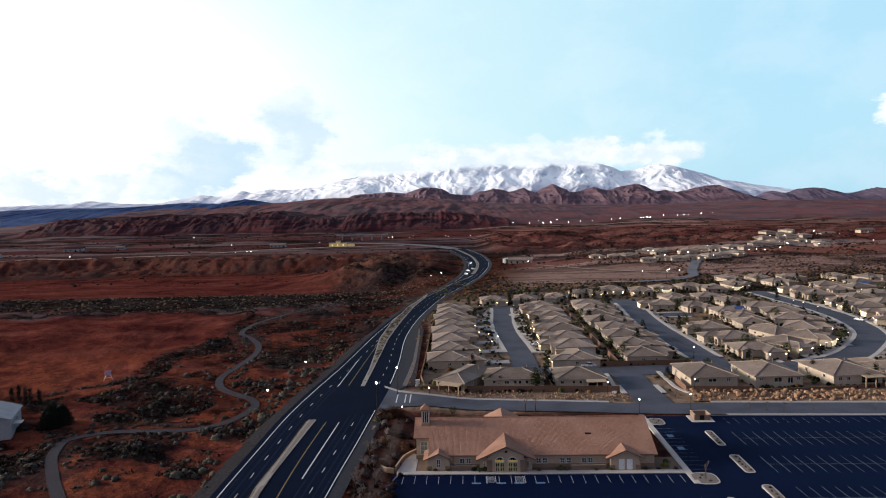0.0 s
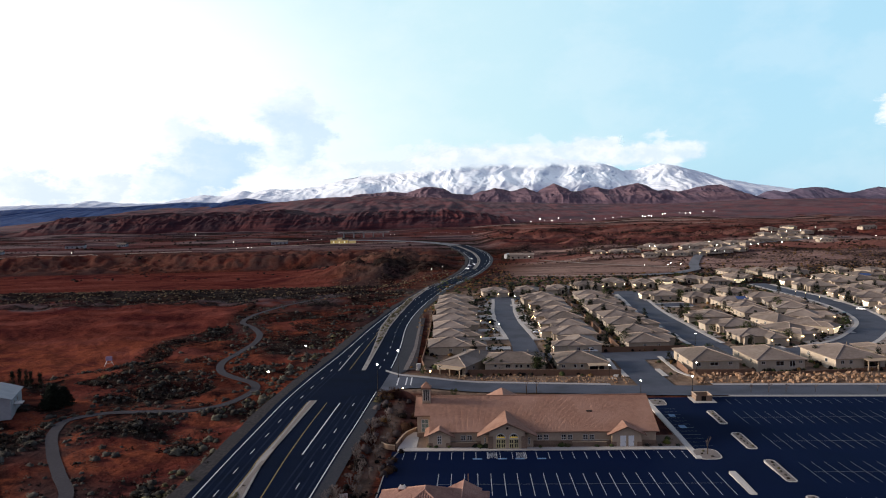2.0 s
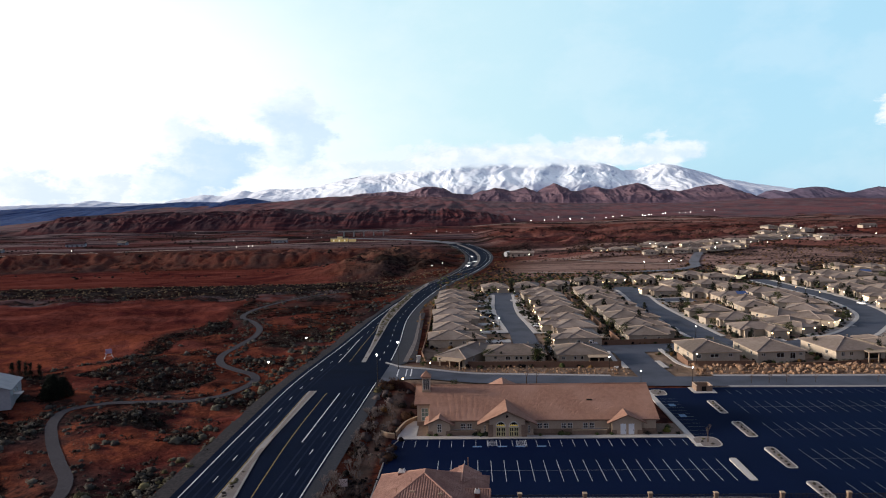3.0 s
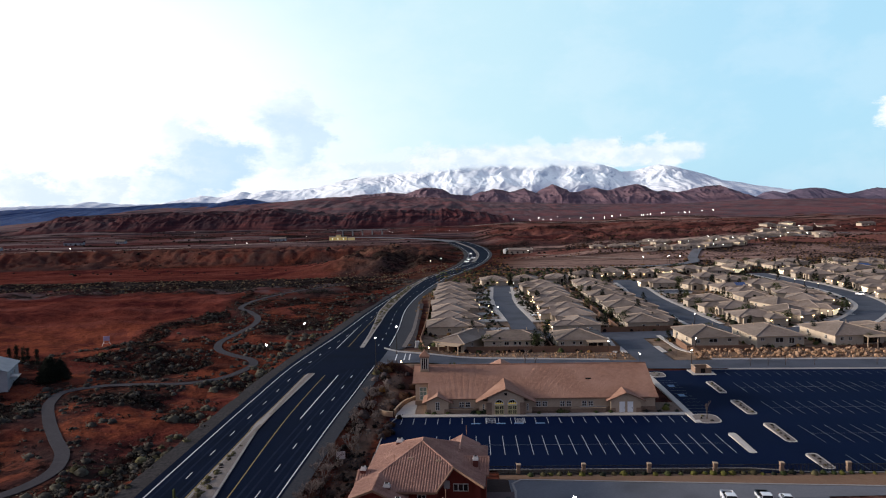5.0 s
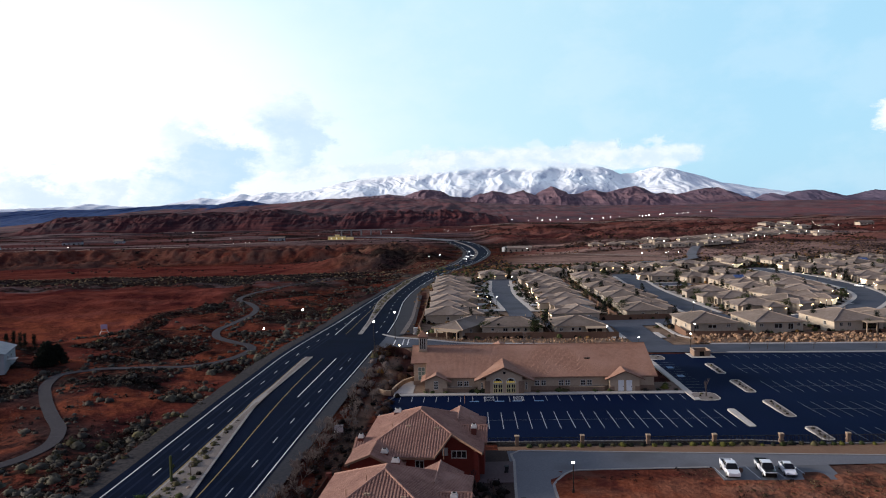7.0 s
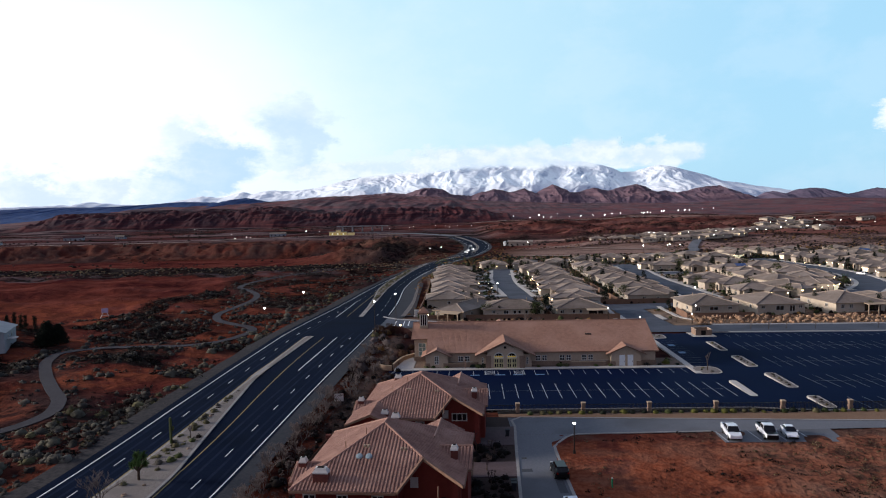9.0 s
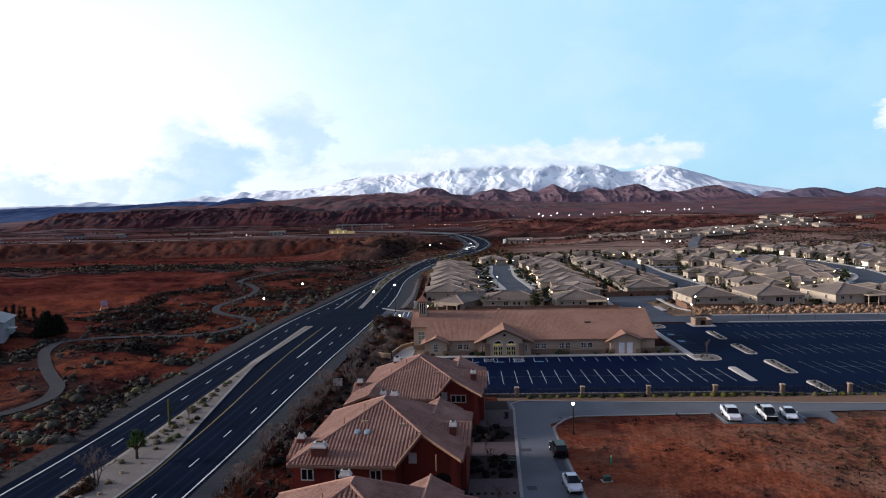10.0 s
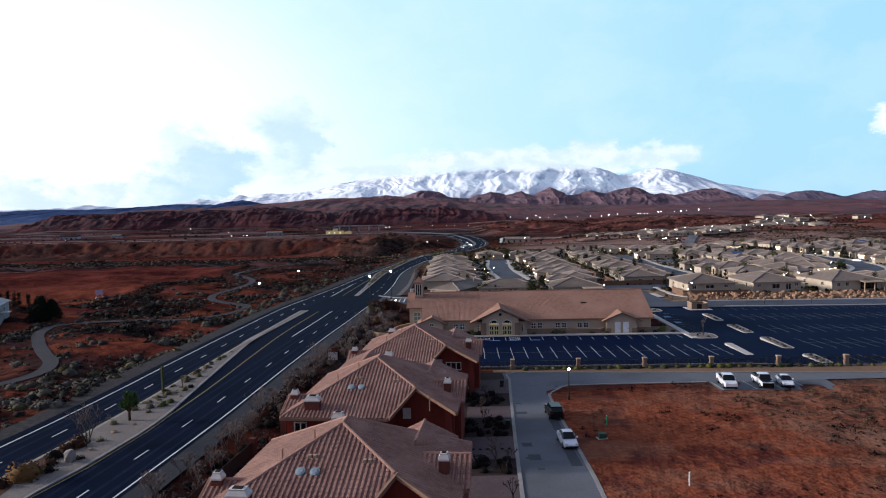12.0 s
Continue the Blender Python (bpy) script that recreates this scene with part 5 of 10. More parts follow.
setting("verge_track", band(VY, lambda y: -np.interp(y, (231, 250, 270, 320, 345), (14.9, 13.9, 12.9, 12.9, 13.0)), lambda y: -np.interp(y, (231, 250, 270, 320, 345), (13.4, 12.2, 11.6, 11.9, 12.6)), 0.06, plain("pale verge dirt", (0.10, 0.086, 0.086), (0.16, 0.14, 0.135), 0.7, 0.15, 0.95, bump=0.3), "verge_track", zf=road_z), "pale dirt track along the verge")


def chapel():
    u0, v0 = 13.6, 172.0
    x, y = lot(u0, v0)
    c = thing("chapel", pose(x, y, -0.05, 0, 0, -2.1), "long tan stucco chapel with a brown tiled roof", "church")
    ze, zr, yf, yb = 3.3, 8.2, -12.5, 12.5

    # walls, with the set-back corner at the west end
    bm = bmesh.new()
    outline = [(-27.2, -6.2), (-23.6, -6.2), (-23.6, -11.9), (27.2, -11.9), (27.2, 11.9), (-27.2, 11.9)]
    n = len(outline)

    def top(px, py):
        return zr - abs(py) * (zr - ze) / 12.5 - 0.3

    lows = [bm.verts.new((px, py, 0)) for px, py in outline]
    tops = [bm.verts.new((px, py, top(px, py))) for px, py in outline]
    for k in range(n):
        bm.faces.new((lows[k], lows[(k + 1) % n], tops[(k + 1) % n], tops[k]))
    for gx in (-27.2, 27.2):
        poly(bm, [(gx, -6.2 if gx < 0 else -11.9, top(gx, -6.2 if gx < 0 else -11.9)), (gx, 0, zr - 0.3), (gx, 11.9, top(gx, 11.9))])
    wall = part("wall", bm, M_CHWALL, c)
    # stone base courses along the front and sides
    for b in ((-23.65, 27.3, -12.04, -11.9, 0, 1.05), (27.2, 27.33, -11.9, 11.9, 0, 1.0), (-27.33, -27.2, -6.2, 11.9, 0, 1.0), (-27.3, -23.7, -6.33, -6.2, 0, 1.1)):
        part("stone_base", boxed(*b), M_CHSTONE, c, "brown block base course")
    # main roof
    bm = bmesh.new()
    slab(bm, [(-24.1, yf, ze), (27.8, yf, ze), (27.8, 0, zr), (-24.1, 0, zr)], 0.22)
    slab(bm, [(27.8, yb, ze), (-27.8, yb, ze), (-27.8, 0, zr), (27.8, 0, zr)], 0.22)
    zc = zr - 6.9 * (zr - ze) / 12.5
    slab(bm, [(-27.8, -6.9, zc), (-24.1, -6.9, zc), (-24.1, 0, zr), (-27.8, 0, zr)], 0.22)
    roof = part("roof", bm, M_CHROOF, c)
    bm = bmesh.new()
    for face in ([(-24.1, yf, ze), (27.8, yf, ze), (27.8, 0, zr), (-24.1, 0, zr)], [(-27.8, -6.9, zc), (-24.1, -6.9, zc), (-24.1, 0, zr), (-27.8, 0, zr)]):
        tile_ribs(bm, face, 0.28, 0.034, 0.6)
    t = part("roof_tiles", bm, M_CHROOF, roof)
    t["kind"] = "stuff"
    bm = bmesh.new()
    tube(bm, (-27.9, 0, zr + 0.02), (27.9, 0, zr + 0.02), 0.16, n=6)
    part("ridge_cap", bm, M_CHROOF, roof)
    bm = bmesh.new()
    box(bm, -24.1, 27.8, yf - 0.06, yf, ze - 0.26, ze + 0.02)
    box(bm, -27.8, -24.1, -6.96, -6.9, zc - 0.26, zc + 0.02)
    for gx in (-27.86, 27.8):
        for s in (-1, 1):
            yy, zz = (-6.9, zc) if (gx < 0 and s < 0) else (s * 12.5, ze)
            slab(bm, [(gx, yy, zz + 0.03), (gx + 0.06, yy, zz + 0.03), (gx + 0.06, 0, zr + 0.03), (gx, 0, zr + 0.03)], 0.28)
    part("fascia", bm, M_FASCIA, roof, "dark tan fascia board")
    bm = boxed(12.6, 13.9, -6.1, -5.5, 5.6, 6.05)
    part("roof_vent", bm, M_DARK, roof, "small dark roof vent")

    # main entrance gable with lower wings
    gx = -6.4
    bm = bmesh.new()
    gable_wall(bm, gx, 4.0, -14.4, -9.0, 0, 3.9, 5.6)
    for s in (-1, 1):
        box(bm, min(gx + s * 4.0, gx + s * 5.9), max(gx + s * 4.0, gx + s * 5.9), -13.4, -9, 0, 3.0)
    porch = part("entrance_wall", bm, M_CHWALL, c)
    bm = bmesh.new()
    gable_roof_y(bm, gx, 6.7, -14.9, -4.5, 3.05, 6.15)
    part("entrance_roof", bm, M_CHROOF, c)
    bm = bmesh.new()
    for s in (-1, 1):
        slab(bm, [(gx, -14.97, 6.19), (gx + s * 6.75, -14.97, 3.07), (gx + s * 6.75, -14.9, 3.07), (gx, -14.9, 6.19)], 0.3)
    part("fascia", bm, M_FASCIA, c)
    for s in (-1, 1):
        part("pier", boxed(gx + s * 3.75 - 0.6, gx + s * 3.75 + 0.6, -14.6, -14.4, 0, 2.9), M_CHSTONE, porch, "brown block pier")
    for s in (-1, 1):
        dx = gx + s * 1.45
        ring = bmesh.new()
        for a, b in zip(np.linspace(0, pi, 13), np.linspace(0, pi, 13)[1:]):
            pts = [(dx + 1.12 * cos(a), 2.55 + 1.12 * sin(a)), (dx + 1.12 * cos(b), 2.55 + 1.12 * sin(b)), (dx + 0.92 * cos(b), 2.55 + 0.92 * sin(b)), (dx + 0.92 * cos(a), 2.55 + 0.92 * sin(a))]
            front_prism(ring, pts, -14.52, -14.4)
        for k in (-1, 0, 1):
            box(ring, dx + k * 0.5 - 0.04, dx + k * 0.5 + 0.04, -14.5, -14.4, 2.5, 3.1)
        box(ring, dx - 1.12, dx + 1.12, -14.52, -14.4, 2.4, 2.55)
        win = part("arched_window", ring, M_FRAME, porch)
        bm = bmesh.new()
        front_prism(bm, [(dx + 0.95 * cos(a), 2.55 + 0.95 * sin(a)) for a in np.linspace(0, pi, 14)], -14.44, -14.35)
        part("pane", bm, M_PANE, win)
        part("transom_light", boxed(dx - 0.95, dx + 0.95, -14.47, -14.4, 2.55, 2.86), M_WARMPANE, win, "glowing yellow glass")
        for k in (-1, 1):
            xd = dx + k * 0.53
            bm = bmesh.new()
            for a0, a1, c0, c1 in ((-0.5, -0.36, 0.05, 2.35), (0.36, 0.5, 0.05, 2.35), (-0.36, 0.36, 0.05, 0.35), (-0.36, 0.36, 2.15, 2.35), (-0.36, 0.36, 1.15, 1.37), (-0.07, 0.07, 0.3, 2.2)):
                box(bm, xd + a0, xd + a1, -14.5, -14.4, c0, c1)
            d = part("door", bm, M_WARMFRAME, porch, "glass door with warm lobby light painted on its frame")
            part("pane", boxed(xd - 0.4, xd + 0.4, -14.44, -14.36, 0.3, 2.2), M_PANE, d)
    part("vent", boxed(gx - 0.28, gx + 0.28, -14.48, -14.4, 4.5, 5.0), M_DARK, porch, "small square gable vent")
    for s in (-1, 1):
        window(porch, gx + s * 4.95, 0.75, 0.5, 1.6, -13.4, 3, 1)

    # small side gables
    for gx, half, wz, wr, label in ((-21.7, 2.5, 2.9, 3.9, "west"), (20.4, 3.3, 3.1, 4.4, "east")):
        bm = bmesh.new()
        gable_wall(bm, gx, half, -13.4, -9.5, 0, wz, wr)
        bay = part("gable_bay", bm, M_CHWALL, c)
        bm = bmesh.new()
        gable_roof_y(bm, gx, half + 1.0, -13.9, -7.6, wz - 0.25, wr + 0.35)
        part("gable_roof", bm, M_CHROOF, bay)
        bm = bmesh.new()
        for s in (-1, 1):
            slab(bm, [(gx, -13.96, wr + 0.38), (gx + s * (half + 1.05), -13.96, wz - 0.23), (gx + s * (half + 1.05), -13.9, wz - 0.23), (gx, -13.9, wr + 0.38)], 0.26)
        part("fascia", bm, M_FASCIA, bay)
        for s in (-1, 1):
            part("stone_base", boxed(gx + s * (half - 0.45) - 0.55, gx + s * (half - 0.45) + 0.55, -13.55, -13.4, 0, 1.15), M_CHSTONE, bay)
        if label == "west":
            window(bay, gx, 0.9, 1.0, 1.9, -13.4, 3, 2)
        else:
            for dx in (-0.85, 0.95):
                bm = boxed(gx + dx - 0.62, gx + dx + 0.62, -13.5, -13.4, 0.05, 2.55)
                d = part("door", bm, M_WHITEDOOR, bay, "white painted door")
                part("handle", boxed(gx + dx + 0.4, gx + dx + 0.48, -13.56, -13.5, 1.0, 1.25), M_DARK, d)
    # windows along the front
    for wx in (-15.6, 1.8, 7.2, 12.1):
        for s in (-0.72, 0.72):
            window(wall, wx + s, 1.15, 1.15, 1.25, -11.9, 2, 2)
    window(wall, -25.4, 1.3, 1.7, 3.1, -6.2, 3, 2, pane=M_GREENPANE)
    # low planter walls with pale caps
    for a, b in ((-19.3, -13.2), (8.3, 16.0)):
        w = thing("planter_wall", pose(*lot(u0 + (a + b) / 2, v0 - 13.0), 0.0, 0, 0, -2.1), "low tan garden wall with a pale cap", "wall", "chapel garden walls")
        part("wall_body", boxed(-(b - a) / 2, (b - a) / 2, -0.14, 0.14, -0.1, 0.95), M_CHSTONE, w)
        part("cap", boxed(-(b - a) / 2 - 0.05, (b - a) / 2 + 0.05, -0.2, 0.2, 0.95, 1.07, bevel=0.02), M_TRIMTAN, w)
    # steeple on the west end of the ridge
    sx, sy = -25.2, -1.6
    bm = boxed(sx - 0.95, sx + 0.95, sy - 0.95, sy + 0.95, 6.6, 10.9)
    st = part("steeple", bm, M_CHWALL, c)
    bm = bmesh.new()
    slab(bm, [(sx - 1.2, sy - 1.2, 10.9), (sx + 1.2, sy - 1.2, 10.9), (sx + 1.2, sy + 1.2, 10.9), (sx - 1.2, sy + 1.2, 10.9)], 0.22)
    a = (sx, sy, 12.3)
    q = [(sx - 1.25, sy - 1.25, 10.92), (sx + 1.25, sy - 1.25, 10.92), (sx + 1.25, sy + 1.25, 10.92), (sx - 1.25, sy + 1.25, 10.92)]
    for k in range(4):
        poly(bm, [q[k], q[(k + 1) % 4], a])
    part("steeple_roof", bm, M_CHROOF, st)
    for k in (-0.48, 0.0, 0.48):
        part("louvre", boxed(sx + k - 0.15, sx + k + 0.15, sy - 1.0, sy - 0.95, 7.9, 10.4), M_DARK, st, "dark louvred opening")
    for k in (-0.72, -0.24, 0.24, 0.72):
        part("louvre_post", boxed(sx + k - 0.08, sx + k + 0.08, sy - 1.04, sy - 0.95, 7.8, 10.5), M_FRAME, st, "white post between louvres")
    part("band", boxed(sx - 1.05, sx + 1.05, sy - 1.05, sy + 1.05, 7.2, 7.5), M_TRIMTAN, st)
    # rear hall roof that shows over the ridge
    bm = bmesh.new()
    gable_roof_y(bm, -6.4, 4.4, 1.0, 12.9, 4.6, 6.7)
    part("rear_gable_roof", bm, M_CHROOF, c)
    return c


chapel()


# ---------------------------------------------------------------- red two-storey houses
def chimney(parent, x, y, z0, z1, w=0.8, d=0.8):
    bm = boxed(x - w / 2, x + w / 2, y - d / 2, y + d / 2, z0, z1)
    ch = part("chimney", bm, M_BRICK, parent, "red chimney with a white metal cap")
    bm = bmesh.new()
    a, b = w / 2 + 0.04, d / 2 + 0.04
    c, e = w / 2 * 0.74, d / 2 * 0.74
    rings = []
    for q, r, z in ((a, b, z1), (a, b, z1 + 0.14), (c, e, z1 + 0.46), (c, e, z1 + 0.56)):
        rings.append([bm.verts.new(p) for p in ((x - q, y - r, z), (x + q, y - r, z), (x + q, y + r, z), (x - q, y + r, z))])
    bm.faces.new(rings[0][::-1]), bm.faces.new(rings[-1])
    for lo, hi in zip(rings, rings[1:]):
        for k in range(4):
            bm.faces.new((lo[k], lo[(k + 1) % 4], hi[(k + 1) % 4], hi[k]))
    cap = part("chimney_cap", bm, M_METALWHITE, ch)
    part("flue", boxed(x - c * 0.6, x + c * 0.6, y - e * 0.6, y + e * 0.6, z1 + 0.56, z1 + 0.62), M_DARK, cap)


def red_house(x, y, rz, kind):
    """Hipped main roof whose front slope stops at a rake beside a set-back red wall with an arch."""
    z = float(base_z(y)) - 0.1
    h = thing("red_house", pose(x, y, z, 0, 0, rz), "two-storey red stucco house with clay barrel-tile roof", "house", "red houses along the highway")
    ze, za = 5.45, (9.25, 9.5, 9.25)[kind]
    L, R, F, B = -8.7, 9.65, -10.6, 8.5 if kind < 2 else 6.8
    apex, apex2 = Vector((-0.3, 0.0, za)), Vector((-0.3, 1.6, za))
    fl, fr, br, bl = Vector((L, F, ze)), Vector((R, F, ze)), Vector((R, B, ze)), Vector((L, B, ze))
    corner = Vector((R, -8.4, ze))
    hp = apex.lerp(fr, 0.52)               # where the rake meets the hip
    nx, wy = 2.7, -5.5
    slope = (za - ze) / (0 - F)
    rake = Vector((nx, F, ze))
    faces = [[fl, rake, hp, apex], [corner, br, apex2, apex, hp], [br, bl, apex2], [bl, fl, apex, apex2]]
    # rear gable on the east side
    rx, rh, rr = 5.4, 3.0, 7.3
    faces += [[(rx - rh, B - 1.0, ze + 0.4), (rx - rh, B + 0.6, ze + 0.4), (rx, B + 0.6, rr), (rx, 1.0, rr)], [(rx, 1.0, rr), (rx, B + 0.6, rr), (rx + rh, B + 0.6, ze + 0.4), (rx + rh, B - 1.0, ze + 0.4)]]
    # walls
    bm = bmesh.new()
    box(bm, L + 0.7, nx, F + 0.9, B - 0.7, 0, ze - 0.12)
    wall = part("wall", bm, M_REDWALL, h)
    part("wall", boxed(nx, R - 0.7, wy + 0.3, B - 0.7, 0, ze - 0.12), M_REDWALL, h)
    bm = bmesh.new()
    front_prism(bm, [(nx, 0), (R - 0.6, 0), (R - 0.6, ze - 0.1), (hp.x, hp.z - 0.35), (nx, ze + (wy - F) * slope - 0.25)], wy, wy + 0.3)
    gw = part("gable_wall", bm, M_REDWALL, h)
    bm = bmesh.new()
    slab(bm, [(nx - 0.02, F + 0.9, ze - 0.2), (nx - 0.02, wy, ze - 0.2), (nx - 0.02, wy, ze + (wy - F) * slope - 0.25), (nx - 0.02, F + 0.9, ze + 0.9 * slope - 0.25)], 0.2)
    part("side_wall", bm, M_REDWALL, h)
    part("column", boxed(R - 1.3, R - 0.7, -7.7, -7.1, 0, ze - 0.05), M_REDWALL, h)
    bm = bmesh.new()
    gable_wall(bm, rx, rh - 0.6, B - 2.0, B + 0.1, 0, ze + 0.2, rr - 0.4)
    part("gable_wall", bm, M_REDWALL, h)
    # lower wings: west side and east side
    wz = 5.0
    wx0, wx1, wy0, wy1 = L - 1.0, L + 4.0, -7.6, -1.6
    wr = (wy0 + wy1) / 2
    wing = [[(wx0, wy0, wz), (wx1, wy0, wz), (wx1, wr, wz + 1.25), (wx0, wr, wz + 1.25)], [(wx1, wy1, wz), (wx0, wy1, wz), (wx0, wr, wz + 1.25), (wx1, wr, wz + 1.25)]]
    ex0, ex1, ey0, ey1 = R - 3.4, R + 0.5, -3.6, 2.8
    er = (ey0 + ey1) / 2
    ewing = [[(ex0, ey0, wz + 0.4), (ex1, ey0, wz + 0.4), (ex1, er, wz + 2.0), (ex0, er, wz + 2.0)], [(ex1, ey1, wz + 0.4), (ex0, ey1, wz + 0.4), (ex0, er, wz + 2.0), (ex1, er, wz + 2.0)]]
    faces += wing + ewing
    front_gable = []
    if kind == 0:
        # gabled front wing at the west corner, its ridge running out from the hip
        rgx, rgz, gf = -5.9, 6.75, -13.2
        front_gable = [[(-9.5, gf, 5.3), (rgx, gf, rgz), (rgx, -6.2, rgz), (-9.5, -6.2, 5.3)], [(rgx, gf, rgz), (-1.3, gf, 4.55), (-1.3, -9.0, 4.55), (rgx, -6.2, rgz)]]
        faces += front_gable
        bm = bmesh.new()
        front_prism(bm, [(-8.9, 0), (-1.9, 0), (-1.9, 4.7), (rgx, rgz - 0.25), (-8.9, 5.3)], -12.6, -9.0)
        fw = part("front_wing_wall", bm, M_REDWALL, h)
        for wx in (-7.6, -6.1):
            window(fw, wx, 3.4, 0.9, 1.2, -12.6, 1, 1)
        chimney(h, -4.3, -10.6, 5.4, 6.2, 1.0, 0.8)
        chimney(h, -4.6, 4.6, 6.6, 7.6, 1.1, 0.9)
    part("wing_wall", boxed(wx0 + 0.5, wx1, wy0 + 0.5, wy1 - 0.5, 0, wz - 0.1), M_REDWALL, h)
    bm = bmesh.new()
    box(bm, ex0, ex1 - 0.5, ey0 + 0.6, ey1 - 0.6, 0, wz + 0.3)
    part("wing_wall", bm, M_REDWALL, h)
    roof = None
    for name, group in (("roof", faces[:4]), ("rear_gable_roof", faces[4:6]), ("wing_roof", wing), ("wing_roof", ewing), ("front_wing_roof", front_gable)):
        if not group:
            continue
        bm = bmesh.new()
        for f in group:
            slab(bm, f, 0.2)
        bmesh.ops.remove_doubles(bm, verts=bm.verts, dist=0.002)
        made = part(name, bm, M_REDROOF, h)
        roof = roof or made
    bm = bmesh.new()
    for f in faces:
        tile_ribs(bm, f, 0.40, 0.165, 0.46 if kind else 0.9, 0.01)
    t = part("roof_tiles", bm, M_REDROOF, roof, "rows of clay barrel tiles")
    t["kind"] = "stuff"
    # ridge and hip caps, one run each
    for p, q in ((fl, apex), (bl, apex2), (br, apex2), (apex, apex2), (hp, apex), ((rx, 1.6, rr), (rx, B + 0.6, rr)), ((wx0, wr, wz + 1.25), (wx1, wr, wz + 1.25)), ((ex0, er, wz + 2.0), (ex1, er, wz + 2.0))):
        p, q = Vector(p), Vector(q)
        bm = bmesh.new()
        tube(bm, p + Vector((0, 0, 0.06)), q + Vector((0, 0, 0.06)), 0.15, n=8)
        part("ridge_cap", bm, M_REDRIDGE, roof, "pale clay ridge tiles")

    # barge boards, eaves boards and gutters
    def board(p, q, hgt=0.26, w=0.16, up=0.1):
        p, q = Vector(p), Vector(q)
        side = (q - p).cross(Vector((0, 0, 1))).normalized() * w
        bm = bmesh.new()
        u, d = Vector((0, 0, up)), Vector((0, 0, hgt))
        v = [bm.verts.new(c) for c in (p + u, q + u, q + u - d, p + u - d, p + u + side, q + u + side, q + u + side - d, p + u + side - d)]
        for f in ((0, 1, 2, 3), (7, 6, 5, 4), (0, 4, 5, 1), (3, 2, 6, 7), (0, 3, 7, 4), (1, 5, 6, 2)):
            bm.faces.new([v[k] for k in f])
        part("fascia", bm, M_FASCIA, roof, "tan eaves board")

    board(fl, rake, 0.26, 0.1, 0.02)
    if front_gable:
        board((-9.5, gf, 5.3), (rgx, gf, rgz), 0.34, 0.2, 0.14)
        board((rgx, gf, rgz), (-1.3, gf, 4.55), 0.34, 0.2, 0.14)
    board(rake, hp, 0.34, 0.24, 0.16)
    board(hp, corner, 0.34, 0.24, 0.16)
    board(corner, br, 0.26, 0.1, 0.02)
    board(bl, fl, 0.26, 0.1, 0.02)
    board((wx0, wy0, wz), (wx1, wy0, wz), 0.22, 0.08, 0.02)
    board((ex0, ey0, wz + 0.4), (ex1, ey0, wz + 0.4), 0.22, 0.08, 0.02)
    board((wx0, wr, wz + 1.25), (wx0, wy0, wz), 0.24, 0.08, 0.05)
    # windows and the arch
    front = F + 0.9
    window(gw, 3.9, 4.0, 0.9, 1.2, wy, 1, 1, pane=M_FRAME)
    window(wall, 0.6, 3.5, 1.3, 1.3, front, 1, 2)
    window(wall, -3.2, 3.5, 1.2, 1.3, front, 1, 2)
    window(wall, -6.8, 3.5, 1.4, 1.3, front, 1, 2)
    for q in (3.5, 6.6):
        window(wall, q, 3.3, 1.3, 1.4, R - 0.7, 1, 2, axis="x", out=1)
        window(wall, q, 0.9, 1.3, 1.5, R - 0.7, 1, 2, axis="x", out=1)
    if kind:
        bm = bmesh.new()
        front_prism(bm, arch_pts(7.2, 2.0, 1.0, 2.0), wy - 0.05, wy + 0.02)
        part("arched_opening", bm, M_DARK, gw, "dark arched opening")
    else:
        window(gw, 6.0, 3.6, 2.3, 1.2, wy, 1, 3)
    # chimneys, vents, skylights
    chimney(h, L - 0.1, wr - 0.4, 5.4, 6.5)
    chimney(h, 8.1, -2.0, 5.7, 7.15)
    if kind:
        chimney(h, -5.6, -9.0, 5.5, 6.9, 1.6, 1.0)
        chimney(h, -1.7 if kind == 2 else 0.3, 3.9, 7.2, 8.5 if kind == 2 else 9.0, 1.0, 0.7)
    if kind:
        for vx in (-2.2, -1.1):
            vy = -5.6
            zz = ze + (vy - F) * slope
            bm = bmesh.new()
            tube(bm, (vx, vy, zz + 0.1), (vx, vy - 0.06, zz + 0.2), 0.40, 0.38, 14)
            tube(bm, (vx, vy - 0.06, zz + 0.2), (vx, vy - 0.08, zz + 0.24), 0.36, 0.2, 14)
            part("skylight", bm, M_SKYLIGHT, roof, "round domed roof light")
    for vx, vy in ((-1.9, -4.0), (-1.5, -4.0), (2.4, -4.4), (2.8, -4.4)):
        zz = ze + (vy - F) * slope
        part("roof_vent", boxed(vx - 0.13, vx + 0.13, vy - 0.16, vy + 0.16, zz, zz + 0.28), M_TRIMTAN, roof)
    for vx, vy in ((-4.2, -3.6), (6.5, 2.5), (-2.2, -1.6)):
        zz = ze + (min(vy - F, (vx - L) * 1.25)) * slope
        bm = bmesh.new()
        tube(bm, (vx, vy, zz - 0.5), (vx, vy, zz + 0.9), 0.06, n=6)
        part("vent_pipe", bm, M_FASCIA, roof)
    return h


red_house(-3.8, 110.4, -5.0, 0)
red_house(-7.2, 83.4, -6.0, 1)
red_house(-7.7, 57.2, -6.0, 2)


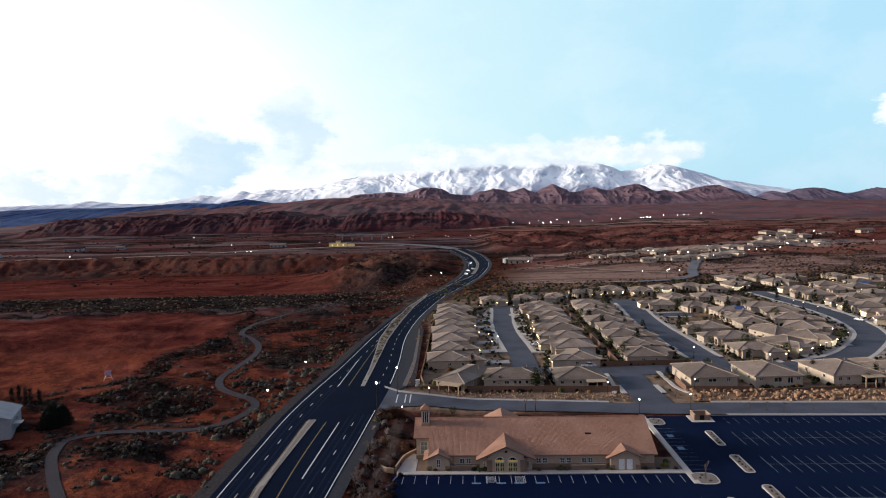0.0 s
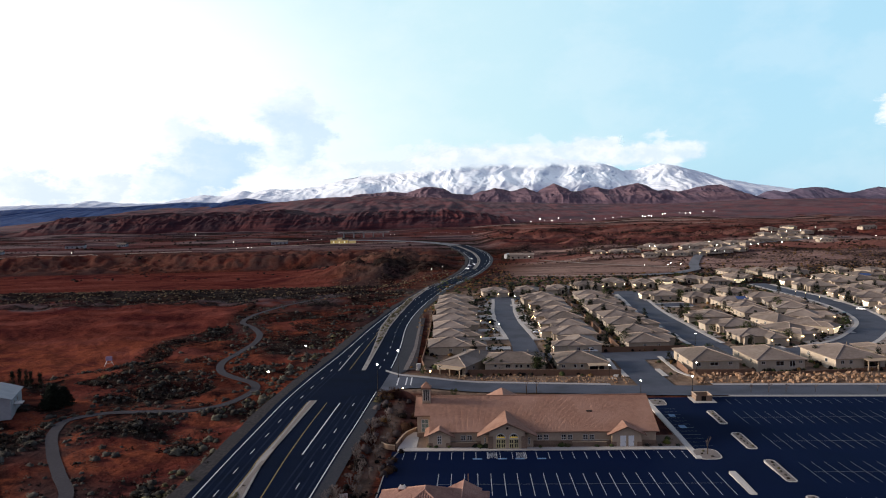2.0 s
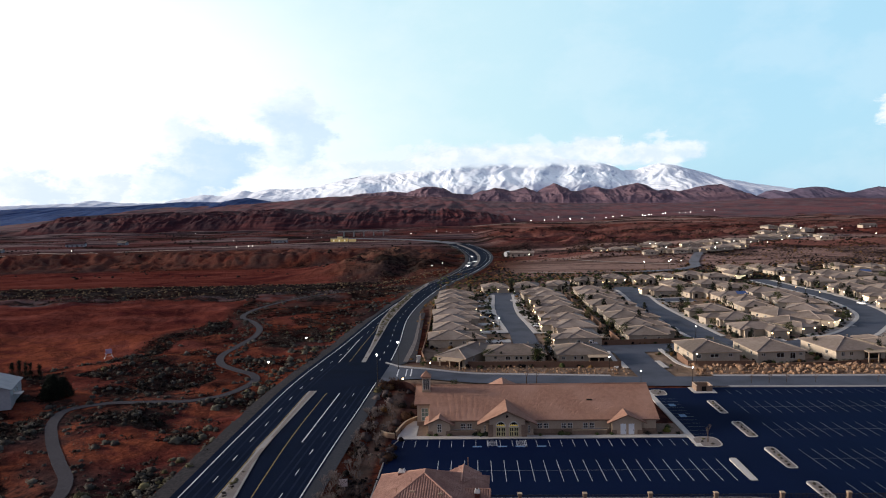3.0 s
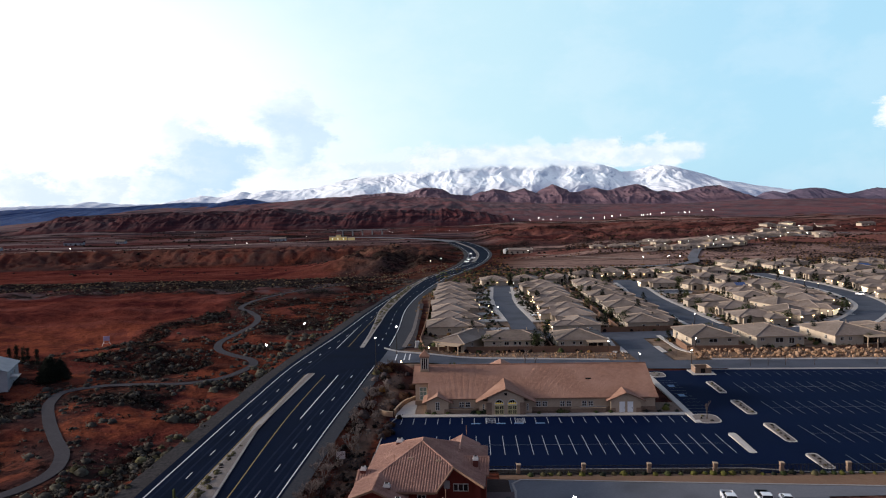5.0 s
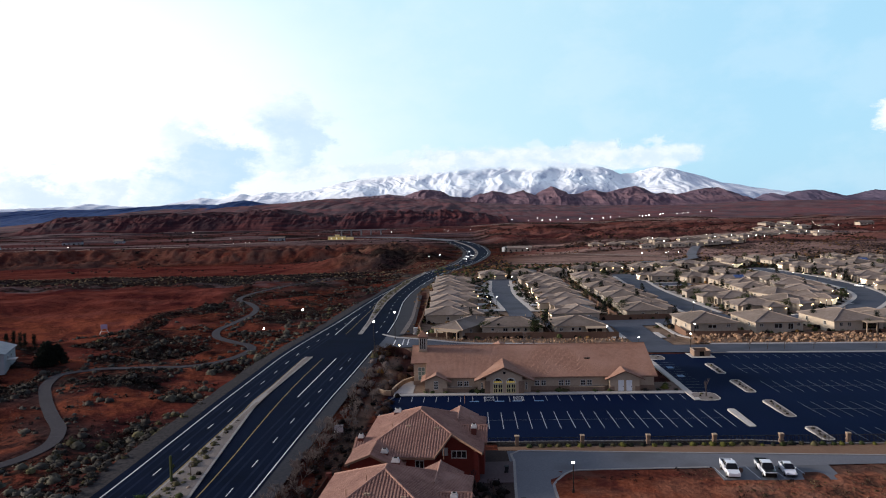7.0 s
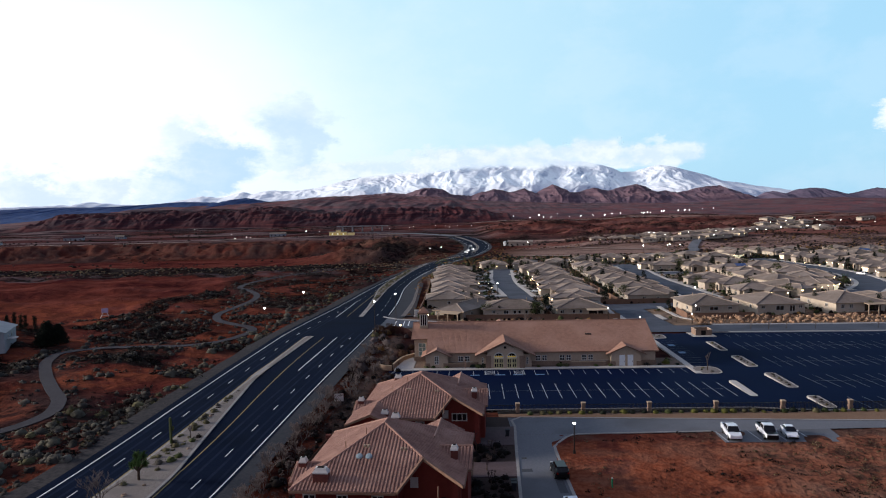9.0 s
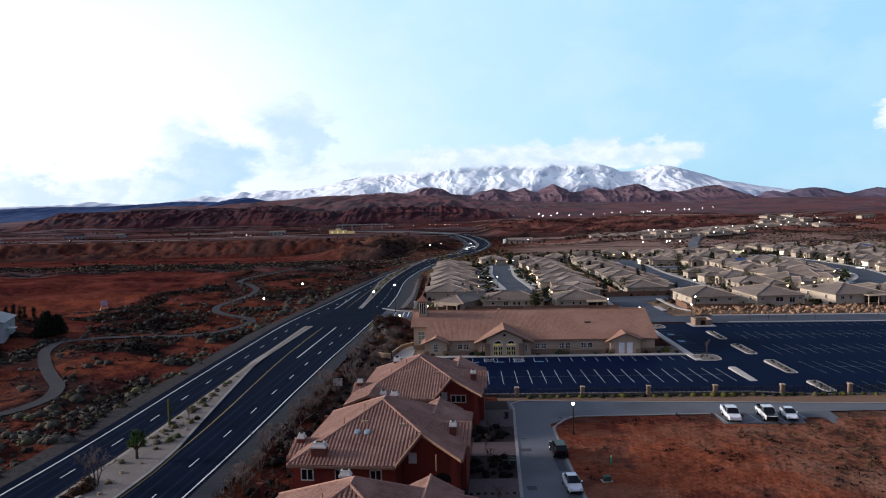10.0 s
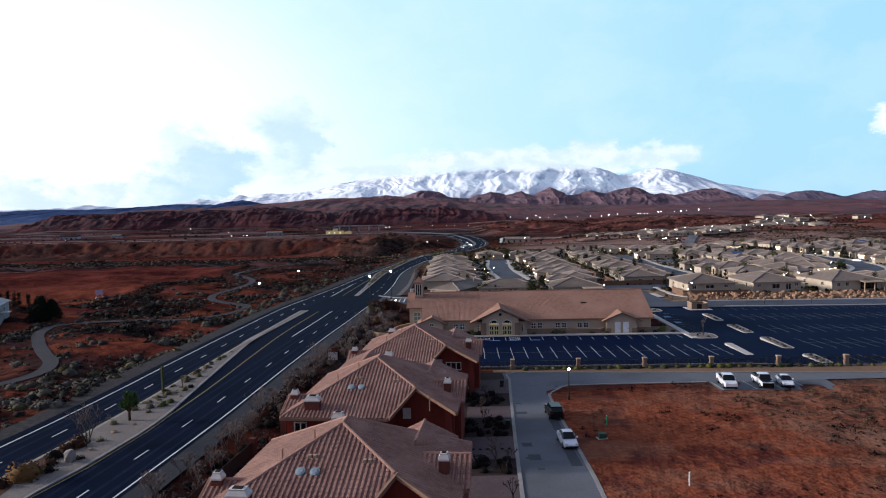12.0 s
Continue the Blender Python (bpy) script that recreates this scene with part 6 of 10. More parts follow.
# ---------------------------------------------------------------- tan single-storey houses
def hip_caps(parent, x0, x1, y0, y1, ze, pitch):
    """Rows of cap tiles along the hips and the ridge of a hip roof."""
    half = min(x1 - x0, y1 - y0) / 2
    zr = ze + half * pitch + 0.05
    a, b = ((x0 + half, (y0 + y1) / 2), (x1 - half, (y0 + y1) / 2)) if x1 - x0 > y1 - y0 else (((x0 + x1) / 2, y0 + half), ((x0 + x1) / 2, y1 - half))
    bm = bmesh.new()
    for cx, cy in ((x0, y0), (x1, y0), (x1, y1), (x0, y1)):
        q = min((a, b), key=lambda p: hypot(p[0] - cx, p[1] - cy))
        tube(bm, (cx, cy, ze + 0.05), (*q, zr), 0.17, n=5)
    tube(bm, (*a, zr), (*b, zr), 0.17, n=5)
    part("ridge_cap", bm, M_TANCAP, parent)


def tan_house(kind, lit=False):
    """One of several plans; the front faces -y."""
    h = thing("tan_house", Matrix.Identity(4), "single-storey beige stucco house with a grey-brown hip roof", "house", "houses of the estate")
    W, D = ((15.0, 19.0), (14.0, 21.0), (16.5, 17.5), (13.5, 18.5))[kind]
    ze, pitch = 2.85, 0.28
    x0, x1, y0, y1 = -W / 2, W / 2, -D / 2 + 5.0, D / 2
    s = 1 if kind in (0, 2) else -1
    ga, gb = (x1 - 7.2, x1 - 0.2) if s > 0 else (x0 + 0.2, x0 + 7.2)
    bm = bmesh.new()
    box(bm, x0, x1, y0, y1, -0.6, ze)
    wall = part("wall", bm, M_TANWALL, h)
    part("garage_wall", boxed(ga, gb, -D / 2, y0, -0.6, ze), M_TANWALL, h)
    bm = bmesh.new()
    o = 0.55
    hip_roof(bm, x0 - o, x1 + o, y0 - o, y1 + o, ze, pitch)
    part("roof", bm, M_TANROOF, h)
    hip_caps(h, x0 - o, x1 + o, y0 - o, y1 + o, ze, pitch)
    hip_caps(h, ga - o, gb + o, -D / 2 - o, y0 + 6.5, ze + 0.02, pitch)
    bm = bmesh.new()
    hip_roof(bm, ga - o, gb + o, -D / 2 - o, y0 + 6.5, ze + 0.02, pitch)
    part("garage_roof", bm, M_TANROOF, h)
    # entry gable between garage and body
    ex = (x0 + 3.2) if s > 0 else (x1 - 3.2)
    bm = bmesh.new()
    gable_roof_y(bm, ex, 2.6, y0 - 1.6, y0 + 4.0, ze + 0.1, ze + 0.95)
    part("entry_roof", bm, M_TANROOF, h)
    bm = bmesh.new()
    gable_wall(bm, ex, 2.0, y0 - 1.2, y0, -0.6, ze, ze + 0.6)
    entry = part("entry_wall", bm, M_TANWALL, h)
    part("entry_opening", boxed(ex - 0.8, ex + 0.8, y0 - 1.24, y0 - 1.2, 0, 2.3), M_DARK, entry)
    gm = (ga + gb) / 2
    g = part("garage_door", boxed(gm - 2.5, gm + 2.5, -D / 2 - 0.06, -D / 2, 0, 2.2), M_LITDOOR if lit and kind == 3 else M_GARAGE, h)
    for k in range(1, 4):
        part("panel_rib", boxed(gm - 2.45, gm + 2.45, -D / 2 - 0.09, -D / 2 - 0.06, 2.2 * k / 4 - 0.03, 2.2 * k / 4 + 0.03), M_TRIMTAN, g)
    for wx, w, hh in ((x0 + 2.6, 1.3, 1.3), (-1.0, 2.2, 1.7), (2.4, 1.2, 1.3), (x1 - 2.2, 1.6, 1.3)):
        window(wall, wx, 0.85, w, hh, y1, 1, 2, axis="y", out=1)
    for wy in (y0 + 3.0, y0 + 8.0):
        window(wall, wy, 0.9, 1.2, 1.2, x0, 1, 2, axis="x", out=-1)
        window(wall, wy + 1.0, 0.9, 1.2, 1.2, x1, 1, 2, axis="x", out=1)
    if kind == 2:
        # covered patio at the back
        bm = bmesh.new()
        slab(bm, [(1.0, y1, ze - 0.05), (7.2, y1, ze - 0.05), (7.2, y1 + 3.4, ze - 0.45), (1.0, y1 + 3.4, ze - 0.45)], 0.16)
        part("patio_roof", bm, M_TRIMTAN, h)
        for px in (1.2, 4.1, 7.0):
            part("patio_post", boxed(px - 0.14, px + 0.14, y1 + 3.0, y1 + 3.28, -0.6, ze - 0.6), M_TRIMTAN, h)
    if lit:
        for lx in (ga + 0.5, gb - 0.5):
            lamp = part("wall_lamp", boxed(lx - 0.17, lx + 0.17, -D / 2 - 0.34, -D / 2, 1.95, 2.35, bevel=0.04), M_LIT, h, "lit wall lamp")
    bm = bmesh.new()
    tube(bm, (x0 + 4, y1 - 4, ze + 0.6), (x0 + 4, y1 - 4, ze + 2.0), 0.12, n=6)
    part("vent_pipe", bm, M_TRIMTAN, h)
    return h


HOUSE_PLANS = {(k, lit): tan_house(k, lit) for k in range(4) for lit in (False, True)}
_used = set()


HOMES, TURNS = [], []


def put_house(x, y, rz, kind, lit=False, lift=0.05, label=""):
    m = pose(x, y, float(base_z(y)) + lift, 0, 0, rz)
    HOMES.append((x, y))
    TURNS.append(rz)
    proto = HOUSE_PLANS[(kind, lit)]
    if (kind, lit) not in _used:
        _used.add((kind, lit))
        proto.matrix_basis = m
        ob = proto
    else:
        ob = copy_thing(proto, m)
    if label:
        ob["label"] = label
    return ob


rng = random.Random(5)
# west column along the wall beside the highway, fronts to the east
for k, y in enumerate((268.5, 289, 308.5, 328.5, 347.5, 366, 384.5, 403)):
    put_house(3.6 + 0.25 * k, y, 90 + rng.uniform(-2, 2), (1, 3, 0, 1, 3, 1, 0, 3)[k], k in (1, 3, 4))
# column east of the first street, fronts to the west
for k, (x, y) in enumerate(((47.5, 267.5), (49, 289), (50, 308), (51.5, 328), (52.3, 348), (52.4, 367), (52.3, 386), (51.5, 404))):
    put_house(x, y, -90 + rng.uniform(-2, 2), (2, 1, 3, 1, 0, 3, 1, 0)[k], k in (0, 1, 2, 3, 4, 5))
# column west of the third street, fronts to the east
for k, (x, y) in enumerate(((77, 270), (79, 290), (80, 310), (80.5, 330), (80.5, 350), (81, 370), (82, 390), (84, 408))):
    put_house(x, y, 90 + rng.uniform(-2, 2), (0, 3, 1, 3, 1, 0, 3, 1)[k], k == 6)
# south row, backs to the cross street
for x, y, rz, kind, lift in ((150.0, 239.0, 190, 2, 0.9), (168, 246, 200, 1, 0.8), (190, 256, 215, 0, 0.6)):
    put_house(x, y, rz, kind, False, lift)


def row_house(x, y, rz, W, D, lift, wins, patio, label):
    """A low hipped house whose back faces the cross street; x, y: its middle. wins: windows of the back wall as (place, width, height)."""
    h = thing("tan_house", pose(x, y, float(base_z(y)) + lift, 0, 0, rz), label, "house", "houses of the estate")
    HOMES.append((x, y)), TURNS.append(rz + 180)
    ze, o = 2.85, 0.6
    wall = part("wall", boxed(-W / 2, W / 2, -D / 2, D / 2, -1.2, ze), M_TANWALL, h)
    bm = bmesh.new()
    hip_roof(bm, -W / 2 - o, W / 2 + o, -D / 2 - o, D / 2 + o, ze, 0.28)
    part("roof", bm, M_TANROOF, h)
    hip_caps(h, -W / 2 - o, W / 2 + o, -D / 2 - o, D / 2 + o, ze, 0.28)
    part("eaves_board", boxed(-W / 2 - o - 0.05, W / 2 + o + 0.05, -D / 2 - o - 0.05, -D / 2 - o, ze - 0.22, ze + 0.02), M_TRIMTAN, h)
    for wx, ww, hh in wins:
        window(wall, wx, 2.3 - hh, ww, hh, -D / 2, 1, 2 if ww > 1.0 else 1)
    for wy in (-D / 4, D / 4):
        window(wall, wy, 0.9, 1.3, 1.3, -W / 2, 1, 2, axis="x", out=-1)
        window(wall, wy, 0.9, 1.3, 1.3, W / 2, 1, 2, axis="x", out=1)
    if patio:
        a, b = patio
        bm = bmesh.new()
        slab(bm, [(a, -D / 2 - 3.2, ze - 0.35), (b, -D / 2 - 3.2, ze - 0.35), (b, -D / 2, ze - 0.02), (a, -D / 2, ze - 0.02)], 0.18)
        part("patio_roof", bm, M_TRIMTAN, h)
        for px in np.linspace(a + 0.2, b - 0.2, 3):
            part("patio_post", boxed(px - 0.15, px + 0.15, -D / 2 - 3.1, -D / 2 - 2.8, -1.0, ze - 0.5), M_TRIMTAN, h)
        part("patio_door", boxed(a + 0.8, b - 0.8, -D / 2 - 0.05, -D / 2 + 0.02, 0.0, 2.15), M_PANE, h, "dark glazed patio door")
    for vx in (-W / 5, W / 4):
        bm = bmesh.new()
        tube(bm, (vx, D / 6, ze + 0.8), (vx, D / 6, ze + 2.4), 0.11, n=6)
        part("vent_pipe", bm, M_TRIMTAN, h)
    return h


row_house(6.7, 239.6, -30, 10.6, 23.0, 0.25, ((-4.2, 1.0, 1.4),), (-2.6, 5.0), "beige stucco house with a covered back porch")
row_house(22.3, 238.2, -2, 19.6, 13.5, 0.25, ((-6.5, 1.0, 0.9), (-2.4, 1.6, 1.2), (0.4, 1.0, 1.2), (1.9, 1.0, 1.2), (4.2, 1.0, 1.2), (7.8, 1.8, 1.2)), None, "long beige stucco house with a row of back windows")
row_house(44.0, 237.0, 0, 15.8, 14.5, 0.25, ((-6.4, 1.2, 1.1), (-2.6, 0.9, 1.1), (-0.4, 0.9, 1.1)), (1.2, 7.6), "beige stucco house with a shaded back patio")
row_house(85.7, 235.4, 1, 15.0, 18.0, 0.85, ((-5.6, 1.4, 1.4), (-0.6, 2.8, 1.2), (4.6, 1.3, 1.0)), None, "pale stucco house above the rock bank")
row_house(106.4, 235.6, 1, 15.2, 19.0, 0.85, ((-5.8, 1.3, 1.0), (-0.4, 2.6, 1.6), (3.6, 1.8, 2.0), (6.2, 1.2, 1.0)), None, "pale stucco house above the rock bank")
row_house(130.8, 235.5, 5, 16.5, 19.5, 0.85, ((-6.0, 1.2, 1.3), (-3.2, 1.2, 1.3)), (0.5, 7.5), "pale stucco house with a covered patio above the rock bank")
# row across the north end
for k, (x, y) in enumerate(((29.4, 431), (48.7, 434), (68.7, 440), (90.1, 458), (110.5, 474), (128, 464), (147, 478), (167, 484))):
    put_house(x, y, rng.uniform(-12, 12), (0, 1, 3, 2)[k % 4], k in (0, 3, 4, 5, 6))
# block between the third street and the loop
for x, y, rz, kind, lit in ((119, 400, -90, 3, True), (138, 428, 0, 1, False), (137, 388, 10, 0, False), (148, 368, 0, 2, False), (118, 325, -90, 0, False), (119, 299, -90, 1, False), (119.5, 273.5, 0, 2, True),
                            (138, 284, 20, 1, True), (154, 297, 40, 3, True), (163, 319, 60, 0, True), (170, 344, 75, 1, False), (144, 336, 180, 3, False), (173, 364, 80, 0, False), (173, 384, 90, 1, False),
                            (166, 407, 90, 2, False), (160, 430, 90, 3, False), (143, 312, 200, 1, False), (146, 350, 180, 0, False)):
    put_house(x, y, rz + rng.uniform(-3, 3), kind, lit)
# east of the loop and beyond
for k, (x, y, rz) in enumerate(((222, 398, -90), (221, 376, -95), (219, 353, -100), (212, 329, -110), (203, 303, -125), (243, 390, 90), (240, 412, 90), (222, 430, -90), (199, 487, 0), (178, 474, 180), (236, 503, 10), (206, 500, 0), (257, 477, 90),
                                (270, 461, 90), (262, 430, 90), (238, 540, 0), (262, 539, 0), (297, 540, 10), (314, 525, 20), (216, 541, 0), (246, 450, -90), (288, 490, 90), (240, 340, 80), (236, 316, 70), (262, 372, 90), (266, 398, 90), (225, 455, -90), (285, 430, 90), (310, 470, 90), (330, 500, 60), (320, 440, 80), (290, 400, 80))):
    put_house(x, y, rz + rng.uniform(-4, 4), (0, 1, 3, 1, 2, 3)[k % 6], k in (0, 1, 2, 3, 8, 11, 13, 20, 26))
# far hamlet on the plain
HAMLET = ((167, 779), (186, 780), (203, 786), (201, 705), (218, 712), (230, 706), (245, 702), (262, 708), (277, 710), (293, 715), (231, 828), (238, 798), (258, 762), (289, 804), (302, 797), (324, 812), (339, 801), (386, 879), (409, 888), (434, 903), (456, 912), (452, 857), (417, 933), (433, 928), (454, 946))
for k, (x, y) in enumerate(HAMLET + tuple((a + 14, b + 26) for a, b in HAMLET[10:])):
    m = pose(x, y, ground_z(x, y) + 0.2, 0, 0, rng.choice((0, 90, 180, 270)) + rng.uniform(-15, 15))
    copy_thing(HOUSE_PLANS[(k % 4, k % 3 == 0)], m)["group"] = "houses of the far hamlet"

# driveways
for k, (x, y, w, d) in enumerate([(18.6, yy + 2, 11, 5.6) for yy in (268.5, 289, 308.5, 328.5, 347.5, 366, 384.5)] + [(37.3, yy, 5.5, 5.6) for yy in (289, 308, 328, 348, 367, 386)] + [(91.2, yy, 6, 5.6) for yy in (290, 310, 330, 350, 370)]
                                 + [(113, 398, 6, 6), (110.5, 324, 9, 6), (110.5, 299, 8, 6), (121, 262.5, 7, 6), (140, 271, 7, 8), (161, 291, 9, 8), (213, 352, 7, 7), (210, 377, 7, 7), (212, 398, 7, 7)]):
    bm = bmesh.new()
    extrude_poly(bm, [(x - w / 2, y - d / 2), (x + w / 2, y - d / 2), (x + w / 2, y + d / 2), (x - w / 2, y + d / 2)], lambda px, py: float(base_z(py)) - 0.3, lambda px, py: float(base_z(py)) + 0.1)
    setting("driveway", finish(bm, "driveway", M_CONC), "pale concrete driveway before a house")


def wall_run(pts, h, label, material=M_BLOCKWALL, t=0.22):
    """A garden wall along a plan line, with a capping course."""
    w = thing("garden_wall", Matrix.Identity(4), label, "wall", "garden walls of the estate")
    part("wall_body", path_strip(pts, t, h, material, "wall_body", h + 0.6), None, w)
    part("cap", path_strip(pts, t + 0.1, h + 0.08, M_BLOCKWALL, "cap", 0.09), None, w)


wall_run([(-9.0, 246), (-8.2, 270), (-7.6, 300), (-7.2, 340), (-5.0, 380), (-2, 412)], 1.7, "brown block wall behind the houses beside the highway")
wall_run([(-9.0, 246), (-7.0, 229.5), (10, 228.2), (34, 226.4), (55, 224.5)], 1.6, "brown block wall along the back gardens")
wall_run([(76.5, 236), (75.6, 222.6), (84, 221.6), (96, 221.2)], 1.7, "brown block wall round a back garden")
wall_run([(96, 221.4), (104, 221.2), (116, 221.8), (136, 224), (158, 230)], 0.7, "low brown block wall above the rock bank")
wall_run([(63.6, 262), (64.4, 300), (65.6, 340), (66.5, 400)], 1.7, "brown block wall between back gardens")
wall_run([(38.5, 261.6), (60, 260.6), (88, 261.6)], 1.5, "brown block wall beside the street")
for x0, x1, y0, y1 in ((34.0, 34.1, 228, 247),):
    wall_run([(x0, y0), (x1, y1)], 1.6, "brown block wall between two gardens")


# ---------------------------------------------------------------- plants
M_SAGE = plain("grey-green sagebrush", (0.046, 0.043, 0.038), (0.019, 0.0175, 0.016), 0.6, 0.25, 0.95, bump=0.0, c3=(0.080, 0.076, 0.065))
# scrub and dark brush near-black, the shade inside them put into the colour
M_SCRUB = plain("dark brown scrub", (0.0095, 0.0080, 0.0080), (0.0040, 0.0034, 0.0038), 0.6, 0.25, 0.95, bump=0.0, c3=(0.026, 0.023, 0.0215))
M_DRY = plain("dry brown grass", (0.115, 0.082, 0.05), (0.07, 0.046, 0.03), 1.0, 0.25, 0.95, bump=0.0, c3=(0.125, 0.10, 0.052))
M_DEAD = plain("dead grey brush", (0.066, 0.053, 0.053), (0.034, 0.027, 0.028), 1.5, 0.3, 0.95, bump=0.0)
M_STRAW = plain("yellow-green brush", (0.080, 0.074, 0.038), (0.046, 0.041, 0.022), 3.0, 0.25, 0.95, bump=0.0, c3=(0.105, 0.098, 0.052))
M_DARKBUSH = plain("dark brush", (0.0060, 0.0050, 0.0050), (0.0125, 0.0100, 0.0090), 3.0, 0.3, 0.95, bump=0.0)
M_LEAF = plain("garden leaves", (0.045, 0.058, 0.022), (0.03, 0.04, 0.015), 3.0, 0.4, 0.9, bump=0.0, c3=(0.07, 0.078, 0.03))
M_YELLOWLEAF = plain("yellow-green hedge leaves", (0.105, 0.104, 0.026), (0.060, 0.064, 0.018), 4.0, 0.5, 0.9, bump=0.0)
M_RUST = plain("rust-brown dry shrub", (0.15, 0.085, 0.03), (0.10, 0.055, 0.022), 4.0, 0.5, 0.95, bump=0.0)
M_RUSTDARK = plain("dark rust shrub", (0.052, 0.026, 0.015), (0.030, 0.016, 0.011), 4.0, 0.5, 0.95, bump=0.0)
M_CONIFER = plain("dark conifer leaves", (0.012, 0.016, 0.012), (0.02, 0.025, 0.016), 4.0, 0.5, 0.95, bump=0.0)
M_TWIG = plain("grey-brown twigs", (0.125, 0.104, 0.102), (0.082, 0.068, 0.068), 4.0, 0.6, 0.95, bump=0.0)
M_MAUVE = plain("dark mauve twigs", (0.048, 0.036, 0.038), (0.032, 0.024, 0.026), 4.0, 0.6, 0.95, bump=0.0)
M_BARK = plain("brown bark", (0.075, 0.052, 0.04), (0.05, 0.036, 0.028), 6.0, 0.8, 0.95)



def island_vary(m, lo=0.5, hi=1.45):
    """Lighter and darker leaves, one clump to the next."""
    nt = m.node_tree
    b = nt.nodes["Principled BSDF"]
    src = b.inputs["Base Color"].links[0].from_socket
    geo = nt.nodes.new("ShaderNodeNewGeometry")
    rng_map = nt.nodes.new("ShaderNodeMapRange")
    nt.links.new(geo.outputs["Random Per Island"], rng_map.inputs[0])
    rng_map.inputs[3].default_value, rng_map.inputs[4].default_value = lo, hi
    mul = nt.nodes.new("ShaderNodeVectorMath")
    mul.operation = "SCALE"
    nt.links.new(src, mul.inputs[0]), nt.links.new(rng_map.outputs[0], mul.inputs["Scale"])
    nt.links.new(mul.outputs[0], b.inputs["Base Color"])


for leafy in (M_SAGE, M_STRAW, M_DARKBUSH, M_LEAF, M_RUST, M_CONIFER, M_SCRUB, M_DRY, M_DEAD, M_YELLOWLEAF, M_RUSTDARK):
    island_vary(leafy)


def tufts(rows, seed, leaves=26, size=0.34, mound=True):
    """Many low bushes: an uneven leafy mound each, with loose leaf clumps round it. rows: x, y, z, radius, height. Gives points, faces and outward normals."""
    r = np.random.RandomState(seed)
    R = np.array(rows, float).reshape(-1, 5)
    # mounds
    M = R if mound else R[:0]
    m = len(M)
    n_az = 7
    el = np.repeat(np.array((1.6, 1.05, 0.5)), n_az)
    az = np.tile(np.arange(n_az) * 2 * pi / n_az, 3) + np.repeat((0.0, 0.45, 0.0), n_az)
    q = r.uniform(0.66, 1.0, (m, 3 * n_az + 1))
    sx = np.append(np.sin(el) * np.cos(az), 0.0)
    sy = np.append(np.sin(el) * np.sin(az), 0.0)
    sz = np.append(np.cos(el), 1.0)
    V1 = np.stack([M[:, 0:1] + M[:, 3:4] * q * sx, M[:, 1:2] + M[:, 3:4] * q * sy, M[:, 2:3] + M[:, 4:5] * q * sz * 0.85], 2)
    face = []
    for k in range(n_az):
        j = (k + 1) % n_az
        for ring in (0, n_az):
            face += [(ring + k, ring + j, ring + n_az + j), (ring + k, ring + n_az + j, ring + n_az + k)]
        face.append((2 * n_az + k, 2 * n_az + j, 3 * n_az))
    F1 = (np.arange(m) * (3 * n_az + 1))[:, None, None] + np.array(face)
    N1 = np.broadcast_to(np.stack([sx, sy, sz + 0.15], 1), V1.shape) + r.uniform(-0.3, 0.3, V1.shape)
    # loose clumps
    B = np.repeat(R, max(4, leaves // 2) if mound else leaves, axis=0)
    n = len(B)
    x, y, z, rad, hgt = B.T
    a, e, q = r.uniform(0, 2 * pi, n), np.arccos(r.uniform(0.0, 1.0, n)), r.uniform(0.75 if mound else 0.4, 1.08, n)
    c = np.stack([x + rad * q * np.sin(e) * np.cos(a), y + rad * q * np.sin(e) * np.sin(a), z + hgt * q * np.cos(e) * 0.9], 1)
    s = (rad * size * 0.8 * r.uniform(0.6, 1.3, n))[:, None, None] * np.array((1.0, 1.0, 0.8))
    tri = c[:, None, :] + r.uniform(-1, 1, (n, 3, 3)) * s
    N2 = np.repeat((c - np.stack([x, y, z - 0.15 * hgt], 1))[:, None, :], 3, axis=1)
    g = np.cross(tri[:, 1] - tri[:, 0], tri[:, 2] - tri[:, 0])
    base = np.arange(n) * 3
    flip = ((g * N2[:, 0]).sum(1) < 0)[:, None]
    F2 = np.where(flip, np.stack([base, base + 2, base + 1], 1), np.stack([base, base + 1, base + 2], 1)) + m * (3 * n_az + 1)
    V = np.concatenate([V1.reshape(-1, 3), tri.reshape(-1, 3)])
    N = np.concatenate([N1.reshape(-1, 3), N2.reshape(-1, 3)])
    return V, np.concatenate([F1.reshape(-1, 3), F2]), N / np.maximum(np.linalg.norm(N, axis=1, keepdims=True), 1e-6)


def bush_mesh(name, rows, material, seed, leaves, size, mound=True):
    V, F, N = tufts(rows, seed, leaves, size, mound)
    me = mesh_of(name, V.tolist(), F.tolist(), material, True)
    me.normals_split_custom_set_from_vertices(N.tolist())
    return me


def bush_field(name, rows, material, seed, label, leaves=26, size=0.34, mound=True):
    return tagged(new(name, bush_mesh(name, rows, material, seed, leaves, size, mound)), label, "bushes", kind="stuff")


def scatter(n, x0, x1, y0, y1, ok, seed, r0=0.35, r1=0.9):
    r = np.random.RandomState(seed)
    x, y = r.uniform(x0, x1, n), r.uniform(y0, y1, n)
    z, bare, scrub, tan, graded = land(x, y)
    keep = ok(x, y, bare, scrub, graded) > r.uniform(0, 1, n)
    rad = r.uniform(r0, r1, n) * (0.7 + 0.6 * r.uniform(0, 1, n) ** 2)
    return [(float(a), float(b), float(c) - 0.05, float(q), float(q) * 0.95) for a, b, c, q, k in zip(x, y, z, rad, keep) if k]


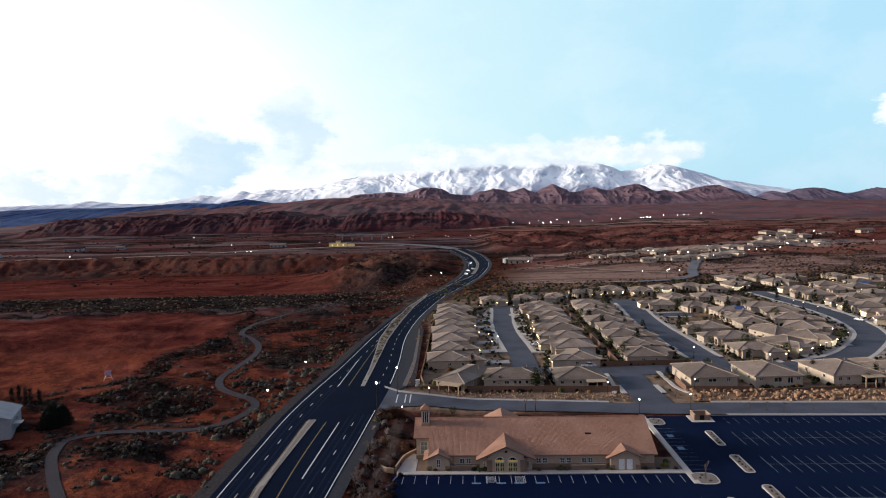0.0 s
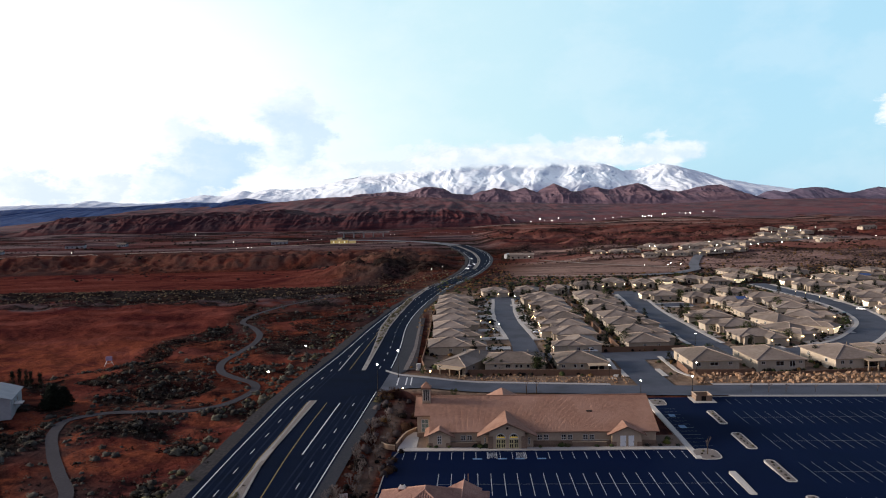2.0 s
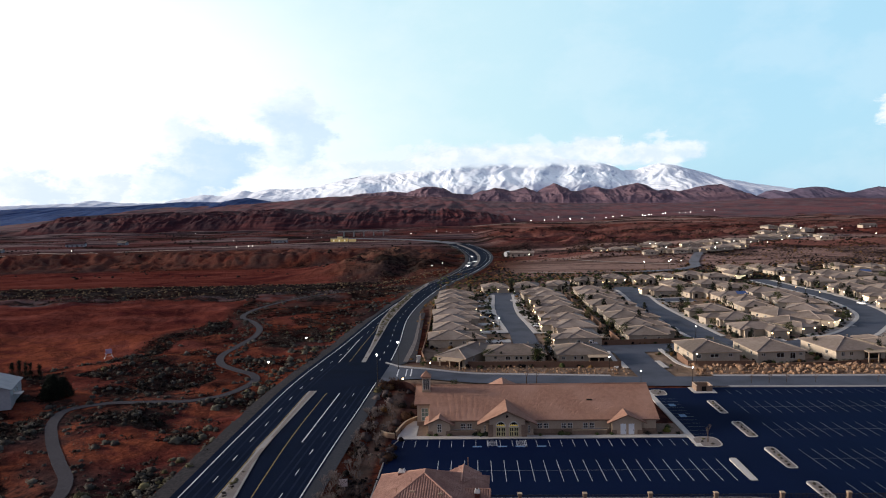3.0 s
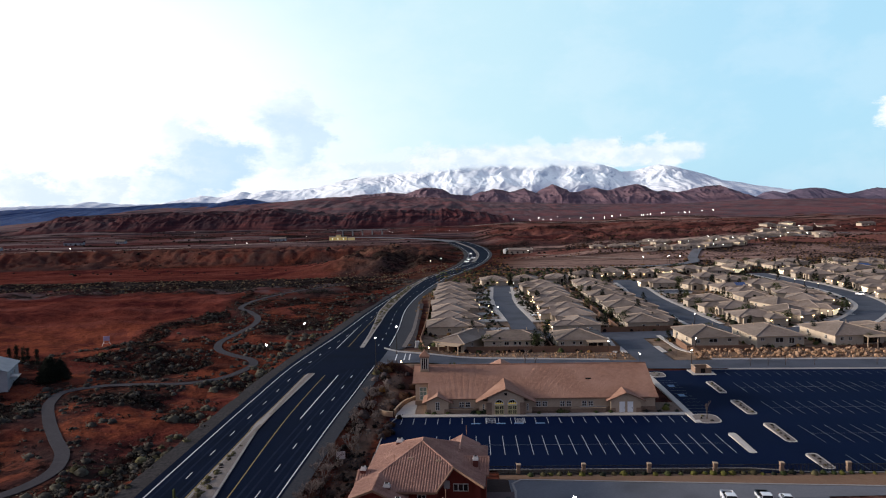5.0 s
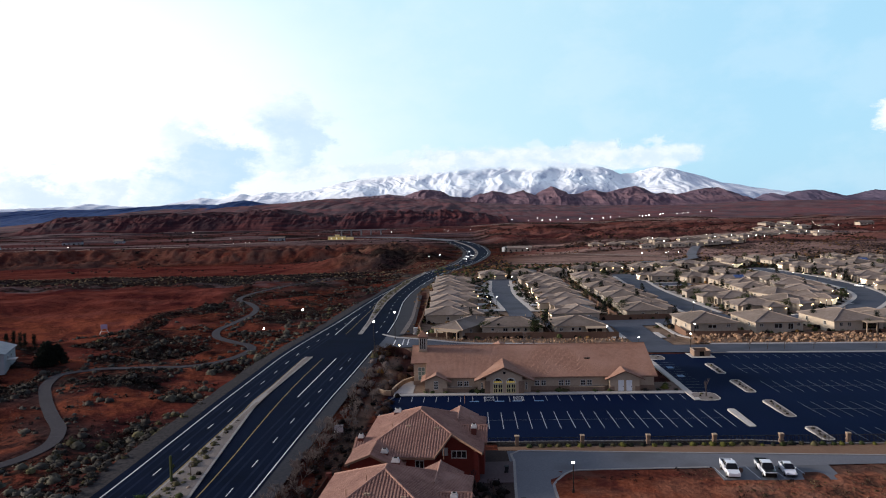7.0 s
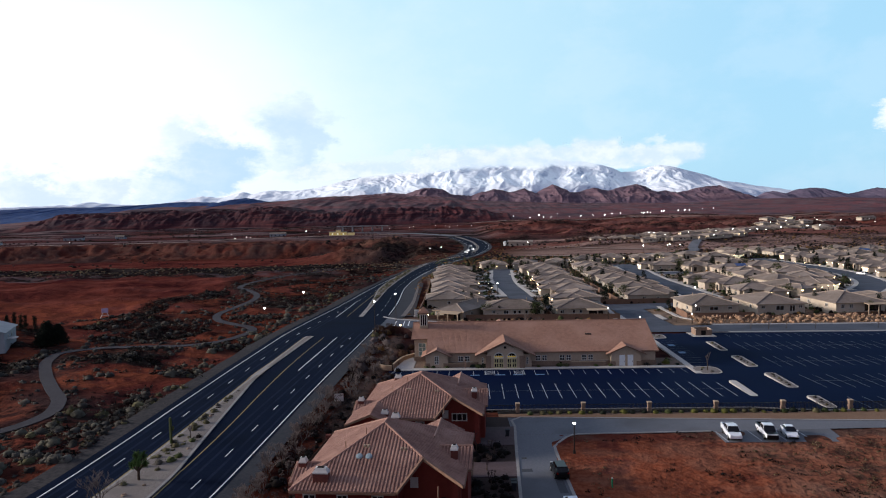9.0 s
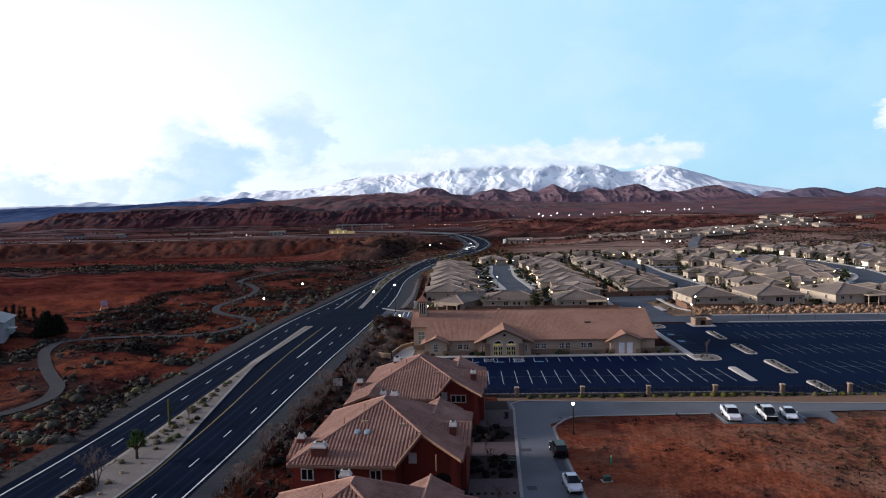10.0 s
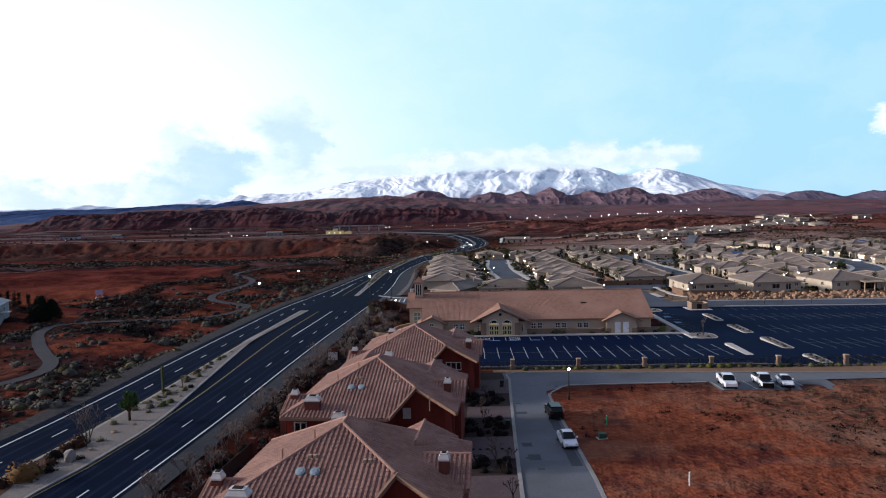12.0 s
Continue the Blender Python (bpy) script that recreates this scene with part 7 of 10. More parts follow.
def wild_west(x, y, bare, scrub, graded):
    clear = sstep(hwy_l(y) - x, 3.6, 5.2) * sstep(trail_gap(x, y), 2.0, 3.4)
    field = sstep(field_edge(y) - x, -2, 2) * sstep(y, 226, 232) * sstep(y, 425, 420)
    clumpy = sstep(fbm(x / 13, y / 13, 3, 91), 0.36, 0.6)
    return clear * (1 - field) * clumpy


bush_field("sagebrush", scatter(4600, -150, -46, 70, 270, lambda x, y, *a: wild_west(x, y, *a) * (0.20 + 0.80 * sstep(hwy_l(y) - x, 26, 10)), 1, 0.45, 1.4), M_SAGE, 11, "grey-green sagebrush on the red soil", 60, 0.36)
bush_field("sagebrush", scatter(6500, -230, -20, 250, 470, lambda x, y, *a: 0.9 * wild_west(x, y, *a) * (0.20 + 0.80 * sstep(hwy_l(y) - x, 26, 10)), 2, 0.5, 1.2), M_SAGE, 12, "grey-green sagebrush on the red soil", 24, 0.36)
bush_field("brush", scatter(2600, -150, -46, 70, 330, lambda x, y, *a: 0.5 * wild_west(x, y, *a) * (0.04 + 0.96 * sstep(hwy_l(y) - x, 22, 8)), 3, 0.5, 1.4), M_STRAW, 13, "yellow-green brush beside the highway", 60, 0.38)
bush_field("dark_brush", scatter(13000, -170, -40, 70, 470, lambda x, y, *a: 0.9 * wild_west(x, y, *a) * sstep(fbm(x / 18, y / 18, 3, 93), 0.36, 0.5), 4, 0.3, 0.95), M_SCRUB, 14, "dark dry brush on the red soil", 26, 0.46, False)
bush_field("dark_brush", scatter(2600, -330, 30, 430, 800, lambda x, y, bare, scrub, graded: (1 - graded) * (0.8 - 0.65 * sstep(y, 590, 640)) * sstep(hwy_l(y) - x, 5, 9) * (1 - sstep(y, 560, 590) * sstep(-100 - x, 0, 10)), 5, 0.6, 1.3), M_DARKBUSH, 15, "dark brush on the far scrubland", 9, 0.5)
bush_field("straw_brush", scatter(3000, -330, 20, 430, 640, lambda x, y, bare, scrub, graded: (1 - graded) * 0.7 * sstep(hwy_l(y) - x, 5, 9) * (1 - sstep(y, 560, 590) * sstep(-100 - x, 0, 10)), 6, 0.5, 1.1), M_DRY, 16, "straw-coloured brush on the far scrubland", 9, 0.5)

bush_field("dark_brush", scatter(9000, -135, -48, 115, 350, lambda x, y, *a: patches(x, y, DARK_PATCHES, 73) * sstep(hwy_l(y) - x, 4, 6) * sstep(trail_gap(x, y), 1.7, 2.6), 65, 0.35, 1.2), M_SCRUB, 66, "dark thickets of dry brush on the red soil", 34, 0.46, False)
bush_field("sagebrush", scatter(2600, -135, -48, 115, 350, lambda x, y, *a: 0.8 * patches(x, y, DARK_PATCHES, 73) * sstep(hwy_l(y) - x, 4, 6) * sstep(trail_gap(x, y), 1.7, 2.6), 75, 0.5, 1.2), M_SAGE, 76, "grey sagebrush among the dark thickets", 50, 0.38)
bush_field("sagebrush", scatter(9000, -112, -52, 105, 440, lambda x, y, *a: 0.5 * sstep(trail_gap(x, y), 1.7, 2.4) * sstep(trail_gap(x, y), 8, 3) * sstep(fbm(x / 8, y / 8, 3, 135), 0.40, 0.58), 67, 0.4, 1.15), M_SAGE, 68, "grey-green sagebrush along the footpath", 36, 0.38)

M_TUFT = plain("brown-grey tufts", (0.075, 0.064, 0.05), (0.038, 0.03, 0.023), 0.8, 0.25, 0.95, bump=0.0, c3=(0.10, 0.09, 0.072))
bush_field("tufts", scatter(15000, -165, -44, 70, 330, lambda x, y, bare, scrub, graded: wild_west(x, y, bare, scrub, graded) ** 0.5 * 0.8, 61, 0.2, 0.55), M_TUFT, 62, "small grey-brown tufts on the red soil", 9, 0.5, False)


def vacant(x, y):
    """Where the vacant lot turns from bare red soil to brush."""
    return sstep(x - np.interp(y, (60, 80, 93, 104), (42.5, 43.3, 41.0, 37.5)) + 8 * (fbm(x / 9, y / 9, 3, 95) - 0.5), -3, 5)


bush_field("weeds", scatter(3200, 16, 75, 60, 107, lambda x, y, *a: (0.35 * sstep(fbm(x / 6, y / 4, 3, 196), 0.56, 0.66) + 0.9 * vacant(x, y)) * sstep(fbm(x / 5, y / 5, 3, 96), 0.45, 0.62) * (1 - inside(x, y, 40, 58.5, 102, 109, 0.5)), 7, 0.14, 0.4), M_DRY, 17, "low brown weeds on the vacant lot", 22, 0.4, False)
bush_field("dry_grass", scatter(4800, 16, 110, 60, 107, lambda x, y, *a: (0.30 * sstep(fbm(x / 6, y / 4, 3, 196), 0.56, 0.66) + 0.9 * vacant(x, y)) * sstep(fbm(x / 7, y / 7, 3, 97), 0.3, 0.6) * (1 - inside(x, y, 40, 58.5, 102, 109, 0.5)), 8, 0.16, 0.44), M_DRY, 18, "tufts of dry grass on the vacant lot", 22, 0.4, False)
bush_field("dark_weeds", scatter(4200, 16, 100, 60, 107.4, lambda x, y, *a: np.maximum((0.25 * sstep(fbm(x / 6, y / 4, 3, 197), 0.55, 0.65) + 0.6 * vacant(x, y)) * sstep(fbm(x / 6, y / 6, 3, 98), 0.48, 0.6), patches(x, y, ((27.3, 103.9, 4.2, 1.6, 0.0), (33.6, 105.2, 3.4, 0.8, 0.0), (35.5, 89, 2.0, 4.5, 0.5), (29, 92, 3.0, 0.9, 0.0), (31, 84, 2.5, 1.0, 0.0)), 199)) * (1 - inside(x, y, 40, 58.5, 102, 109, 0.5)), 9, 0.18, 0.5), M_DARKBUSH, 19, "dark weeds on the vacant lot", 30, 0.42, False)


def garden_ok(x, y, *a):
    road = np.zeros(np.shape(x))
    for pts, w in STREETS:
        P = np.array(pts, float)
        for (ax, ay), (bx, by) in zip(P, P[1:]):
            t = np.clip(((x - ax) * (bx - ax) + (y - ay) * (by - ay)) / ((bx - ax) ** 2 + (by - ay) ** 2), 0, 1)
            road = np.maximum(road, np.hypot(x - ax - t * (bx - ax), y - ay - t * (by - ay)) < w / 2 + 2.2)
    return 1 - road


bush_field("garden_bushes", scatter(2600, -6, 330, 224, 560, garden_ok, 21, 0.5, 1.3), M_LEAF, 22, "dark green garden bushes among the houses", 22)
bush_field("garden_bushes", scatter(420, 16, 110, 262, 420, lambda x, y, *a: garden_ok(x, y) * (np.abs(x - 21) + 0 * y < 4) + garden_ok(x, y) * (np.abs(x - 38.5) < 3) + garden_ok(x, y) * (np.abs(x - 94) < 3), 23, 0.5, 1.0), M_CONIFER, 24, "dark clipped bushes in the front gardens", 22)
bush_field("dark_garden_bushes", scatter(1500, 18, 330, 262, 560, garden_ok, 121, 0.8, 1.9), M_CONIFER, 122, "dark evergreen shrubs between the houses", 26)
bush_field("hamlet_brush", scatter(2600, 150, 520, 695, 960, lambda x, y, *a: sstep(fbm(x / 30, y / 22, 3, 171), 0.44, 0.58), 123, 0.9, 2.4), M_RUSTDARK, 124, "brown winter brush round the far hamlet", 16)
bush_field("dry_garden_brush", scatter(1300, -6, 330, 224, 575, garden_ok, 25, 0.5, 1.3), M_RUST, 26, "brown winter shrubs among the houses", 20)


# shrubs close to the walls of the estate houses
rows = []
fs = random.Random(63)
for (hx, hy), turn in zip(HOMES, TURNS):
    c, d = cos(radians(turn)), sin(radians(turn))
    for k in range(26):
        side = fs.choice((-1, 1))
        u, v = (side * fs.uniform(8.0, 9.6), fs.uniform(-8, 10)) if fs.random() < 0.55 else (fs.uniform(-8, 8), fs.uniform(10.2, 12.0))
        q = fs.uniform(0.4, 1.15)
        x, y = hx + u * c - v * d, hy + u * d + v * c
        if garden_ok(np.array([x]), np.array([y]))[0] > 0.5:
            rows.append((x, y, float(base_z(y)), q, q * fs.uniform(0.9, 1.6)))
bush_field("wall_shrubs", rows[0::2], M_DARKBUSH, 71, "dark shrubs along the walls of the houses", 16, 0.4)
bush_field("wall_shrubs", rows[1::4], M_LEAF, 72, "green shrubs along the walls of the houses", 16, 0.4)
bush_field("wall_shrubs", rows[3::4], M_RUST, 73, "brown shrubs along the walls of the houses", 16, 0.4)


def bare_tree(x, y, z, h, seed, name="bare_tree", label="leafless grey-brown tree", spread=0.5, stems=1, material=M_TWIG, group="", girth=0.028):
    """A tapered trunk that forks into limbs and many fine twigs."""
    r = random.Random(seed)
    t = thing(name, pose(x, y, z), label, "tree", group)
    trunk, crown = bmesh.new(), bmesh.new()

    def grow(p, d, length, rad, level):
        q = p + d * length
        tube(trunk if level == 0 else crown, p, q, rad, rad * 0.62, 6 if level < 2 else 3, False)
        if level >= 4:
            return
        for k in range(r.choice((2, 3, 3)) + (1 if level == 3 else 0)):
            n = (d + Vector((r.uniform(-1, 1), r.uniform(-1, 1), r.uniform(-0.25, 0.8))) * spread * 1.15).normalized()
            grow(p + d * length * r.uniform(0.6, 1.0), n, length * r.uniform(0.55, 0.8), max(rad * 0.55, 0.02), level + 1)

    for s in range(stems):
        d = Vector((r.uniform(-0.35, 0.35) * (stems > 1), r.uniform(-0.35, 0.35) * (stems > 1), 1)).normalized()
        grow(Vector((r.uniform(-0.3, 0.3) * (stems > 1), r.uniform(-0.3, 0.3) * (stems > 1), -0.1)), d, h * (0.34 if stems == 1 else 0.36), h * girth / (1 if stems == 1 else 1.8), 0)
    part("trunk", trunk, M_BARK, t)
    part("crown", crown, material, t)
    return t


def leafy_tree(x, y, z, h, seed, material=M_LEAF, label="small green garden tree", name="tree", width=0.42, cone=False, group="", dense=46):
    """Trunk, limbs and a crown of many small leaf clumps with gaps."""
    r = np.random.RandomState(seed)
    t = thing(name, pose(x, y, z), label, "tree", group)
    bm = bmesh.new()
    tube(bm, (0, 0, -0.1), (0, 0, h * 0.75), h * 0.03, h * 0.01, 6)
    for k in range(5):
        a = r.uniform(0, 2 * pi)
        tube(bm, (0, 0, h * r.uniform(0.25, 0.5)), (cos(a) * h * width * 0.6, sin(a) * h * width * 0.6, h * r.uniform(0.5, 0.8)), h * 0.013, h * 0.005, 4)
    part("trunk", bm, M_BARK, t)
    V, F = [], []
    clumps = dense
    for k in range(clumps):
        u = r.uniform(0, 1)
        zc = h * (0.08 + 0.9 * u) if cone else h * (0.35 + 0.6 * u)
        rad = h * width * ((1 - u) ** 0.8 + 0.06 if cone else (0.35 + 1.0 * np.sqrt(max(0.0, u * (1 - u))) * 1.3)) * r.uniform(0.45, 1.0)
        a = r.uniform(0, 2 * pi)
        c = np.array((rad * cos(a), rad * sin(a), zc))
        for i in range(16):
            b = len(V)
            o = c + r.normal(0, 1, 3) * h * 0.055
            for j in range(3):
                V.append(tuple(o + r.uniform(-1, 1, 3) * h * 0.045))
            F.append((b, b + 1, b + 2))
    part("crown", mesh_of("crown", V, F, material), None, t)
    return t


# brush between the highway and the red houses
brush = random.Random(9)
for k in range(66):
    y = 60 + k * 1.8
    x = float(hwy_r(y)) + 3.6 + brush.uniform(0.3, 3.4) if y < 130 else float(hwy_r(y)) + 4.5 + brush.uniform(0, 5)
    bare_tree(x, y, stand_z(x, y) - 0.1, brush.uniform(2.2, 4.4), 100 + k, "bare_shrub", "leafless grey shrub beside the highway", 0.6, 3, group="shrubs beside the highway")
bush_field("dead_brush", scatter(2000, -32, -10, 55, 205, lambda x, y, *a: sstep(x - hwy_r(y), 3.2, 4.5) * sstep(x - hwy_r(y), 13, 9) * (0.25 + 0.75 * sstep(y, 140, 125)), 31, 0.35, 1.0), M_DEAD, 32, "dry grey brush along the highway fence", 44, 0.3, False)
bush_field("dark_brush", scatter(1500, -32, -10, 55, 205, lambda x, y, *a: sstep(x - hwy_r(y), 4.5, 6) * sstep(x - hwy_r(y), 13, 9) * (0.2 + 0.8 * sstep(y, 140, 125)), 33, 0.3, 0.8), M_DARKBUSH, 34, "dark brush along the highway fence", 18)
bush_field("verge_brush", scatter(900, -30, 60, 232, 560, lambda x, y, *a: sstep(x - hwy_r(y), 3.2, 4) * sstep(x - hwy_r(y), 10, 7), 35, 0.4, 1.0), M_RUST, 36, "brown brush along the highway verge", 16)
bush_field("median_plants", scatter(5000, -40, -8, 236, 490, lambda x, y, *a: (x > med2_l(y) + 0.7) * (x < med2_r(y) - 0.7) * 1.0, 37, 0.5, 0.95), M_STRAW, 38, "low yellow-green plants on the median", 22)
bush_field("median_plants", scatter(260, 10, 60, 660, 1000, lambda x, y, *a: (np.abs(x - (hwy_l(y) + 0.38 * (hwy_r(y) - hwy_l(y)) + 1.5)) < 1.2) * 1.0, 39, 0.6, 1.2), M_SAGE, 40, "low plants on the median in the bend", 12)
bush_field("verge_brush", scatter(1300, -60, 60, 250, 980, lambda x, y, *a: sstep(hwy_l(y) - x, 4.5, 5.5) * sstep(hwy_l(y) - x, 12, 7), 41, 0.5, 1.1), M_STRAW, 42, "straw-coloured brush along the highway verge", 12)
bush_field("dark_brush", scatter(4200, -10, 420, 470, 720, lambda x, y, bare, scrub, graded: sstep(x - hwy_r(y), 6, 10) * garden_ok(x, y) * (1 - inside(x, y, 58, 190, 575, 690, 8)) * 0.8 * sstep(fbm(x / 30, y / 30, 3, 121), 0.38, 0.55), 43, 0.6, 1.4), M_DARKBUSH, 44, "dark brush on the open ground past the estate", 10, 0.48)
bush_field("straw_brush", scatter(2600, -10, 420, 465, 720, lambda x, y, bare, scrub, graded: sstep(x - hwy_r(y), 6, 10) * garden_ok(x, y) * (1 - inside(x, y, 58, 190, 575, 690, 8)) * 0.8, 45, 0.5, 1.2), M_RUST, 46, "brown brush on the open ground past the estate", 10, 0.48)
bush_field("dark_brush", scatter(3800, -700, 900, 720, 1700, lambda x, y, bare, scrub, graded: (1 - graded) * sstep(np.abs(x - 0.5 * (hwy_l(np.minimum(y, 1000)) + hwy_r(np.minimum(y, 1000)))), 18, 26) * sstep(fbm(x / 70, y / 70, 3, 123), 0.42, 0.6), 47, 1.0, 2.6), M_DARKBUSH, 48, "dark brush and small trees on the plain", 8, 0.5)
bush_field("median_plants", scatter(1500, -45, -30, 96, 165, lambda x, y, *a: (x > med_l(y) + 0.5) * (x < med_l(y) + 0.5 + 0.55 * (med_r(y) - med_l(y) - 1.0)) * (med_r(y) - med_l(y) > 1.8) * 0.8, 51, 0.35, 0.8), M_STRAW, 52, "low yellow-green plants on the gravel median", 24, 0.3)

# evergreen and bare trees in the gardens of the estate
yard = random.Random(77)
spots = 0
tries = 0
while spots < 190 and tries < 20000:
    tries += 1
    x, y = yard.uniform(-4, 300), yard.uniform(226, 560)
    if garden_ok(np.array([x]), np.array([y]))[0] < 0.5:
        continue
    if not 7.6 < min(hypot(x - a, y - b) for a, b in HOMES) < 13.0:
        continue
    spots += 1
    pick = yard.random()
    tall = yard.uniform(3.5, 7.0)
    if pick < 0.5:
        leafy_tree(x, y, float(base_z(y)), tall, 700 + spots, M_CONIFER, "dark evergreen garden tree between houses", width=0.3, cone=True, group="trees of the estate gardens")
    elif pick < 0.8:
        leafy_tree(x, y, float(base_z(y)), tall * 0.85, 700 + spots, M_LEAF, "green garden tree between houses", width=0.42, group="trees of the estate gardens")
    else:
        bare_tree(x, y, float(base_z(y)), tall, 700 + spots, "bare_tree", "leafless tree in an estate garden", group="trees of the estate gardens")

# clipped bushes along the front yards of the estate streets
rows = []
fy = random.Random(41)
for k, (pts, w) in enumerate(STREETS):
    line = smooth_line(pts, 14)
    for (ax, ay), (bx, by) in zip(line, line[1:]):
        d = hypot(bx - ax, by - ay)
        for s in (1, -1):
            if k in (1, 2, 4) or fy.random() > 0.75 * d / 2.4:
                continue
            o = s * (w / 2 + fy.uniform(2.4, 6.0))
            x, y = ax - (by - ay) / d * o, ay + (bx - ax) / d * o
            q = fy.uniform(0.4, 0.95)
            rows.append((x, y, float(base_z(y)) + 0.03, q, q * 1.1))
bush_field("clipped_bushes", rows, M_CONIFER, 49, "dark clipped bushes in the front yards", 30, 0.26)

M_PALESAGE = plain("pale sagebrush", (0.088, 0.085, 0.066), (0.046, 0.043, 0.034), 0.8, 0.25, 0.95, bump=0.0, c3=(0.125, 0.118, 0.088))
bush_field("pale_sagebrush", scatter(650, -95, -44, 80, 260, lambda x, y, *a: sstep(hwy_l(y) - x, 6.5, 9.0) * sstep(hwy_l(y) - x, 24, 13) * sstep(fbm(x / 11, y / 11, 3, 177), 0.42, 0.56) * sstep(trail_gap(x, y), 2.4, 3.0), 165, 0.7, 1.5), M_PALESAGE, 166, "pale round sagebrush between footpath and highway", 40)
bush_field("median_brush", scatter(2600, -45, -28, 100, 175, lambda x, y, *a: (x > med_l(y) + 0.5) * (x < med_l(y) + 0.4 + 0.5 * (med_r(y) - med_l(y) - 1.0)) * (med_r(y) - med_l(y) > 1.6) * 0.5, 167, 0.22, 0.6), M_SCRUB, 168, "dark low plants on the gravel median", 20, 0.3)
# loose stones and dry tufts on the gravel shoulders
bush_field("shoulder_brush", scatter(2600, -80, -40, 60, 330, lambda x, y, *a: sstep(hwy_l(y) - x, 3.6, 5.2) * sstep(hwy_l(y) - x, 9.5, 6.0) * sstep(fbm(x / 5, y / 5, 3, 175), 0.40, 0.56), 163, 0.3, 0.85), M_SCRUB, 164, "dark low brush along the gravel shoulder", 18)
bush_field("shoulder_tufts", scatter(9000, -75, -40, 60, 330, lambda x, y, *a: sstep(hwy_l(y) - x, 1.0, 2.2) * sstep(hwy_l(y) - x, 7.0, 4.5) * 0.55, 63, 0.1, 0.32), M_TUFT, 64, "dry tufts and stones on the gravel shoulder", 6, 0.6, False)


# ---------------------------------------------------------------- car park furniture
def planter(u0, u1, v0, v1, skew, label, planted=True, seed=0):
    """A kerbed island with rounded ends."""
    cu, cv = (u0 + u1) / 2, (v0 + v1) / 2
    hw, hl = (u1 - u0) / 2, (v1 - v0) / 2
    x, y = lot(cu, cv)
    t = thing("planted_island" if planted else "kerb_island", pose(x, y, float(base_z(y)), 0, 0, -2.1), label, "traffic island", "islands of the car park")

    def ring(w, l):
        pts = []
        r = min(w, l) * 0.7
        for cx, cy, a0 in ((w - r, l - r, 0), (-w + r, l - r, 90), (-w + r, -l + r, 180), (w - r, -l + r, 270)):
            for a in (0, 30, 60, 90):
                pts.append((cx + r * cos(radians(a0 + a)), cy + r * sin(radians(a0 + a))))
        return pts

    bm = bmesh.new()
    extrude_poly(bm, ring(hw, hl), -0.3, 0.2)
    part("kerb", bm, M_CONC, t)
    bm = bmesh.new()
    extrude_poly(bm, ring(hw - 0.28, hl - 0.28), 0.1, 0.215)
    part("bed", bm, M_MEDIAN if planted else M_CONC, t, "tan gravel bed" if planted else "")
    if planted:
        r = random.Random(seed)
        for k in range(max(3, int(hl * 1.1))):
            clump = [(r.uniform(-0.4, 0.4) * hw, -hl + 0.8 + (2 * hl - 1.6) * (k + 0.5) / max(3, int(hl * 1.1)), 0.2, r.uniform(0.28, 0.5), r.uniform(0.3, 0.5))]
            part("shrub", bush_mesh("shrub", clump, r.choice((M_STRAW, M_SAGE, M_DARKBUSH)), seed * 10 + k, 40, 0.34), None, t)
    return t


planter(60.0, 62.0, 174.2, 185.2, 0, "pale kerbed island with low shrubs in the car park", seed=1)
planter(59.8, 62.2, 156.2, 167.2, 0, "pale kerbed island with low shrubs in the car park", seed=2)
planter(59.8, 62.1, 136.6, 148.4, 0, "pale kerbed island with low shrubs in the car park", seed=3)
planter(59.6, 61.8, 121.6, 129.2, 0, "pale kerbed island at the car park edge", seed=4)
planter(50.4, 51.9, 130.3, 141.8, 0, "bare concrete kerb island in the car park", False, seed=5)
planter(47.0, 52.6, 149.6, 156.0, 0, "kerbed island with a leafless tree", seed=6)
planter(47.8, 52.0, 191.0, 196.5, 0, "kerbed island at the car park entrance", seed=7)
x, y = lot(49.9, 152.6)
bare_tree(x, y, float(base_z(y)) + 0.15, 6.2, 71, "bare_tree", "leafless tree on a car park island", 0.55, girth=0.02)


def enclosure():
    """Roofless bin enclosure on a concrete pad."""
    x, y = lot(62.6, 196.6)
    t = thing("bin_enclosure", pose(x, y, float(base_z(y)), 0, 0, -2.1) @ Matrix.Scale(0.76, 4), "roofless brown block bin enclosure on a concrete pad", "enclosure")
    part("pad", boxed(-4.2, 4.0, -4.6, 3.4, -0.2, 0.15), M_CONC, t, "pale concrete pad")
    part("back_wall", boxed(-2.8, 2.9, 2.3, 2.6, 0.1, 2.2), M_CHSTONE, t)
    part("side_wall", boxed(-2.8, -2.5, -2.3, 2.3, 0.1, 2.2), M_CHSTONE, t)
    part("side_wall", boxed(2.6, 2.9, -2.3, 2.3, 0.1, 2.2), M_CHSTONE, t)
    part("front_wall", boxed(-2.8, -0.9, -2.5, -2.3, 0.1, 2.1), M_CHSTONE, t)
    part("front_wall", boxed(0.8, 2.9, -2.5, -2.3, 0.1, 2.1), M_CHSTONE, t)
    part("gate", boxed(-0.9, 0.8, -2.42, -2.36, 0.2, 1.9), M_DARK, t, "dark metal gate")
    for a, b, c, d in ((-2.9, 3.0, 2.2, 2.7), (-2.9, -2.4, -2.6, 2.2), (2.5, 3.0, -2.6, 2.2)):
        part("cap", boxed(a, b, c, d, 2.2, 2.32), M_CHWALL, t)


enclosure()

# stone pillars, iron fence and hedge along the near edge
FENCE_U0, FENCE_V, STEP = 7.5, 120.6, 11.12


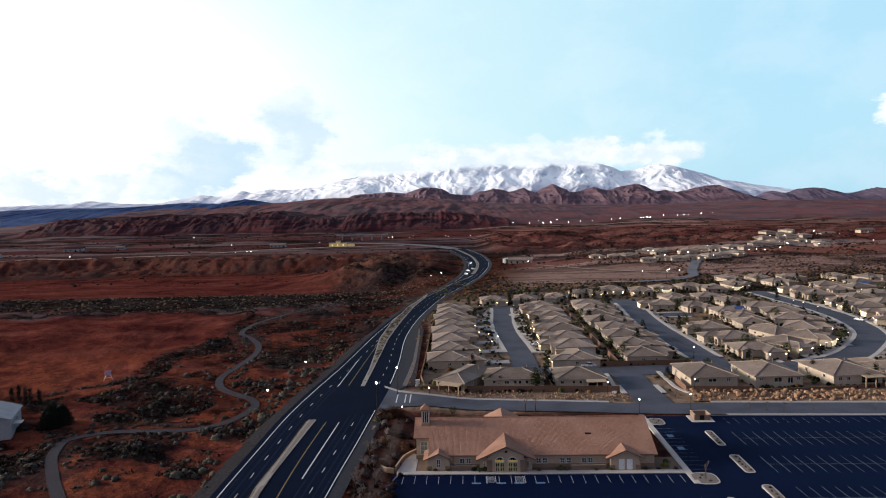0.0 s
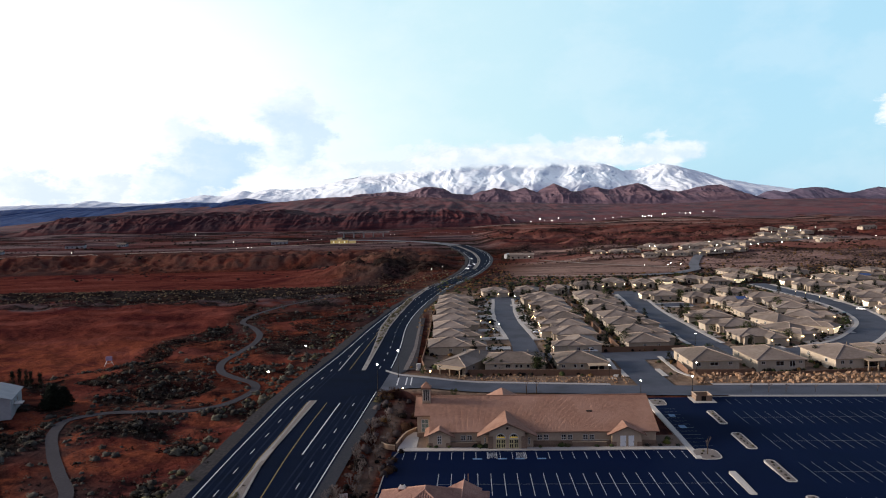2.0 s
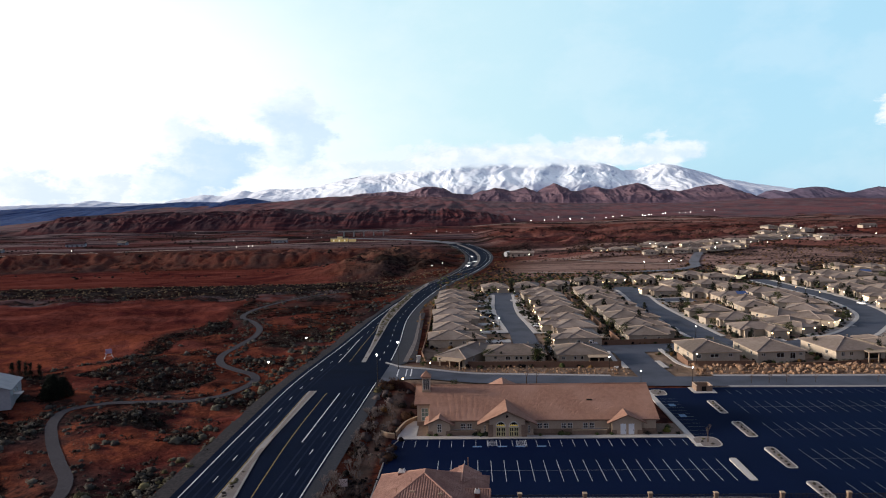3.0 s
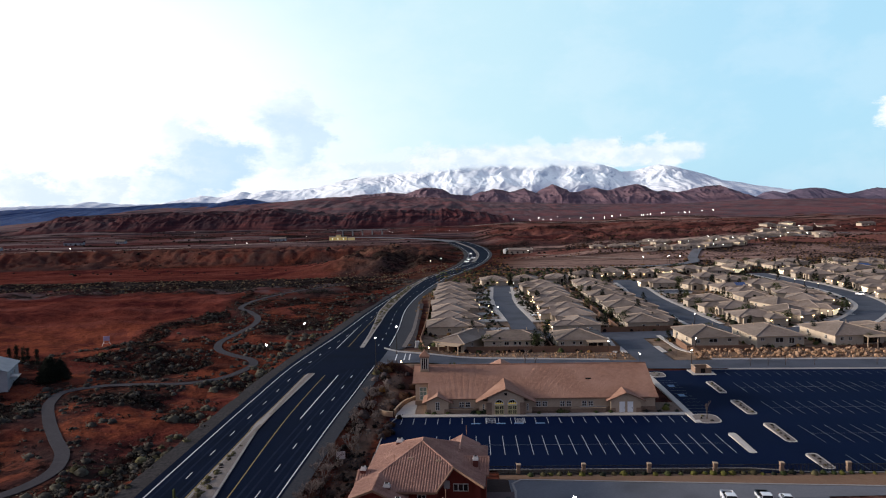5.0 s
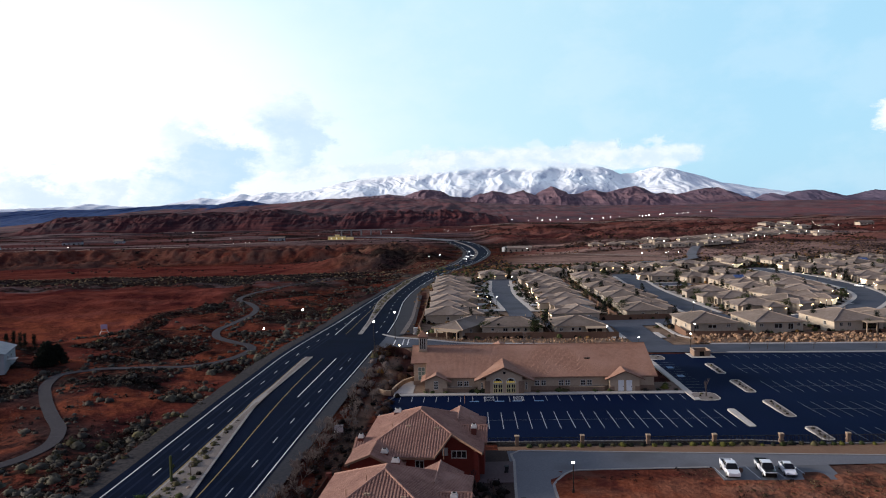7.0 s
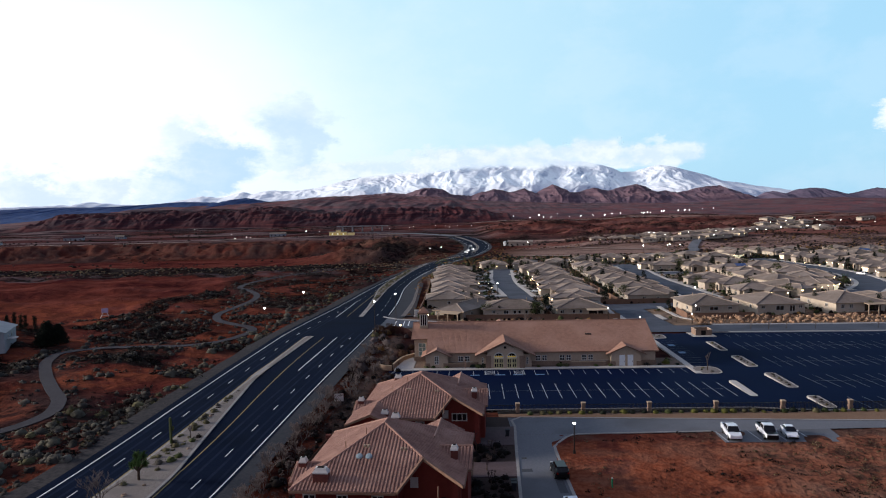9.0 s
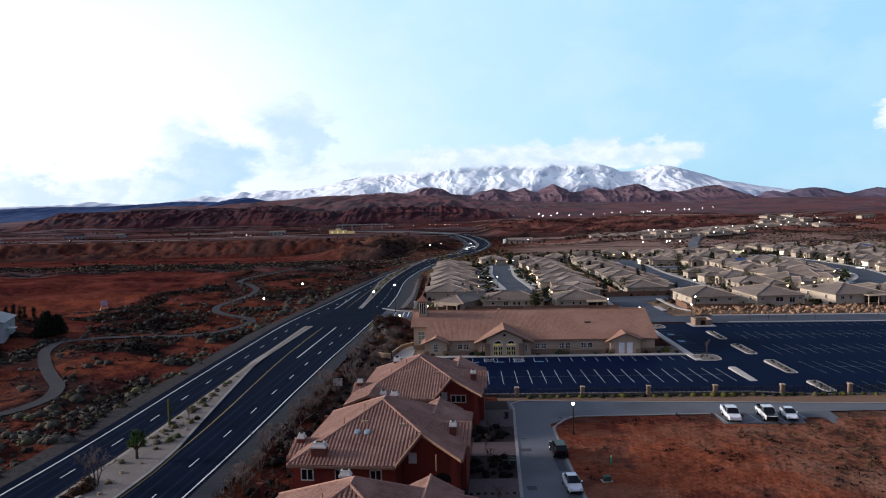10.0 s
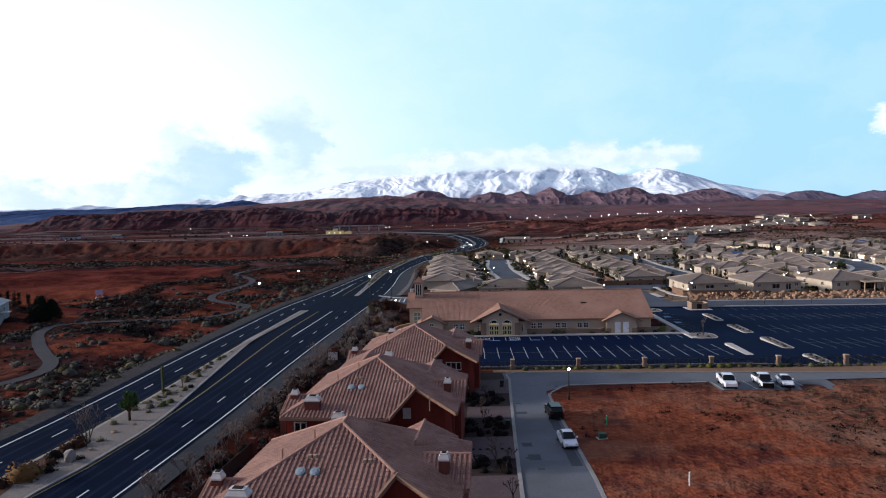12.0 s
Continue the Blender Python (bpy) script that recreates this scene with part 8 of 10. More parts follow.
def pillar(u):
    x, y = lot(u, FENCE_V)
    t = thing("fence_pillar", pose(x, y, float(base_z(y)) - 0.1, 0, 0, -2.1), "square stone fence pillar with a tan cap", "pillar", "pillars along the car park fence")
    bm = bmesh.new()
    for k in range(6):
        w = 0.29 + 0.03 * ((k * 7) % 3)
        box(bm, -w, w, -w, w, 0.28 * k, 0.28 * k + 0.27, bevel=0.03)
    part("shaft", bm, M_CHSTONE, t)
    part("cap", boxed(-0.40, 0.40, -0.40, 0.40, 1.67, 1.81, bevel=0.04), M_TRIMTAN, t, "tan stone cap")


PICKET = finish(boxed(-0.027, 0.027, -0.02, 0.02, 0.05, 1.45), "picket", M_POLE)


def fence_panel(u0, u1):
    x, y = lot((u0 + u1) / 2, FENCE_V)
    t = thing("iron_fence_panel", pose(x, y, float(base_z(y)) - 0.05, 0, 0, -2.1), "black iron picket fence panel", "fence", "panels of the car park fence")
    h = (u1 - u0) / 2
    for z in (0.15, 1.3):
        part("rail", boxed(-h, h, -0.03, 0.03, z, z + 0.06), M_POLE, t)
    n = int((u1 - u0) / 0.22)
    for k in range(n):
        ob = new("picket", PICKET)
        ob.parent = t
        ob.matrix_basis = pose(-h + (k + 0.5) * 2 * h / n, 0, 0)


for k in range(-1, 10):
    u = FENCE_U0 + STEP * k
    pillar(u)
    if k < 9:
        fence_panel(u + 0.5, u + STEP - 0.5)


def hedge_bush(x, y, r, seed, material=M_YELLOWLEAF, label="clipped yellow-green bush beside the fence", group="bushes along the fence", leaves=130):
    ob = new("bush", bush_mesh("bush", [(0, 0, 0, r, r * 1.15)], material, seed, leaves, 0.24))
    ob.matrix_world = pose(x, y, stand_z(x, y) - 0.02)
    return tagged(ob, label, "bush", group)


hr = random.Random(3)
u = 9.5
k = 0
while u < 118:
    x, y = lot(u, FENCE_V - 1.1 + hr.uniform(-0.25, 0.25))
    hedge_bush(x, y, hr.uniform(0.5, 0.82), 300 + k, hr.choice((M_YELLOWLEAF, M_YELLOWLEAF, M_LEAF, M_CONIFER, M_STRAW)))
    u += hr.uniform(1.3, 2.2)
    k += 1
setting("verge", x_band([8.5, 12, 20, 40, 70, 120, 200], lambda x: 118.5 - 0.1 * x, lambda x: 119.85 - 0.0367 * x, 0.02, plain("tan bark and dirt", (0.155, 0.095, 0.062), (0.20, 0.13, 0.088), 3.0, 0.3, 0.95, bump=0.4), "verge"), "tan dirt strip between street and fence")

# near-black strip laid along the fence as the hedge's painted shadow
setting("hedge_bed", x_band([8.5, 12, 20, 40, 53], lambda x: 119.85 - 0.0367 * x, lambda x: 122.15 - 0.0367 * x, 0.024, plain("painted hedge shade", (0.010, 0.009, 0.010), (0.020, 0.016, 0.015), 3.0, 0.3, 0.95, bump=0.4), "hedge_bed"), "near-black strip of painted hedge shade under the car park fence")
# bushes in the chapel garden
for k, (u, v, r, m) in enumerate(((-10.2, 158.9, 0.7, M_LEAF), (-8.9, 158.7, 0.6, M_LEAF), (-5.9, 158.6, 0.6, M_LEAF), (1.2, 158.6, 0.8, M_LEAF), (2.5, 158.5, 0.9, M_CONIFER), (14.6, 158.3, 0.5, M_LEAF), (19.4, 158.8, 0.8, M_LEAF), (20.8, 158.7, 0.7, M_STRAW),
                                   (27.4, 158.5, 0.5, M_LEAF), (30.6, 158.6, 0.6, M_LEAF), (38.6, 158.7, 0.6, M_SAGE), (43.4, 160.4, 0.9, M_YELLOWLEAF), (44.2, 163.0, 0.7, M_LEAF), (41.4, 158.8, 0.5, M_CONIFER), (45.3, 158.6, 0.5, M_CONIFER), (0.0, 158.7, 0.7, M_CONIFER))):
    x, y = lot(u, v)
    hedge_bush(x, y, r * 1.35, 500 + k, m, "low evergreen bush in the chapel garden", "bushes round the chapel", 110)
for u0, u1 in ((-5.6, 0.0), (24.0, 30.2)):
    x, y = lot((u0 + u1) / 2, 160.2)
    w = thing("planter_wall", pose(x, y, float(base_z(y)), 0, 0, -2.1), "low brown block planter wall with a pale cap", "wall", "planter walls before the chapel")
    h = (u1 - u0) / 2
    part("wall_body", boxed(-h, h, -0.17, 0.17, -0.2, 1.0), M_CHSTONE, w)
    part("cap", boxed(-h - 0.06, h + 0.06, -0.24, 0.24, 1.0, 1.14, bevel=0.02), M_CONC, w, "pale concrete cap")
bm = bmesh.new()
extrude_poly(bm, [lot(-13.2, 158.3), lot(46.6, 158.3), lot(46.6, 166), lot(-13.2, 166)], -0.3, 0.1)
setting("garden_bed", finish(bm, "garden_bed", plain("brown garden mulch", (0.13, 0.092, 0.07), (0.18, 0.13, 0.1), 3.0, 0.4, 0.95, bump=0.4)), "brown gravel bed before the chapel")
bm = bmesh.new()
extrude_poly(bm, [lot(-17.6, 158.3), lot(-13.3, 158.3), lot(-13.3, 168.5), lot(-14.6, 169.5), lot(-16.2, 166)], -0.3, 0.15)
setting("patio", finish(bm, "patio", M_CONC), "pale concrete patio at the chapel corner")
for pts, h, label in (([lot(-17.9, 158.6), lot(-17.2, 163), lot(-16.2, 167), lot(-14.0, 170.4)], 1.1, "curved tan retaining wall beside the patio"), ([lot(-21.5, 160.5), lot(-20.0, 158.8), lot(-18.2, 158.2)], 0.8, "low curved tan retaining wall")):
    w = thing("retaining_wall", Matrix.Identity(4), label, "wall", "retaining walls by the chapel")
    part("wall_body", path_strip(smooth_line(pts, 5), 0.3, h, M_CHSTONE, "wall_body", h + 0.5), None, w)
    part("cap", path_strip(smooth_line(pts, 5), 0.4, h + 0.08, M_TRIMTAN, "cap", 0.1), None, w)

# dark curved entrance wall and its lamps at the street corner
w = thing("entrance_wall", Matrix.Identity(4), "curved dark red-brown entrance wall at the corner", "wall")
arc = [(-14.5 + 6.5 * cos(a), 190.5 + 7.0 * sin(a)) for a in np.linspace(radians(165), radians(20), 14)]
bm = bmesh.new()
for k, ((ax, ay), (bx, by)) in enumerate(zip(arc, arc[1:])):
    za, zb = [1.0 + 2.0 * sin(pi * q / 13) for q in (k, k + 1)]
    lo = [bm.verts.new((ax, ay, -0.8)), bm.verts.new((bx, by, -0.8)), bm.verts.new((bx, by, zb)), bm.verts.new((ax, ay, za))]
    hi = [bm.verts.new((v.co.x * 0.995 - 0.07, v.co.y + 0.35, v.co.z)) for v in lo]
    bm.faces.new(lo), bm.faces.new(hi[::-1])
    bm.faces.new((lo[3], lo[2], hi[2], hi[3]))
part("wall_body", bm, plain("dark red-brown render", (0.06, 0.026, 0.024), (0.045, 0.02, 0.018), 2.0, 0.4, 0.9), w)


# ---------------------------------------------------------------- lamps
def street_lamp(h, globe=0.42):
    t = thing("street_lamp", Matrix.Identity(4), "lit street lamp on a dark pole", "street lamp", "street lamps")
    bm = bmesh.new()
    tube(bm, (0, 0, -0.3), (0, 0, h), 0.11, 0.06, 8)
    tube(bm, (0, 0, -0.05), (0, 0, 0.5), 0.2, 0.16, 8)
    part("pole", bm, M_POLE, t)
    bm = bmesh.new()
    bmesh.ops.create_icosphere(bm, subdivisions=2, radius=globe, matrix=Matrix.Translation((0, 0, h + globe * 0.7)))
    part("globe", bm, M_LITWHITE, t, "glowing round lamp globe", True)
    bm = bmesh.new()
    tube(bm, (0, 0, h + globe * 1.55), (0, 0, h + globe * 1.95), globe * 0.7, 0.05, 8)
    part("cap", bm, M_POLE, t)
    return t


LAMP_TALL = street_lamp(8.4, 0.29)
LAMP_TALL.matrix_basis = pose(-50.9, 200, stand_z(-50.9, 200))
for x, y in ((-46.6, 233.5), (-15.6, 221.5), (-20.2, 201.5)):
    copy_thing(LAMP_TALL, pose(x, y, stand_z(x, y) + 0.05))
for x, y in ((-2.7, 572), (-10.8, 545)):
    copy_thing(LAMP_TALL, pose(x, y, ground_z(x, y)))
LAMP_LOW = street_lamp(4.2, 0.22)
LAMP_LOW.matrix_basis = pose(17.7, 98.9, float(base_z(99)))
LAMP_LOW["label"] = "dark lamp post with one lit globe on a corner"
for x, y in ((54.4, 199.4), (70.3, 203.2), (50, 219.2), (77.5, 220.5), (94.5, 270), (22, 300), (37.5, 392), (110, 440)):
    copy_thing(LAMP_LOW, pose(x, y, float(base_z(y))))["label"] = "lit street lamp on a dark post"


def small_lamp(r, h, label, material=M_LIT):
    t = thing("distant_lamp", Matrix.Identity(4), label, "lamp", "lamps on the plain")
    bm = bmesh.new()
    tube(bm, (0, 0, -1 if h < 8 else -5), (0, 0, h), 0.14, 0.1, 5)
    part("pole", bm, M_POLE, t)
    bm = bmesh.new()
    bmesh.ops.create_icosphere(bm, subdivisions=1, radius=r, matrix=Matrix.Translation((0, 0, h + r * 0.7)))
    part("globe", bm, material, t)
    return t


LAMP_GARDEN = small_lamp(0.2, 2.2, "small lit garden lamp beside a house", M_LIT)
lr = random.Random(21)
spots = [(19.5, 300), (19.2, 318), (38.8, 296), (39.5, 302), (40.0, 309), (39.6, 330), (38.5, 338), (19.8, 410), (125, 268), (130, 268.5), (135, 270), (147, 278), (152, 283), (158, 290), (160, 293), (172, 303), (198, 378), (199, 395), (197, 402), (213, 360), (214, 366), (216, 374), (214, 384),
         (218, 392), (217, 338), (214, 330), (219, 420), (100, 452), (104, 456), (120, 455), (126, 452), (134, 466), (140, 466), (190, 470), (205, 480), (230, 486), (240, 470), (262, 448), (275, 505), (10, 242)]
for k, (x, y) in enumerate(spots):
    m = pose(x, y, float(base_z(y)))
    if k == 0:
        LAMP_GARDEN.matrix_basis = m
    else:
        copy_thing(LAMP_GARDEN, m)
LAMP_FAR = small_lamp(0.36, 6.0, "distant lit lamp on the plain", M_LITWHITE)
far_spots = [(227, 776), (216, 700), (295, 801), (270, 712), (258, 685), (265, 680), (302, 708), (311, 712), (317, 706), (335, 713), (422, 927), (442, 928), (463, 934), (494, 956), (486, 934), (518, 937), (390, 744), (433, 854), (589, 994), (453, 754), (160, 576), (179, 575), (186, 591), (190, 577), (84, 719), (223, 781), (243, 713), (290, 720), (363, 756)]
far_spots += [(-54, 1259), (-58, 1201), (-25, 1265), (-15, 1265), (2, 1255), (9, 1226), (23, 1228), (46, 1216), (-94, 1230), (-88, 1227), (-216, 1122), (-193, 1111), (-477, 1368), (-327, 1102), (-271, 927), (-253, 916), (-249, 920), (-480, 916)]
for k, (x, y) in enumerate(far_spots):
    m = pose(x, y, ground_z(x, y))
    if k == 0:
        LAMP_FAR.matrix_basis = m
    else:
        copy_thing(LAMP_FAR, m)
LAMP_VFAR = small_lamp(0.85, 9.0, "very distant lit road lamp", M_LITWHITE)
# road lamps climbing the far slope: plan place and height of the light
vf = [(157, 1620, 0), (219, 1655, 1), (230, 1661, -4), (250, 1671, -4), (266, 1680, 2), (296, 1696, -4), (360, 1729, -4), (391, 1744, -4), (411, 1754, -2), (435, 1766, -1), (494, 1794, -2), (500, 1796, -2), (512, 1803, -1), (520, 1806, -1), (552, 1821, 1), (560, 1825, 2), (602, 1844, 2), (621, 1853, 2), (636, 1859, 2), (675, 1876, 4), (710, 1892, 5), (327, 1712, -4), (197, 1643, -4)]
for k, (x, y, z) in enumerate(vf):
    m = pose(x, y, z - 9.0)
    if k == 0:
        LAMP_VFAR.matrix_basis = m
    else:
        copy_thing(LAMP_VFAR, m)

LAMP_WALL = small_lamp(0.3, 1.7, "warm lit lamp on a short post at the corner", M_LIT)
LAMP_WALL["group"] = "lamps at the street corner"
LAMP_WALL.matrix_basis = pose(-5.6, 222.2, ground_z(-5.6, 222.2))
copy_thing(LAMP_WALL, pose(-12.9, 200.1, ground_z(-12.9, 200.1)))
for x0 in (40.8, 45.7, 49.3, 53.0):
    bm = bmesh.new()
    extrude_poly(bm, [(x0, 102.6), (x0 + 0.12, 102.6), (x0 + 0.12, 107.6), (x0, 107.6)], lambda x, y: float(base_z(y)) + 0.02, lambda x, y: float(base_z(y)) + 0.036)
    setting("bay_line", finish(bm, "bay_line", M_LOTWHITE), "worn white line of the parking bay")

# ---------------------------------------------------------------- vehicles
M_CARWHITE = plain("white car paint", (0.72, 0.75, 0.8), (0.68, 0.71, 0.76), 1.0, 0.4, 0.25, bump=0.0, spec=0.5)
M_CARBLACK = plain("black car paint", (0.005, 0.0055, 0.0065), (0.007, 0.0075, 0.0085), 1.0, 0.4, 0.3, bump=0.0, spec=0.2)
M_TYRE = plain("tyre rubber", (0.012, 0.012, 0.012), (0.018, 0.018, 0.018), 5.0, 0.5, 0.9, bump=0.05)
M_RIM = plain("grey alloy rim", (0.32, 0.33, 0.34), (0.26, 0.27, 0.28), 5.0, 0.5, 0.35, 0.8, 0.0)
M_HEAD = plain("clear headlight", (0.6, 0.62, 0.64), None, 3.0, 0.5, 0.1, bump=0.0)
M_TAIL = plain("red tail light", (0.25, 0.012, 0.01), None, 3.0, 0.5, 0.2, bump=0.0)
M_HEADON = plain("lit headlight", (0.9, 0.9, 0.85), None, 3.0, 0.5, 0.2, bump=0.0, emit=(1.0, 0.93, 0.8, 30.0))


M_CARGLASS = plain("dark car glass", (0.006, 0.007, 0.009), (0.008, 0.009, 0.011), 2.0, 0.3, 0.15, bump=0.0, spec=0.3)


def hull(bm, rows):
    """A closed body lofted through sections. rows: x, half width, z low, z high, half width on top."""
    secs = []
    for x, w, z0, z1, wt in rows:
        zm = z0 + (z1 - z0) * 0.55
        secs.append([bm.verts.new(p) for p in ((x, -w * 0.94, z0), (x, -w, zm), (x, -wt, z1), (x, wt, z1), (x, w, zm), (x, w * 0.94, z0))])
    for p, q in zip(secs, secs[1:]):
        for k in range(6):
            bm.faces.new((p[k], p[(k + 1) % 6], q[(k + 1) % 6], q[k]))
    bm.faces.new(secs[0][::-1]), bm.faces.new(secs[-1])


def vehicle(kind, paint, label, m, rear=None, lights=False):
    """kind: sedan, suv or pickup; the nose points along +x."""
    t = thing({"sedan": "car", "suv": "car", "pickup": "pickup_truck"}[kind], m, label, "pickup truck" if kind == "pickup" else "car", "parked vehicles")
    L, W = {"sedan": (4.5, 0.88), "suv": (4.6, 0.93), "pickup": (5.5, 0.96)}[kind]
    a = L / 2
    bm = bmesh.new()
    if kind == "sedan":
        hull(bm, [(-a, W * 0.82, 0.35, 0.85, W * 0.74), (-a + 0.25, W * 0.95, 0.28, 0.98, W * 0.86), (-a + 1.0, W, 0.25, 1.0, W * 0.88), (0.6, W, 0.25, 0.97, W * 0.88), (a - 0.8, W * 0.98, 0.26, 0.85, W * 0.84), (a - 0.2, W * 0.9, 0.3, 0.72, W * 0.76), (a, W * 0.78, 0.36, 0.6, W * 0.66)])
        cab = [(-a + 0.65, W * 0.8, 0.97, 1.0, W * 0.7), (-a + 1.4, W * 0.84, 0.97, 1.43, W * 0.62), (0.1, W * 0.84, 0.97, 1.45, W * 0.62), (1.05, W * 0.8, 0.95, 0.98, W * 0.7)]
        roof = (-a + 1.35, 0.12, 1.42, 1.47, W * 0.62)
        wheels, wr = (-a + 0.9, a - 0.9), 0.33
    elif kind == "suv":
        hull(bm, [(-a, W * 0.86, 0.4, 1.0, W * 0.8), (-a + 0.2, W * 0.97, 0.34, 1.1, W * 0.9), (0.7, W, 0.32, 1.1, W * 0.9), (a - 0.7, W * 0.98, 0.34, 1.0, W * 0.86), (a - 0.1, W * 0.9, 0.38, 0.85, W * 0.78), (a, W * 0.82, 0.42, 0.75, W * 0.74)])
        cab = [(-a + 0.05, W * 0.86, 1.08, 1.12, W * 0.8), (-a + 0.5, W * 0.88, 1.08, 1.66, W * 0.7), (0.3, W * 0.88, 1.08, 1.68, W * 0.7), (1.1, W * 0.84, 1.06, 1.1, W * 0.76)]
        roof = (-a + 0.4, 0.35, 1.66, 1.72, W * 0.7)
        wheels, wr = (-a + 0.85, a - 0.9), 0.37
    else:
        hull(bm, [(-a, W * 0.94, 0.5, 1.08, W * 0.92), (-a + 0.1, W, 0.45, 1.1, W * 0.95), (-0.3, W, 0.42, 1.1, W * 0.95), (a - 1.2, W, 0.42, 1.12, W * 0.92), (a - 0.25, W * 0.97, 0.45, 1.05, W * 0.86), (a, W * 0.9, 0.5, 0.9, W * 0.82)])
        cab = [(-0.75, W * 0.86, 1.08, 1.12, W * 0.8), (-0.5, W * 0.9, 1.08, 1.8, W * 0.74), (0.75, W * 0.9, 1.08, 1.8, W * 0.74), (1.5, W * 0.86, 1.08, 1.12, W * 0.8)]
        roof = (-0.58, 0.8, 1.78, 1.84, W * 0.75)
        wheels, wr = (-a + 1.15, a - 1.0), 0.4
    body = part("body", bm, paint, t, smooth=False)
    bm = bmesh.new()
    hull(bm, cab)
    part("cabin_glass", bm, M_CARGLASS, t, "dark tinted windows")
    x0, x1, z0, z1, w = roof
    part("roof", boxed(x0, x1, -w, w, z0, z1, bevel=0.03), paint, t)
    for px in (x0 + 0.1, (x0 + x1) / 2, x1 - 0.05):
        for s in (-1, 1):
            bm = bmesh.new()
            tube(bm, (px + (0.35 if px > 0.0 and px > (x0 + x1) / 2 else 0.0), s * cab[1][1] * 0.98, cab[1][2]), (px, s * w, z0 + 0.02), 0.045, n=5)
            part("pillar", bm, paint, body)
    if kind == "pickup":
        part("load_bed", boxed(-a + 0.15, -0.85, -W * 0.82, W * 0.82, 1.06, 1.115), M_DARK, t, "dark open load bed")
        for s in (-1, 1):
            part("bed_side", boxed(-a + 0.05, -0.8, min(s * W * 0.84, s * W * 0.97), max(s * W * 0.84, s * W * 0.97), 1.08, 1.3), rear or paint, t)
        part("tailgate", boxed(-a - 0.02, -a + 0.08, -W * 0.95, W * 0.95, 0.6, 1.3), rear or paint, t)
        if rear:
            part("hood", boxed(a - 1.3, a - 0.15, -W * 0.84, W * 0.84, 1.06, 1.14, bevel=0.03), rear, t, "black bonnet")
            part("grille", boxed(a - 0.04, a + 0.05, -W * 0.85, W * 0.85, 0.5, 0.95, bevel=0.02), rear, t)
    for wx in wheels:
        for s in (-1, 1):
            bm = bmesh.new()
            tube(bm, (wx, s * (W - 0.2), wr), (wx, s * (W + 0.01), wr), wr, wr, 16)
            wheel = part("wheel", bm, M_TYRE, t)
            bm = bmesh.new()
            tube(bm, (wx, s * (W + 0.005), wr), (wx, s * (W + 0.03), wr), wr * 0.62, wr * 0.55, 12)
            part("rim", bm, M_RIM, wheel)
    zl = {"sedan": 0.66, "suv": 0.85, "pickup": 0.9}[kind]
    for s in (-1, 1):
        part("headlight", boxed(a - 0.22, a - 0.02, s * W * 0.66 - 0.16, s * W * 0.66 + 0.16, zl - 0.07, zl + 0.09, bevel=0.02), M_HEADON if lights else M_HEAD, t)
        part("tail_light", boxed(-a - 0.02, -a + 0.12, s * W * 0.74 - 0.12, s * W * 0.74 + 0.1, zl + 0.02, zl + 0.2, bevel=0.02), M_TAIL, t)
        part("mirror", boxed(0.75, 0.92, s * (W + 0.02) - 0.1, s * (W + 0.02) + 0.1, cab[0][2] + 0.02, cab[0][2] + 0.2, bevel=0.03), paint, t)
    part("bumper", boxed(a - 0.12, a + 0.04, -W * 0.8, W * 0.8, 0.32, 0.5, bevel=0.03), M_DARK, t)
    return t


def at_ground(x, y, rz, off=0.03):
    return pose(x, y, float(base_z(y)) + off, 0, 0, rz)


white_sedan = vehicle("sedan", M_CARWHITE, "white sedan parked at the kerb of the street", at_ground(14.0, 79.1, -88))
vehicle("suv", M_CARBLACK, "black hatchback parked at the kerb of the street", at_ground(14.3, 90.8, 92))
vehicle("pickup", M_CARWHITE, "white pickup parked beside the vacant lot", at_ground(42.3, 105.1, -98))
vehicle("pickup", M_CARWHITE, "white pickup with black bonnet and bed", at_ground(47.6, 105.0, -98), rear=M_CARBLACK)
vehicle("sedan", M_CARWHITE, "white sedan parked beside a pickup", at_ground(50.8, 104.8, -100))
vehicle("sedan", M_CARWHITE, "white car in a driveway of the estate", at_ground(38.5, 300.5, 180))
vehicle("pickup", M_CARWHITE, "white pickup at the kerb of an estate street", at_ground(52.0, 258.6, 0))
vehicle("suv", M_CARWHITE, "white car parked on the loop street", at_ground(201.5, 345.5, 120))
vehicle("suv", M_CARBLACK, "dark car parked on the loop street", at_ground(184.5, 330, 60))
vehicle("suv", M_CARBLACK, "dark car in a driveway of the estate", at_ground(20.5, 331, 0))
vehicle("sedan", M_CARBLACK, "dark car in a driveway of the estate", at_ground(114, 398, 0))
for x, y, rz in ((float(hwy_l(655)) + 2.0, 655, -60), (float(hwy_l(715)) + 5.6, 715, -66), (float(hwy_l(800)) + 2.2, 800, -80), (float(hwy_l(690)) + 2.2, 693, -65)):
    vehicle("suv", M_CARWHITE, "white car with lit headlights on the highway", pose(x, y, float(road_z(y)) + 0.05, 0, 0, rz), lights=True)
vehicle("sedan", M_CARBLACK, "dark car driving away on the highway", at_ground(float(hwy_r(640)) - 5.5, 640, 70, 0.05))

# ---------------------------------------------------------------- street clutter
M_BINDARK = plain("dark plastic", (0.018, 0.02, 0.026), (0.025, 0.027, 0.032), 2.0, 0.4, 0.6, bump=0.03)
M_BOXGREEN = plain("green painted cabinet", (0.055, 0.09, 0.06), (0.045, 0.075, 0.05), 2.0, 0.4, 0.6, bump=0.05)
